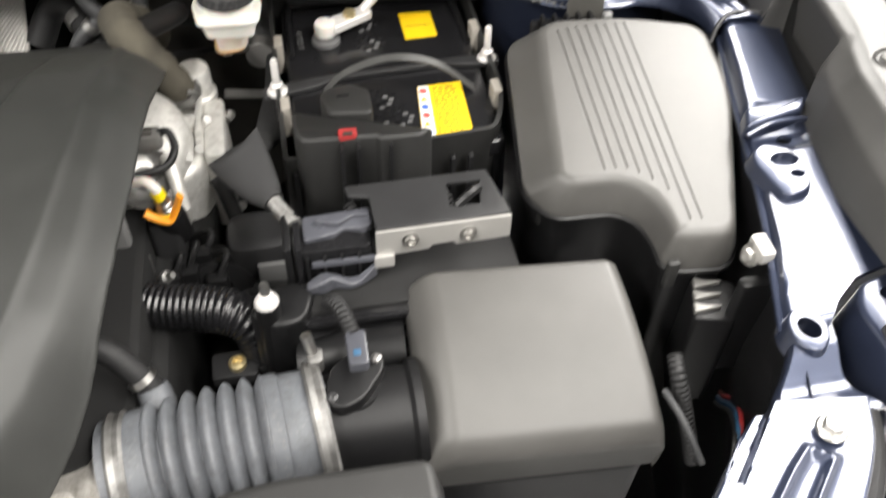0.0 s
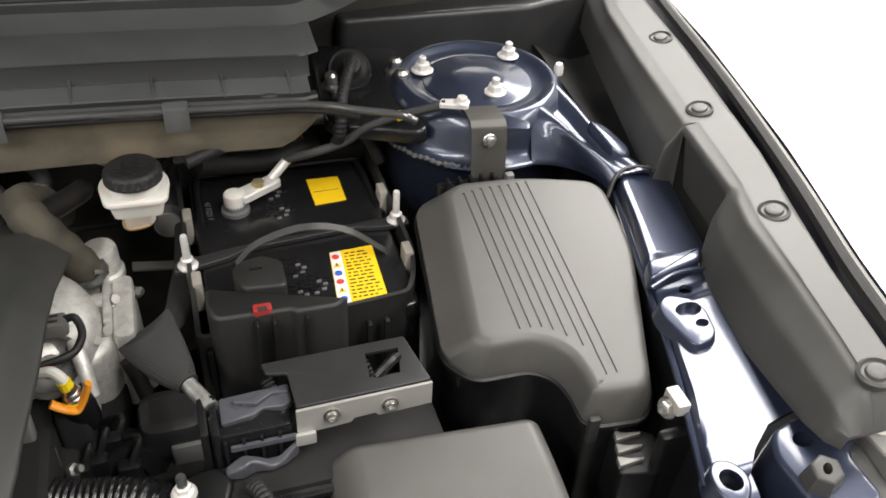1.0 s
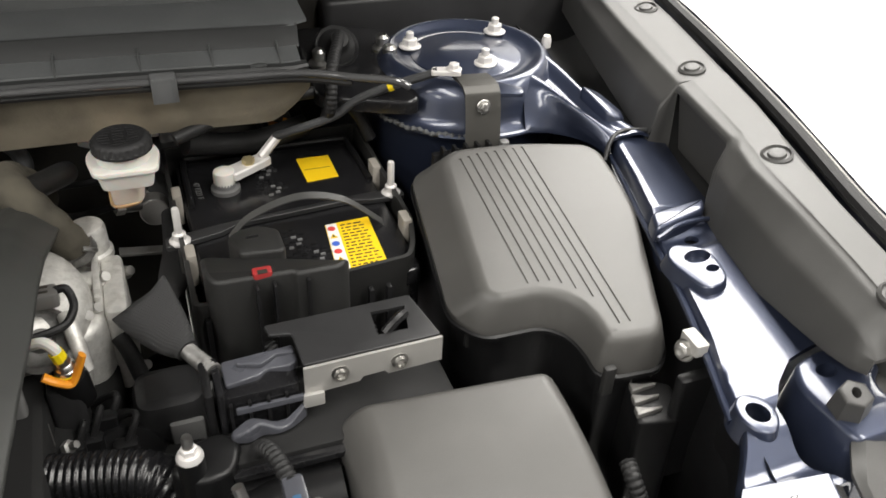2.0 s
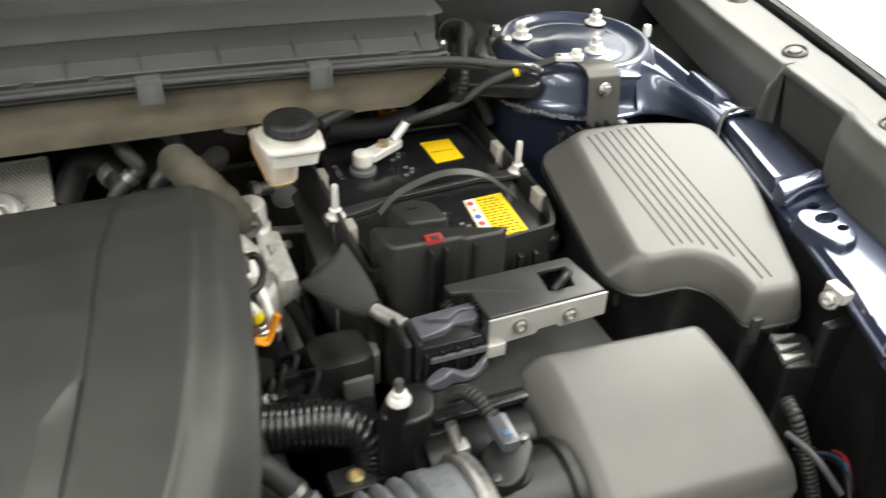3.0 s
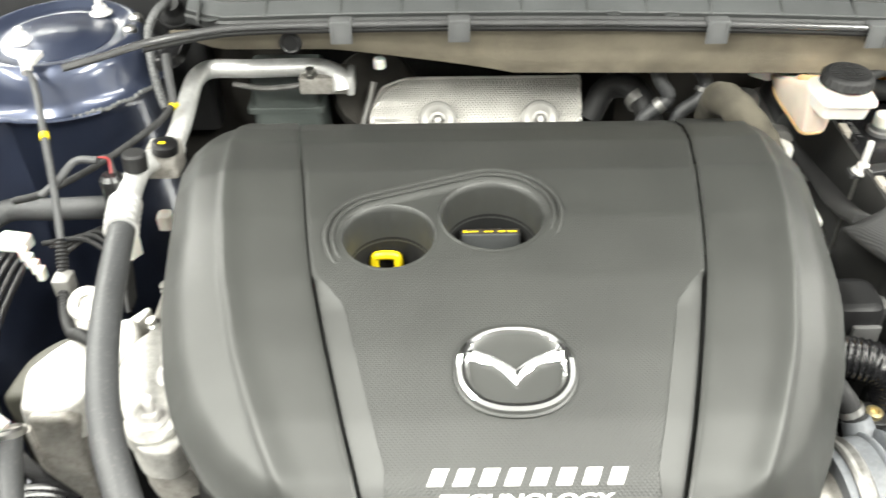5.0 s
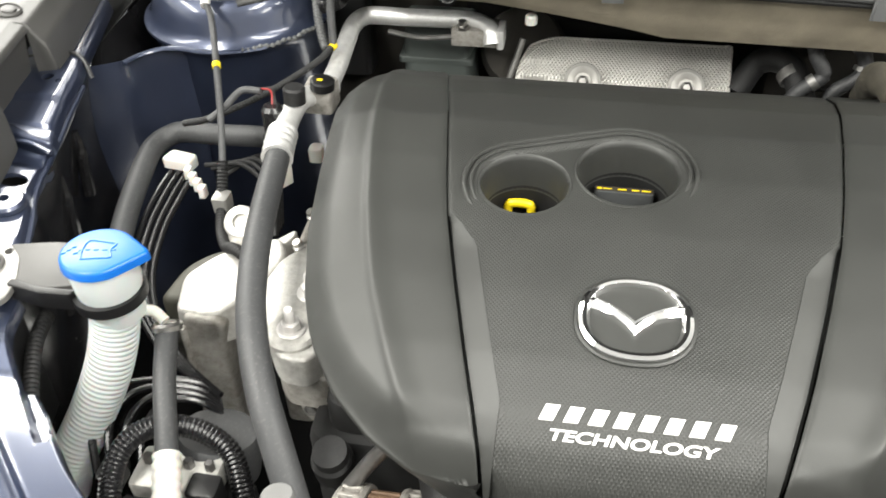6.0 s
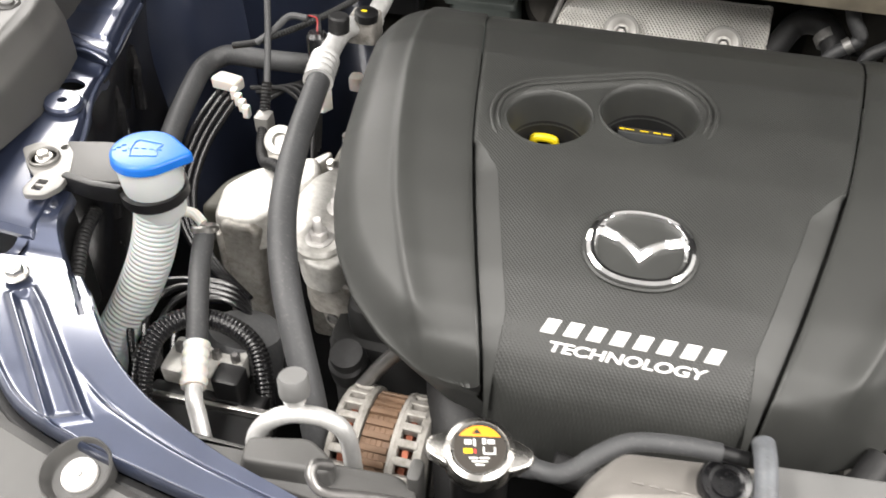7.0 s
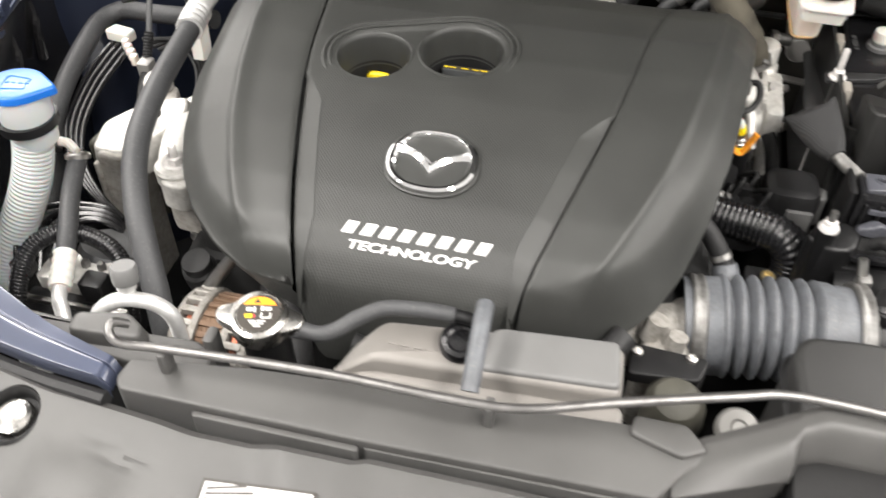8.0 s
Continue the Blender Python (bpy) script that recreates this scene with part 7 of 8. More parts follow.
# ---- front panel ----
BACKLINE = [(-1.2, 0.38), (-0.885, 0.30), (-0.834, 0.240), (-0.820, 0.204), (-0.798, 0.173), (-0.765, 0.147), (-0.724, 0.119), (-0.675, 0.105), (-0.64, 0.098), (-0.596, 0.088), (-0.553, 0.080), (-0.51, 0.0775), (-0.475, 0.0745), (-0.45, 0.0710), (-0.3425, 0.072), (-0.3415, 0.0755), (-0.255, 0.076)]


def back_y(x):
    q = x if x < -0.255 else MID - x
    return interp(BACKLINE, q)


def front_panel():
    ob = thing("front_panel", (-0.255, 0.0, 0.95), "dark grey plastic radiator cover panel across the front", "front panel", "", "structure")

    def skin(u, v):
        x = -1.05 + 1.59 * u
        yb = back_y(x)
        y = yb - 0.004 - (yb + 0.13) * v
        z = 1.056 - 0.22 * (yb - y) - 0.8 * (yb - y) ** 2
        z -= 0.006 * max(0, 1 - v / 0.03)
        d = abs(x + 0.255)
        z += 0.006 * min(1, max(0, (0.155 - 0.45 * (yb - y) - d) / 0.012))
        z += 0.007 * math.exp(-((x + 0.512) / 0.03) ** 4 - ((y - 0.0) / 0.034) ** 4)
        z -= 0.002 * (abs(math.hypot(x + 0.488, y - 0.052) - 0.016) < 0.0016) * (y < 0.052)
        return Vector((x, y, z))
    pan = part("panel", grid(170, 70, skin, None, 0.003), RAILTOP, ob, "", 50)

    def nose(u, v):
        x = -1.05 + 1.59 * u
        return Vector((x, -0.134 - 0.05 * math.sin(v * 1.4) + 0.15 * (abs(x + 0.255) / 0.8) ** 2, 0.975 - 0.5 * v))
    part("nose", grid(40, 16, nose, None, 0.003), BLACK, ob)
    strip = thing("grille_seal_panel", (-0.33, 0.1, 1.03), "grey plastic strip panel in front of the radiator", "panel strip")
    part("strip", slab([(-0.508, 0.0795), (-0.34, 0.0795), (-0.165, 0.083), (-0.150, 0.104), (-0.136, 0.118), (-0.143, 0.132), (-0.186, 0.131), (-0.302, 0.124), (-0.428, 0.116), (-0.485, 0.108), (-0.511, 0.104), (-0.514, 0.088)], 1.02, 1.06, 0.004, 0.002, 0.001), RAILTOP, strip)
    part("lower_lip", slab([(-0.455, 0.0740), (-0.3445, 0.0740), (-0.3445, 0.0785), (-0.455, 0.0785)], 1.03, 1.0555, 0.001, 0.001), RAILTOP, strip)
    part("lower_lip", slab([(-0.341, 0.0775), (-0.168, 0.080), (-0.168, 0.0825), (-0.341, 0.0788)], 1.03, 1.0545, 0.001, 0.0006), RAILTOP, strip)
    part("step", slab([(-0.184, 0.122), (-0.152, 0.112), (-0.137, 0.120), (-0.150, 0.136), (-0.182, 0.136)], 1.055, 1.064, 0.003, 0.002), RAILTOP, strip)
    left = thing("front_crossmember", (-0.54, 0.14, 0.95), "dark grey plastic front crossmember end", "crossmember")
    part("beam", slab([(-0.64, 0.136), (-0.56, 0.118), (-0.50, 0.112), (-0.47, 0.118), (-0.47, 0.136), (-0.486, 0.144), (-0.562, 0.14), (-0.62, 0.142)], 0.95, 1.038, 0.004, 0.003), RAILTOP, left)
    part("raised_step", slab([(-0.575, 0.123), (-0.521, 0.127), (-0.523, 0.138), (-0.540, 0.148), (-0.577, 0.140)], 1.034, 1.050, 0.003, 0.003, 0.003), RAILTOP, left)
    part("post", block(-0.478, -0.47, 0.135, 0.15, 1.0, 1.05, 0.002, 0.002), RAILTOP, left)
    for x, y, z, deep in ((-0.657, 0.089, 1.063, True), (-0.572, 0.052, 1.049, False)):
        g = thing("panel_fastener", (x, y, 1.03), "white disc fastener sunk in a round plastic recess" if deep else "steel disc fastener in a black rubber ring", "fastener", "panel fasteners")
        m = aim((x, y, z - 0.004), (0, -0.15, 1))
        cut(pan, revolve([(0.0195, 0.95), (0.0195, 1.15)], Matrix.Translation((x, y, 0)), 36))
        if deep:
            part("recess", revolve([(0, -0.0105), (0.0200, -0.0105), (0.0205, 0.0005), (0.0195, 0.0015), (0.0185, 0.0), (0.0172, -0.006), (0.016, -0.0075), (0, -0.0075)], m, 40), RAILTOP, g, "round grey recess")
            part("disc", revolve([(0.0105, -0.0076), (0.0105, -0.0055), (0.0098, -0.0048), (0, -0.0045)], m, 32), NUTWHITE, g)
            part("stud", revolve([(0.0020, -0.0046), (0.0018, -0.0032), (0, -0.003)], m, 12), RODSTEEL, g)
        else:
            part("rubber_ring", revolve([(0, -0.0105), (0.0200, -0.0105), (0.0210, 0.003), (0.0195, 0.0045), (0.0175, 0.002), (0.0168, -0.007), (0, -0.007)], m, 36), RUBBER, g)
            part("disc", revolve([(0.0132, -0.0072), (0.0132, -0.002), (0.0122, 0.0005), (0.0095, 0.0018), (0.0085, 0.0012), (0, 0.0012)], m, 32), CAPSTEEL, g)
    lab = thing("info_label", (-0.39, 0.03, 1.03), "white printed information label on the front panel", "label")
    def flat(bm, mt, nm, parent, lift, x0, x1, y0, y1):
        z = lambda x, y: 1.056 - 0.22 * (back_y(x) - y) - 0.8 * (back_y(x) - y) ** 2 + 0.006
        lo = ring(bm, [(x, y, z(x, y) + lift - 0.0006) for x, y in ((x0, y0), (x1, y0 + 0.006), (x1, y1 + 0.006), (x0, y1))])
        hi = ring(bm, [(x, y, z(x, y) + lift) for x, y in ((x0, y0), (x1, y0 + 0.006), (x1, y1 + 0.006), (x0, y1))])
        bridge(bm, lo, hi)
        bm.faces.new(hi)
        bm.faces.new(lo[::-1])
        return part(nm, bm, mt, parent)
    flat(BM(), INK, "border", lab, 0.0012, -0.428, -0.358, 0.006, 0.036)
    flat(BM(), WHITEINK, "sheet", lab, 0.0018, -0.426, -0.36, 0.008, 0.034)
    for k in range(7):
        flat(BM(), INK, "print_bar", lab, 0.0023, -0.424, -0.40 + 0.005 * (k % 3), 0.0295 - 0.003 * k, 0.031 - 0.003 * k)
    d = thing("intake_scoop", (-0.02, 0.16, 0.98), "grey plastic intake scoop with a dark mouth", "intake scoop")
    def scoop(u, v):
        x = -0.156 + 0.236 * u
        k = min(1, max(0, (x + 0.156) / 0.085))
        open_ = 0.011 * (x > -0.086)
        y = 0.088 + open_ + (0.039 - open_) * v + 0.036 * k
        z = 1.056 + 0.022 * k * math.sin(min(1, v / 0.5) * math.pi / 2) - 0.02 * max(0, v - 0.8)
        return Vector((x, y, z))
    part("shell", grid(50, 24, scoop, None, 0.003), RAILTOP, d)
    part("front_face", slab([(-0.154, 0.094), (-0.090, 0.117), (-0.089, 0.127), (-0.154, 0.104)], 0.99, 1.0545, 0.002, 0.001), RAILTOP, d)
    # Solid block; the shade inside the opening is its near-black colour.
    part("mouth", block(-0.086, 0.08, 0.070, 0.136, 1.03, 1.0535, 0.002, 0.001), DARK, d, "near-black block for the shade in the scoop's mouth")
    du = thing("front_duct", (-0.04, 0.21, 0.95), "dark grey plastic air duct in front of the intake hose", "air duct")
    part("shell", slab([(-0.074, 0.176), (0.055, 0.170), (0.055, 0.252), (-0.03, 0.254), (-0.068, 0.250), (-0.078, 0.235)], 0.93, lambda x, y: 1.040, 0.008, 0.006, 0.003, steps=4), DUCTDARK, du)
    part("seam", slab([(-0.075, 0.175), (0.056, 0.169), (0.056, 0.253), (-0.03, 0.255), (-0.069, 0.251), (-0.079, 0.236)], 1.016, 1.019, 0.012, 0.0005, 0.003), BLACK, du)
    rod = thing("bonnet_prop_rod", (-0.27, 0.11, 1.06), "thin grey steel bonnet prop rod lying in its clips", "prop rod")
    part("rod", tube([(-0.512, 0.114, 1.083), (-0.518, 0.108, 1.09), (-0.517, 0.101, 1.088), (-0.508, 0.098, 1.083), (-0.477, 0.103, 1.08), (-0.381, 0.110, 1.078), (-0.293, 0.110, 1.078), (-0.248, 0.114, 1.078), (-0.192, 0.131, 1.08), (-0.126, 0.150, 1.082), (-0.093, 0.158, 1.083), (-0.039, 0.157, 1.083), (0.03, 0.15, 1.083)], 0.0031, 8, 12), RODSTEEL, rod)
    for x, y in ((-0.483, 0.102), (-0.27, 0.112)):
        part("rod_clip", block(x - 0.003, x + 0.003, y - 0.005, y + 0.006, 1.058, 1.078, 0.001, 0.001), RAILTOP, rod)


front_panel()


def cooling():
    cap = thing("coolant_filler", (-0.439, 0.152, 1.0), "pressed steel coolant filler with a round warning label", "coolant filler")
    m = aim((-0.439, 0.153, 1.066), (0.03, -0.12, 1))
    part("dome", revolve([(0.0185, -0.012), (0.0205, -0.010), (0.0205, 0.0), (0.0195, 0.003), (0.0165, 0.0045), (0.0155, 0.0035), (0, 0.0038)], m, 36), CAPSTEEL, cap)
    for s in (1, -1):
        part("ear", slab([(0.014 * s, -0.0125), (0.0295 * s, -0.0055), (0.0315 * s, 0.0), (0.0295 * s, 0.0055), (0.014 * s, 0.0125)][::s], -0.006, 0.001, 0.003, 0.002, m=m @ pose(0, 0, 0, 0, 0, -8)), CAPSTEEL, cap)
    lab = part("label_disc", revolve([(0.0148, 0.0034), (0.0148, 0.0043), (0, 0.0043)], m, 36), INK, cap, "black round label")
    seg = [(0.0135 * math.cos(radians(a)), 0.0135 * math.sin(radians(a))) for a in range(28, 153, 8)]
    part("orange_field", slab(seg, 0.0043, 0.0048, 0, 0.0002, m=m), ORANGE, lab, "orange warning field")
    part("triangle", slab([(-0.004, 0.0082), (0.001, 0.0082), (-0.0015, 0.0118)], 0.0048, 0.0051, 0, 0.0001, m=m), INK, lab)
    marks = [(-0.0085, -0.0045, 0.002, 0.0048, WHITEINK), (-0.0035, -0.0022, 0.001, 0.0052, WHITEINK), (-0.009, -0.004, -0.0035, -0.0005, YELLOW), (-0.0032, -0.002, -0.0035, -0.001, REDINK), (0.0015, 0.0035, 0.002, 0.0055, WHITEINK), (0.0045, 0.0085, 0.0022, 0.0048, WHITEINK), (0.0018, 0.0028, -0.0042, 0.0005, WHITEINK), (0.0018, 0.009, -0.0042, -0.0032, WHITEINK), (0.008, 0.009, -0.0042, 0.0002, WHITEINK), (-0.006, -0.001, -0.0068, -0.0058, WHITEINK), (0.0, 0.0055, -0.0068, -0.0058, WHITEINK), (-0.0045, 0.0045, -0.0087, -0.0078, WHITEINK), (-0.0025, 0.0025, -0.0108, -0.0098, WHITEINK)]
    for x0, x1, y0, y1, mt in marks:
        part("print_bar", slab([(x0, y0), (x1, y0), (x1, y1), (x0, y1)], 0.0043, 0.0047, 0, 0.0001, m=m), mt, lab)
    part("filler_neck", revolve([(0.017, 0.95), (0.017, 1.055), (0, 1.056)], Matrix.Translation((-0.439, 0.156, 0)), 26), BLACK, cap)
    part("outlet", tube([(-0.425, 0.155, 1.056), (-0.407, 0.155, 1.058)], 0.0065, 3, 14), GREYRUB, cap)

    h = thing("overflow_hose", (-0.35, 0.165, 1.04), "grey rubber overflow hose over the coolant tank", "hose")
    part("hose", tube([(-0.412, 0.155, 1.059), (-0.396, 0.153, 1.06), (-0.385, 0.158, 1.062), (-0.374, 0.167, 1.066), (-0.357, 0.177, 1.070), (-0.332, 0.181, 1.071), (-0.308, 0.182, 1.071)], 0.0056, 8, 16), GREYRUB, h)
    part("hose_end", tube([(-0.308, 0.182, 1.071), (-0.294, 0.1815, 1.070)], 0.0046, 3, 12), BLACK, h)
    part("sleeve", tube([(-0.2885, 0.186, 1.082), (-0.2875, 0.172, 1.083), (-0.2865, 0.150, 1.077), (-0.286, 0.128, 1.064)], 0.0062, 6, 14), DUCT, h, "mottled dusty grey sleeve")

    t = thing("coolant_tank", (-0.29, 0.165, 0.9), "beige and grey plastic coolant tank behind the front panel", "coolant tank")
    part("body", slab([(-0.392, 0.140), (-0.36, 0.152), (-0.19, 0.160), (-0.192, 0.2), (-0.201, 0.204), (-0.36, 0.187), (-0.378, 0.17)], 0.92, lambda x, y: 1.047 - 0.12 * max(0, -0.36 - x) / 0.02 * 0.1, 0.006, 0.005, 0.004), BEIGE, t)
    part("front_step", slab([(-0.395, 0.134), (-0.36, 0.145), (-0.187, 0.146), (-0.187, 0.163), (-0.36, 0.158)], 0.92, 1.032, 0.004, 0.004, 0.003), BEIGE, t)
    part("lower_step", slab([(-0.36, 0.136), (-0.187, 0.138), (-0.187, 0.15), (-0.36, 0.15)], 0.92, 1.018, 0.004, 0.004, 0.003), BEIGE, t)
    part("grey_top", slab([(-0.29, 0.158), (-0.192, 0.164), (-0.196, 0.203), (-0.28, 0.196), (-0.292, 0.18)], 1.04, 1.0505, 0.005, 0.003), GREYBOX, t, "grey top plate")
    part("lid", revolve([(0.0155, 0), (0.0155, 0.006), (0.0135, 0.009), (0.010, 0.0095), (0.008, 0.008), (0, 0.008)], aim((-0.302, 0.176, 1.048), (0, -0.25, 1)), 32), GLOSSBLACK, t, "round black tank lid")
    for k in range(5):
        part("moulded_bar", block(-0.352 + 0.009 * k, -0.346 + 0.009 * k, 0.166, 0.1675, 1.0465, 1.0477, 0, 0.0002), BEIGE, t)

    a = thing("aircon_service_loop", (-0.56, 0.18, 0.95), "bent aluminium air-conditioning pipe with a grey service cap", "pipe")
    part("pipe", tube([(-0.594, 0.165, 0.97), (-0.591, 0.165, 1.0), (-0.588, 0.170, 1.01), (-0.579, 0.175, 1.018), (-0.565, 0.180, 1.021), (-0.546, 0.184, 1.016), (-0.534, 0.184, 1.002), (-0.53, 0.18, 0.97)], 0.0062, 8, 14), PIPE, a)
    part("valve", revolve([(0.006, 0), (0.006, 0.006), (0.0075, 0.008), (0.0075, 0.013), (0.006, 0.015), (0, 0.015)], aim((-0.567, 0.183, 1.02), (-0.05, 0.25, 1)), 18), PIPE, a)
    part("cap", revolve([(0.0098, 0), (0.0102, 0.002), (0.0102, 0.013), (0.009, 0.015), (0, 0.015)], aim((-0.5675, 0.1865, 1.033), (-0.05, 0.25, 1)), 26), GREYBOX, a, "ribbed grey plastic cap")

    alt = thing("alternator", (-0.535, 0.23, 0.85), "alternator with slotted silver end frames and brown stator", "alternator")
    base = Matrix.Translation((-0.526, 0.228, 0.912)) @ pose(0, 0, 0, 0, 90, 0) @ Matrix.Diagonal((1, 1, 0.74, 1))
    part("stator", revolve([(0.048, -0.015), (0.0485, -0.010), (0.048, -0.0095), (0.0485, -0.0045), (0.048, -0.004), (0.0485, 0.001), (0.048, 0.0015), (0.0485, 0.0065), (0.048, 0.007), (0.0485, 0.015)], base, 48), LAMIN, alt, "brown laminated stator")
    for k in range(13):
        part("stator_ridge", block(-0.0107, 0.0107, -0.0026, 0.0026, 0.046, 0.0502 + 0.0006 * (k % 2), 0, 0.0012, m=Matrix.Translation((-0.526, 0.228, 0.912)) @ pose(0, 0, 0, 95 - 11.5 * k, 0, 0)), LAMIN, alt)
    for s in (-1, 1):
        z0 = 0.016 * s
        part("frame_rim", revolve([(0.040, z0), (0.052, z0), (0.053, z0 + 0.004 * s), (0.052, z0 + 0.008 * s), (0.040, z0 + 0.008 * s)], base, 48), ALLOY, alt, "cast aluminium end frame")
        part("winding", revolve([(0.041, z0 + 0.007 * s), (0.046, z0 + 0.012 * s), (0.046, z0 + 0.018 * s), (0.036, z0 + 0.022 * s)], base, 36), COPPER, alt, "copper windings")
        for k in range(20):
            part("frame_bar", block(-0.0032, 0.0032, 0.044, 0.0525, 0.0, 0.015, 0.0005, 0.0006, m=Matrix.Translation((-0.526 + 0.74 * z0 + (0.0045 if s > 0 else -0.0045), 0.228, 0.912)) @ pose(0, 0, 0, 165 - 14.5 * k, 0, 0) @ pose(0, 0, 0, 0, 90 * s, 0)), ALLOY, alt)
        part("end_ring", revolve([(0.030, z0 + 0.024 * s), (0.0515, z0 + 0.024 * s), (0.049, z0 + 0.031 * s), (0.035, z0 + 0.036 * s)], base, 48), ALLOY, alt)
    part("mount_lug", tube([(-0.555, 0.262, 0.945), (-0.54, 0.272, 0.965), (-0.525, 0.276, 0.985)], 0.006, 5, 12), RODSTEEL, alt)
    b = thing("lower_hose", (-0.47, 0.24, 0.9), "thick black radiator hose below the engine cover", "hose")
    part("hose", tube([(-0.49, 0.30, 0.955), (-0.478, 0.262, 0.957), (-0.465, 0.225, 0.94), (-0.452, 0.19, 0.90)], 0.022, 8, 20), RUBBER, b)
    c = thing("idler_cap", (-0.575, 0.292, 0.9), "black rubber idler boot by the alternator", "boot")
    part("boot", revolve([(0.016, 0), (0.016, 0.018), (0.013, 0.02), (0.013, 0.03), (0, 0.031)], aim((-0.572, 0.288, 0.93), (0, -0.2, 1)), 22), RUBBER, c)
    for pts in ([(-0.40, 0.215, 0.97), (-0.36, 0.212, 0.965), (-0.31, 0.215, 0.97)], [(-0.25, 0.225, 0.97), (-0.21, 0.235, 0.98), (-0.19, 0.26, 0.99)]):
        l = thing("front_loom", pts[0], "black wiring loom in front of the engine", "cable", "front looms")
        part("loom", tube(pts, 0.011, 8, 12), RUBBER, l)


cooling()


# ---- washer side ----


def washer():
    br = thing("washer_bracket", (-0.81, 0.335, 1.03), "black plastic washer neck bracket with pale steel foot", "bracket")
    part("arm", slab([(-0.836, 0.366), (-0.800, 0.374), (-0.768, 0.372), (-0.757, 0.352), (-0.764, 0.330), (-0.786, 0.324), (-0.812, 0.328), (-0.822, 0.340)], 1.0505, 1.0555, 0.004, 0.0015), RAILTOP, br)
    part("arm_lip", slab([(-0.814, 0.322), (-0.786, 0.317), (-0.762, 0.318), (-0.760, 0.324), (-0.786, 0.3235), (-0.813, 0.3285)], 1.042, 1.0575, 0.001, 0.001), BLACK, br)
    ft = part("foot", slab([(-0.866, 0.348), (-0.858, 0.358), (-0.836, 0.366), (-0.820, 0.352), (-0.810, 0.330), (-0.808, 0.312), (-0.815, 0.299), (-0.831, 0.296), (-0.836, 0.304), (-0.835, 0.318), (-0.846, 0.326)], 1.051, 1.0560, 0.004, 0.001), GREYSTEEL, br, "pale steel foot with a slot")
    cuts = block(-0.829, -0.820, 0.303, 0.316, 1.0, 1.1, 0.001, 0.001)
    revolve([(0.0035, 1.0), (0.0035, 1.1)], Matrix.Translation((-0.832, 0.357, 0)), 14, cuts)
    cut(ft, cuts)
    part("slot_bar", block(-0.830, -0.819, 0.3085, 0.311, 1.052, 1.0555, 0, 0.0005), GREYSTEEL, br)
    part("bolt_cup", revolve([(0.0125, 1.0555), (0.0125, 1.0585), (0.0115, 1.0595), (0.0105, 1.0585), (0.0100, 1.056), (0, 1.056)], Matrix.Translation((-0.840, 0.340, 0)), 28), GREYSTEEL, br)
    hexbolt("bracket_bolt", (-0.840, 0.340, 1.0565), (0, 0, 1), 0.005, "flat zinc bolt in the washer bracket foot")
    n = thing("washer_filler", (-0.76, 0.32, 0.85), "milky plastic washer filler neck with a blue cap", "washer filler")
    part("neck_top", revolve([(0.0195, 1.025), (0.0225, 1.045), (0.024, 1.06), (0.024, 1.074), (0.023, 1.078), (0, 1.078)], Matrix.Translation((-0.741, 0.336, 0)), 32), CLEAR, n)
    part("clamp", revolve([(0.022, 1.042), (0.0265, 1.043), (0.0265, 1.052), (0.022, 1.053)], Matrix.Translation((-0.742, 0.336, 0)), 32), BLACK, n, "black clamp ring")
    part("neck_hose", corrugated([(-0.742, 0.336, 1.045), (-0.746, 0.331, 1.015), (-0.756, 0.321, 0.98), (-0.774, 0.306, 0.94), (-0.798, 0.288, 0.895), (-0.81, 0.28, 0.86)], 0.0185, 0.0046, 0.0008, 28), CLEAR, n)
    cap = [(0.0262 * math.cos(a), 0.0262 * math.sin(a)) for a in [math.tau * k / 48 for k in range(6, 43)]] + [(0.0325, -0.0050), (0.0352, -0.0022), (0.036, 0.0), (0.0352, 0.0022), (0.0325, 0.0050)]
    lid = part("cap", slab(cap, 0.001, 0.0085, 0.0, 0.0026, 0.0004, m=pose(-0.741, 0.336, 1.078, -3, 2, 10)), BLUE, n, "bright blue snap cap")
    m = pose(-0.741, 0.336, 1.0866, -3, 2, 10)
    part("screen_mark", tube([m @ Vector(p) for p in ((-0.008, -0.010, 0), (-0.010, 0.0, 0), (-0.008, 0.011, 0), (0.004, 0.0095, 0), (0.012, 0.0075, 0), (0.0095, 0, 0), (0.012, -0.0075, 0), (0.004, -0.0085, 0), (-0.008, -0.010, 0))], 0.0008, 3, 6), BLUE, lid)
    for k in range(5):
        part("spray_mark", tube([m @ Vector((-0.0235 + 0.0028 * k, -0.004 + 0.0035 * (k % 3), 0)), m @ Vector((-0.0205 + 0.0028 * k, -0.003 + 0.0035 * (k % 3), 0))], 0.0008, 2, 6), BLUE, lid)
    for k in range(4):
        part("dash_mark", tube([m @ Vector((-0.008 + 0.006 * k, 0.0005, 0)), m @ Vector((-0.0045 + 0.006 * k, 0.0005, 0))], 0.0007, 2, 6), BLUE, lid)
    part("breather_pipe", tube([(-0.733, 0.352, 1.012), (-0.725, 0.353, 1.01), (-0.716, 0.349, 1.005)], 0.0045, 4, 10), NYLON, n)
    lo = thing("rail_loom", (-0.8, 0.3, 0.9), "brown taped wiring loom beside the washer neck", "cable")
    part("loom", corrugated([(-0.815, 0.345, 1.0), (-0.808, 0.315, 1.0), (-0.79, 0.27, 0.99), (-0.765, 0.23, 0.975), (-0.74, 0.205, 0.955)], 0.0065, 0.004, 0.0008, 12), RUBBER, lo)


washer()


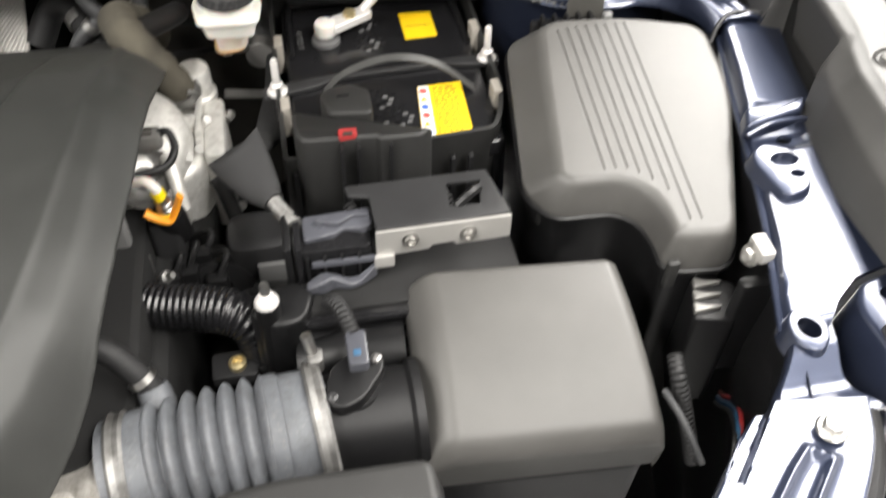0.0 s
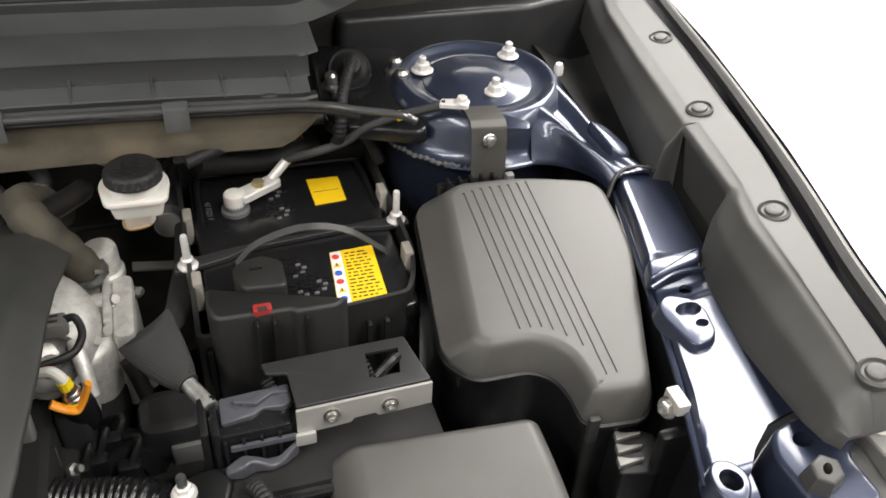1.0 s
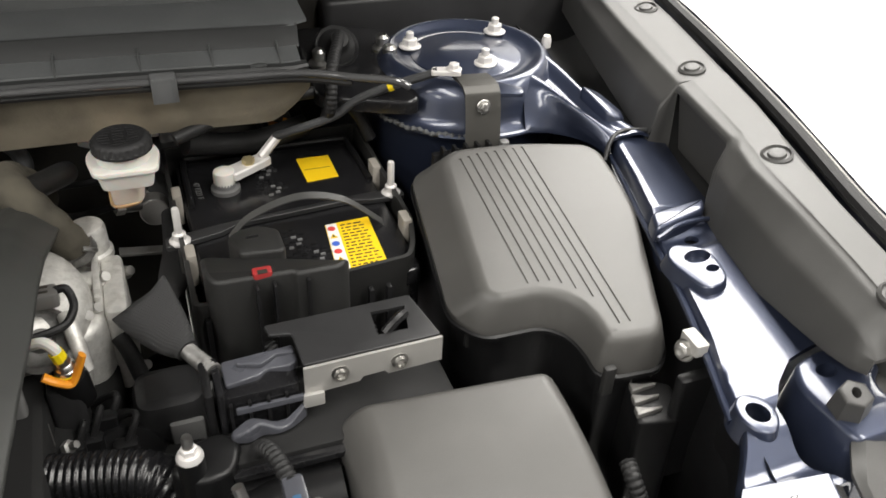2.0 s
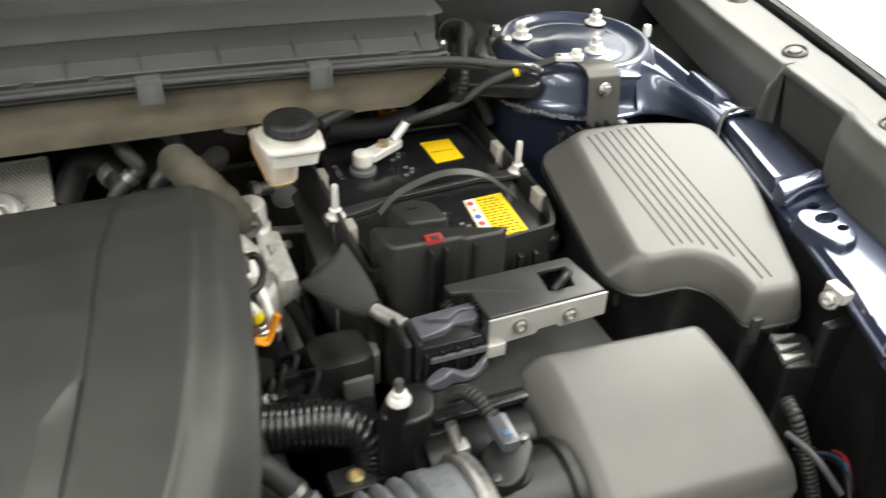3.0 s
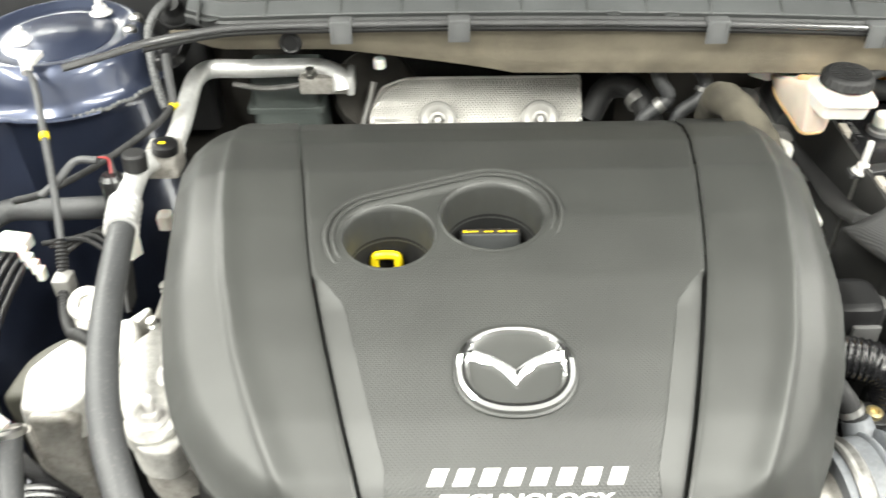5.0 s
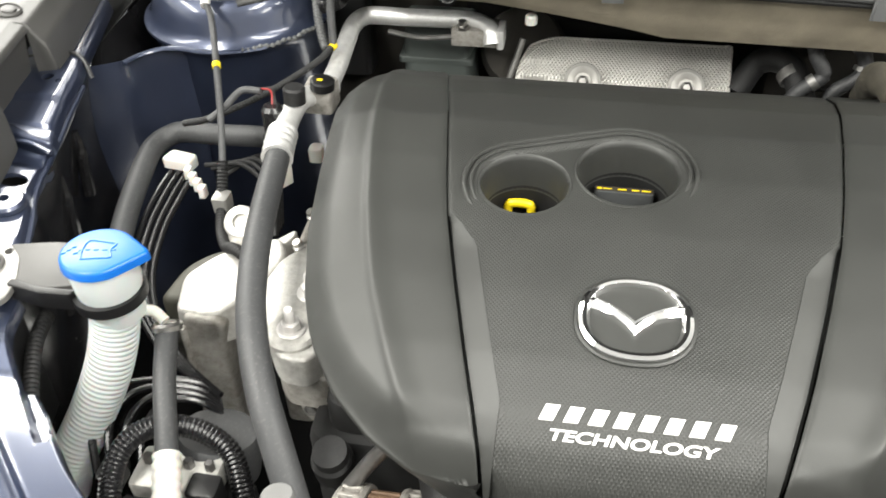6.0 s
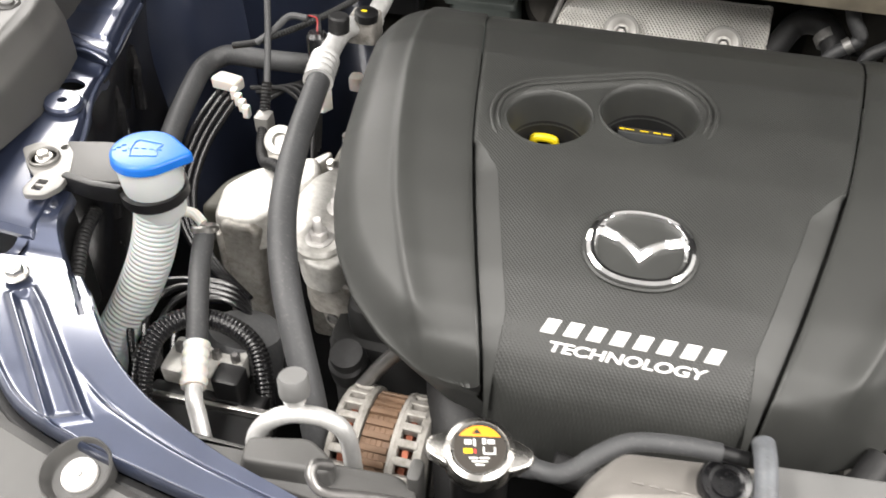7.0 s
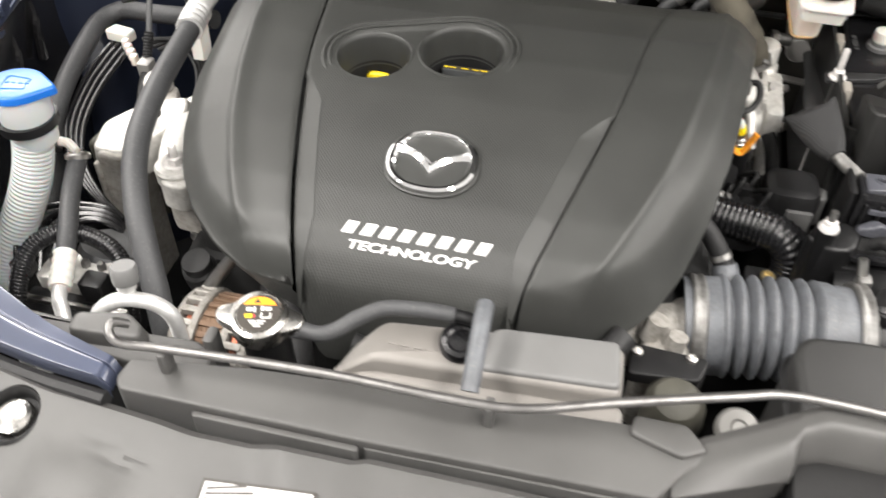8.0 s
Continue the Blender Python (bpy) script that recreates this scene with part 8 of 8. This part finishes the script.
def aircon():
    h = thing("aircon_hose", (-0.63, 0.4, 0.9), "thick dark grey air-conditioning hose with crimped ends", "hose")
    part("hose", tube([(-0.678, 0.53, 1.037), (-0.66, 0.43, 1.041), (-0.643, 0.36, 1.042), (-0.628, 0.315, 1.036), (-0.612, 0.28, 1.02), (-0.597, 0.255, 1.0), (-0.581, 0.23, 0.97), (-0.569, 0.209, 0.935)], 0.0112, 10, 18), GREYRUB, h)
    part("crimp", corrugated([(-0.6835, 0.562, 1.038), (-0.681, 0.545, 1.038), (-0.6775, 0.526, 1.037)], 0.0145, 0.009, 0.0016, 20), PIPE, h, "crimped aluminium collar")
    part("pipe", tube([(-0.682, 0.555, 1.038), (-0.684, 0.59, 1.04), (-0.68, 0.615, 1.043), (-0.668, 0.64, 1.035), (-0.667, 0.665, 1.027)], 0.0105, 8, 16), PIPE, h)
    part("joint", block(-0.682, -0.652, 0.618, 0.65, 1.025, 1.05, 0.004, 0.003), ALLOY, h)
    part("cap", revolve([(0.0105, 0), (0.0105, 0.014), (0.009, 0.016), (0, 0.016)], aim((-0.681, 0.598, 1.05), (0.05, 0.1, 1)), 22), RUBBER, h, "black service cap")
    part("joint_cap", revolve([(0.012, 0), (0.012, 0.008), (0.009, 0.010), (0, 0.010)], aim((-0.662, 0.626, 1.05), (0.1, 0, 1)), 18), BLACK, h)
    part("tape_dot", block(-0.666, -0.66, 0.622, 0.6255, 1.0598, 1.0604, 0.001, 0.0002), YELLOWP, h)
    p = thing("suction_pipe", (-0.8, 0.6, 0.9), "dark grey insulated suction pipe bent along the fender", "pipe")
    part("pipe", tube([(-0.812, 0.42, 0.935), (-0.822, 0.457, 0.955), (-0.836, 0.516, 0.966), (-0.845, 0.588, 0.976), (-0.843, 0.612, 0.979), (-0.834, 0.625, 0.981), (-0.820, 0.63, 0.983), (-0.78, 0.627, 0.985), (-0.735, 0.625, 0.988), (-0.70, 0.62, 0.992)], 0.0112, 8, 16), GREYRUB, p)
    s = thing("pressure_sensor", (-0.7, 0.575, 0.98), "black pressure sensor plug with red wires", "sensor")
    part("body", revolve([(0.012, 0), (0.0125, 0.012), (0.010, 0.016), (0.0105, 0.03), (0.011, 0.04), (0.008, 0.044), (0, 0.044)], aim((-0.70, 0.583, 1.008), (0, 0.1, 1)), 20), GLOSSBLACK, s)
    part("hex", slab([(0.0125 * math.cos(math.tau * k / 6), 0.0125 * math.sin(math.tau * k / 6)) for k in range(6)], -0.03, 0.012, 0, 0.001, m=aim((-0.70, 0.58, 1.0), (0, 0.1, 1))), NYLON, s, "pale sensor base")
    part("block", block(-0.672, -0.658, 0.585, 0.60, 0.99, 1.005, 0.003, 0.003), NYLON, s)
    for k in range(3):
        part("wire", tube([(-0.70 + 0.002 * k, 0.588, 1.05), (-0.703, 0.598 + 0.002 * k, 1.06), (-0.715, 0.605, 1.058)], 0.0009, 5, 6), (RED, RUBBER, RUBBER)[k], s)
    l = thing("sensor_loom", (-0.74, 0.61, 1.03), "grey taped sensor loom across the bay corner", "cable")
    part("loom", tube([(-0.715, 0.603, 1.056), (-0.735, 0.603, 1.055), (-0.748, 0.588, 1.045), (-0.762, 0.578, 1.036)], 0.0036, 6, 10), GREYRUB, l)
    part("loom", corrugated([(-0.80, 0.60, 1.015), (-0.765, 0.592, 1.03), (-0.72, 0.625, 1.04), (-0.685, 0.68, 1.045), (-0.672, 0.705, 1.052)], 0.0036, 0.003, 0.0006, 10), RUBBER, l)
    part("tag", tube([(-0.6735, 0.702, 1.051), (-0.671, 0.707, 1.0525)], 0.0042, 2, 10), YELLOWP, l, "yellow tape tag")
    part("rise", tube([(-0.672, 0.705, 1.052), (-0.676, 0.72, 1.075), (-0.679, 0.735, 1.09)], 0.0042, 5, 10), GREYRUB, l)
    c = thing("earth_cable", (-0.72, 0.55, 1.0), "thin grey earth cable with a white lug", "cable")
    part("lug", slab([(-0.806, 0.700), (-0.792, 0.700), (-0.79, 0.722), (-0.808, 0.722)], 1.098, 1.103, 0.003, 0.001), NUTWHITE, c)
    part("crimp", tube([(-0.799, 0.703, 1.101), (-0.796, 0.69, 1.096)], 0.005, 3, 10), NUTWHITE, c)
    part("sheath", tube([(-0.797, 0.694, 1.098), (-0.785, 0.675, 1.09), (-0.759, 0.612, 1.075), (-0.749, 0.578, 1.042), (-0.741, 0.545, 1.010)], 0.0033, 8, 10), GREYRUB, c)
    part("tag", tube([(-0.7605, 0.6155, 1.0757), (-0.758, 0.6095, 1.0743)], 0.0040, 2, 10), YELLOWP, c, "yellow tape tag")
    part("conduit", corrugated([(-0.7415, 0.547, 1.012), (-0.737, 0.519, 0.986), (-0.7285, 0.490, 0.977), (-0.713, 0.463, 0.983), (-0.698, 0.445, 0.998), (-0.684, 0.430, 1.009), (-0.665, 0.415, 1.010)], 0.0055, 0.0034, 0.0012, 12), RUBBER, c)
    part("clip", block(-0.7435, -0.7285, 0.510, 0.527, 0.979, 0.995, 0.003, 0.001), GREYSTEEL, c, "small steel clip")
    st = thing("liquid_line", (-0.68, 0.27, 0.9), "grey foam covered liquid line with a white crimp", "pipe")
    part("hose", tube([(-0.714, 0.346, 1.0), (-0.704, 0.31, 0.988), (-0.692, 0.275, 0.972), (-0.682, 0.25, 0.965)], 0.0086, 8, 16), GREYRUB, st)
    part("end_ring", revolve([(0.0085, -0.004), (0.0115, -0.003), (0.012, 0.001), (0.0098, 0.003), (0.0085, 0.001)], aim((-0.7145, 0.3475, 1.0015), (-0.15, 0.5, 0.8)), 28), STEEL, st)
    part("crimp", corrugated([(-0.6845, 0.256, 0.967), (-0.678, 0.238, 0.963), (-0.672, 0.222, 0.96)], 0.0105, 0.008, 0.0014, 18), NYLON, st, "white crimped collar")
    part("pipe", tube([(-0.673, 0.225, 0.961), (-0.667, 0.212, 0.958), (-0.662, 0.205, 0.952), (-0.65, 0.187, 0.935), (-0.643, 0.176, 0.91)], 0.0066, 8, 12), PIPE, st)


aircon()


def mounts():
    m = thing("engine_mount", (-0.69, 0.42, 0.8), "weathered cast aluminium engine mount bracket", "engine mount")
    flat = lambda y: Matrix(((1, 0, 0, 0), (0, 0, -1, y), (0, 1, 0, 0), (0, 0, 0, 1)))
    part("arch", slab([(-0.729, 0.384), (-0.737, 0.424), (-0.717, 0.448), (-0.692, 0.463), (-0.662, 0.472), (-0.650, 0.446), (-0.674, 0.405), (-0.683, 0.388), (-0.70, 0.380)], 0.950, lambda x, y: 0.986 + 0.10 * (x + 0.7) + 0.08 * (y - 0.42), 0.007, 0.005, 0.003, steps=4), CASTNEW, m)
    part("leg", slab([(-0.7285, 0.80), (-0.690, 0.80), (-0.6885, 0.90), (-0.690, 0.945), (-0.684, 0.972), (-0.690, 0.980), (-0.722, 0.980), (-0.7255, 0.938)], -0.02, 0.018, 0.006, 0.005, 0.0, m=flat(0.395), steps=4), ALLOY, m)
    part("leg_rib", slab([(-0.7265, 0.82), (-0.7215, 0.82), (-0.719, 0.97), (-0.7235, 0.97)], 0.0, 0.0225, 0.001, 0.002, 0.0, m=flat(0.395)), ALLOY, m)
    part("far_leg", slab([(-0.668, 0.80), (-0.642, 0.80), (-0.646, 0.965), (-0.668, 0.965)], -0.02, 0.012, 0.005, 0.004, 0.0, m=flat(0.43)), ALLOY, m)
    part("web", slab([(-0.768, 0.42), (-0.760, 0.466), (-0.738, 0.486), (-0.708, 0.49), (-0.70, 0.455), (-0.735, 0.42)], 0.84, lambda x, y: 0.955 + 0.15 * (x + 0.74), 0.012, 0.006), OLIVE, m, "dull brown weathered web")
    part("ear", revolve([(0.0155, 0), (0.0155, 0.008), (0.0135, 0.010), (0.0075, 0.010), (0.007, 0.006), (0, 0.006)], aim((-0.707, 0.492, 0.985), (0.1, -0.6, 0.8)), 26), CASTNEW, m)
    part("ear_arm", slab([(-0.722, 0.49), (-0.690, 0.50), (-0.672, 0.462), (-0.705, 0.45)], 0.94, 0.984, 0.006, 0.004), ALLOY, m)
    part("gusset", slab([(-0.682, 0.470), (-0.655, 0.486), (-0.650, 0.478), (-0.672, 0.455)], 0.95, lambda x, y: 0.985 + 0.4 * (x + 0.67), 0.003, 0.003), CASTNEW, m)
    b = thing("engine_bracket", (-0.62, 0.37, 0.85), "bright cast aluminium engine bracket with two studs", "engine bracket")
    part("casting", slab([(-0.657, 0.408), (-0.652, 0.440), (-0.634, 0.468), (-0.612, 0.47), (-0.600, 0.40), (-0.588, 0.345), (-0.600, 0.328), (-0.621, 0.331), (-0.633, 0.348), (-0.646, 0.375)], 0.972, lambda x, y: 1.0 - 0.12 * max(0, y - 0.42), 0.006, 0.004, 0.001, steps=4), CASTNEW, b)
    part("middle_step", slab([(-0.632, 0.400), (-0.633, 0.352), (-0.620, 0.337), (-0.585, 0.335), (-0.585, 0.400)], 0.938, 0.974, 0.005, 0.003, 0.001), ALLOY, b)
    part("lower_step", slab([(-0.626, 0.400), (-0.626, 0.354), (-0.612, 0.342), (-0.578, 0.340), (-0.578, 0.400)], 0.905, 0.940, 0.005, 0.003, -0.004), ALLOY, b)
    part("plugged_hole", revolve([(0.0055, 0), (0.0055, 0.0015), (0.0042, 0.002), (0.0038, 0.0003), (0, 0.0003)], aim((-0.608, 0.3425, 0.924), (-0.1, -1, 0.1)), 18), CLAMPSTEEL, b)
    part("pad", revolve([(0.0205, 0.99), (0.0205, 1.003), (0.0185, 1.0055), (0, 1.0055)], Matrix.Translation((-0.616, 0.355, 0)), 32), CASTNEW, b)
    part("web", slab([(-0.640, 0.45), (-0.612, 0.45), (-0.607, 0.56), (-0.64, 0.56)], 0.90, 0.978, 0.006, 0.004), ALLOY, b)
    part("dark_sender", revolve([(0.011, 0), (0.0115, 0.012), (0.008, 0.022), (0, 0.023)], aim((-0.612, 0.43, 0.995), (-0.1, -0.2, 1)), 20), OLIVE, b, "dark oil pressure sender")
    for x, y in ((-0.616, 0.355), (-0.612, 0.395)):
        hexbolt("mount_nut", (x, y, 1.005), (0, 0, 1), 0.0078, "pale nut and stud on the engine bracket", "engine bracket nuts", NUTWHITE, True, 0.014)
    e = thing("timing_cover", (-0.63, 0.52, 0.8), "cast timing cover edge with small bolts", "engine casting")
    part("edge", slab([(-0.648, 0.44), (-0.625, 0.44), (-0.62, 0.66), (-0.65, 0.66)], 0.80, 0.992, 0.006, 0.005), ALLOY, e)
    for k in range(5):
        part("bolt", revolve([(0.006, 0), (0.006, 0.004), (0.004, 0.005), (0.004, 0.009), (0, 0.009)], aim((-0.642, 0.46 + 0.042 * k, 0.992), (-0.3, -0.2, 1)), 8), STEEL, e)
    u = thing("brake_unit", (-0.685, 0.25, 0.8), "alloy brake pressure unit on a black control box", "brake unit")
    part("valve_block", block(-0.716, -0.652, 0.242, 0.278, 0.90, 0.945, 0.003, 0.003), CASTNEW, u)
    part("relay_cap", block(-0.668, -0.645, 0.236, 0.256, 0.90, 0.952, 0.003, 0.002), BLACK, u)
    part("ledge", block(-0.722, -0.645, 0.230, 0.243, 0.895, 0.930, 0.002, 0.002), BLACK, u)
    part("controller", block(-0.735, -0.625, 0.196, 0.232, 0.84, 0.925, 0.006, 0.005), BLACK, u)
    part("steel_rim", slab([(-0.738, 0.226), (-0.622, 0.230), (-0.622, 0.236), (-0.738, 0.232)], 0.90, 0.93, 0.001, 0.001), STEEL, u)
    part("motor", revolve([(0.034, 0), (0.034, 0.03), (0.03, 0.036), (0, 0.038)], aim((-0.672, 0.29, 0.905), (0.1, 0.3, 0.9)), 30), GREYRUB, u)
    for k in range(4):
        part("union", revolve([(0.0042, 0), (0.0042, 0.006), (0.0028, 0.008), (0, 0.008)], aim((-0.707 + 0.016 * k, 0.264, 0.945), (0, 0, 1)), 6), RODSTEEL, u)
    part("side_plug", block(-0.668, -0.628, 0.236, 0.27, 0.88, 0.925, 0.004, 0.003), BLACK, u)
    co = thing("unit_conduit", (-0.69, 0.26, 0.9), "black ribbed conduit arching over the brake unit", "conduit")
    part("conduit", corrugated([(-0.708, 0.195, 0.915), (-0.713, 0.208, 0.94), (-0.722, 0.239, 0.957), (-0.719, 0.262, 0.966), (-0.704, 0.279, 0.967), (-0.676, 0.285, 0.962), (-0.65, 0.279, 0.95), (-0.637, 0.262, 0.93), (-0.632, 0.245, 0.90)], 0.0085, 0.0034, 0.0009, 16), GLOSSBLACK, co)
    part("clip", block(-0.732, -0.716, 0.236, 0.252, 0.945, 0.962, 0.002, 0.001), BLACK, co)
    for k in range(4):
        d = 0.0085 * k
        pts = [(-0.818 + d, 0.592 - 0.5 * d, 0.968), (-0.822 + d, 0.55, 0.962), (-0.820 + 0.9 * d, 0.505, 0.955), (-0.806 + 0.8 * d, 0.45, 0.948), (-0.775 + 0.6 * d, 0.402, 0.942), (-0.735 + 0.5 * d, 0.365, 0.938), (-0.695 + 0.5 * d, 0.345 - 0.2 * d, 0.932)]
        t = thing("brake_line", pts[0], "thin black coated brake line", "brake line", "brake lines")
        part("line", tube(pts, 0.0031, 8, 10), GLOSSBLACK, t)
    for k in range(4):
        d = 0.012 * k
        pts = [(-0.757 + d, 0.262, 0.915), (-0.775 + 1.2 * d, 0.30, 0.93), (-0.765 + 1.2 * d, 0.335 - 0.004 * k, 0.936), (-0.71 + 0.3 * d, 0.348 - 0.006 * k, 0.936), (-0.685 + 0.3 * d, 0.338 - 0.006 * k, 0.93), (-0.682, 0.315 - 0.006 * k, 0.915)]
        t = thing("brake_line", pts[0], "looped black brake line above the brake unit", "brake line", "looped brake lines")
        part("line", tube(pts, 0.0034, 8, 10), GLOSSBLACK, t)
    for k in range(4):
        pts = [(-0.79 + 0.006 * k, 0.60, 0.965 - 0.004 * k), (-0.75 + 0.004 * k, 0.605 + 0.006 * k, 0.965), (-0.715, 0.58 + 0.008 * k, 0.95), (-0.70, 0.54 + 0.006 * k, 0.93)]
        t = thing("brake_line", pts[0], "black brake line curving behind the mount", "brake line", "curved brake lines")
        part("line", tube(pts, 0.0027, 8, 8), RUBBER, t)
    wc = thing("line_clip", (-0.8, 0.59, 0.96), "white plastic clip holding the brake lines", "clip")
    part("bar", slab([(-0.828, 0.584), (-0.796, 0.580), (-0.792, 0.596), (-0.822, 0.602)], 0.970, 0.982, 0.003, 0.003), NYLON, wc)
    for k in range(4):
        part("tooth", block(-0.80 + 0.0085 * k, -0.793 + 0.0085 * k, 0.572 - 0.009 * k, 0.581 - 0.009 * k, 0.966, 0.978, 0.001, 0.001), NYLON, wc)


mounts()
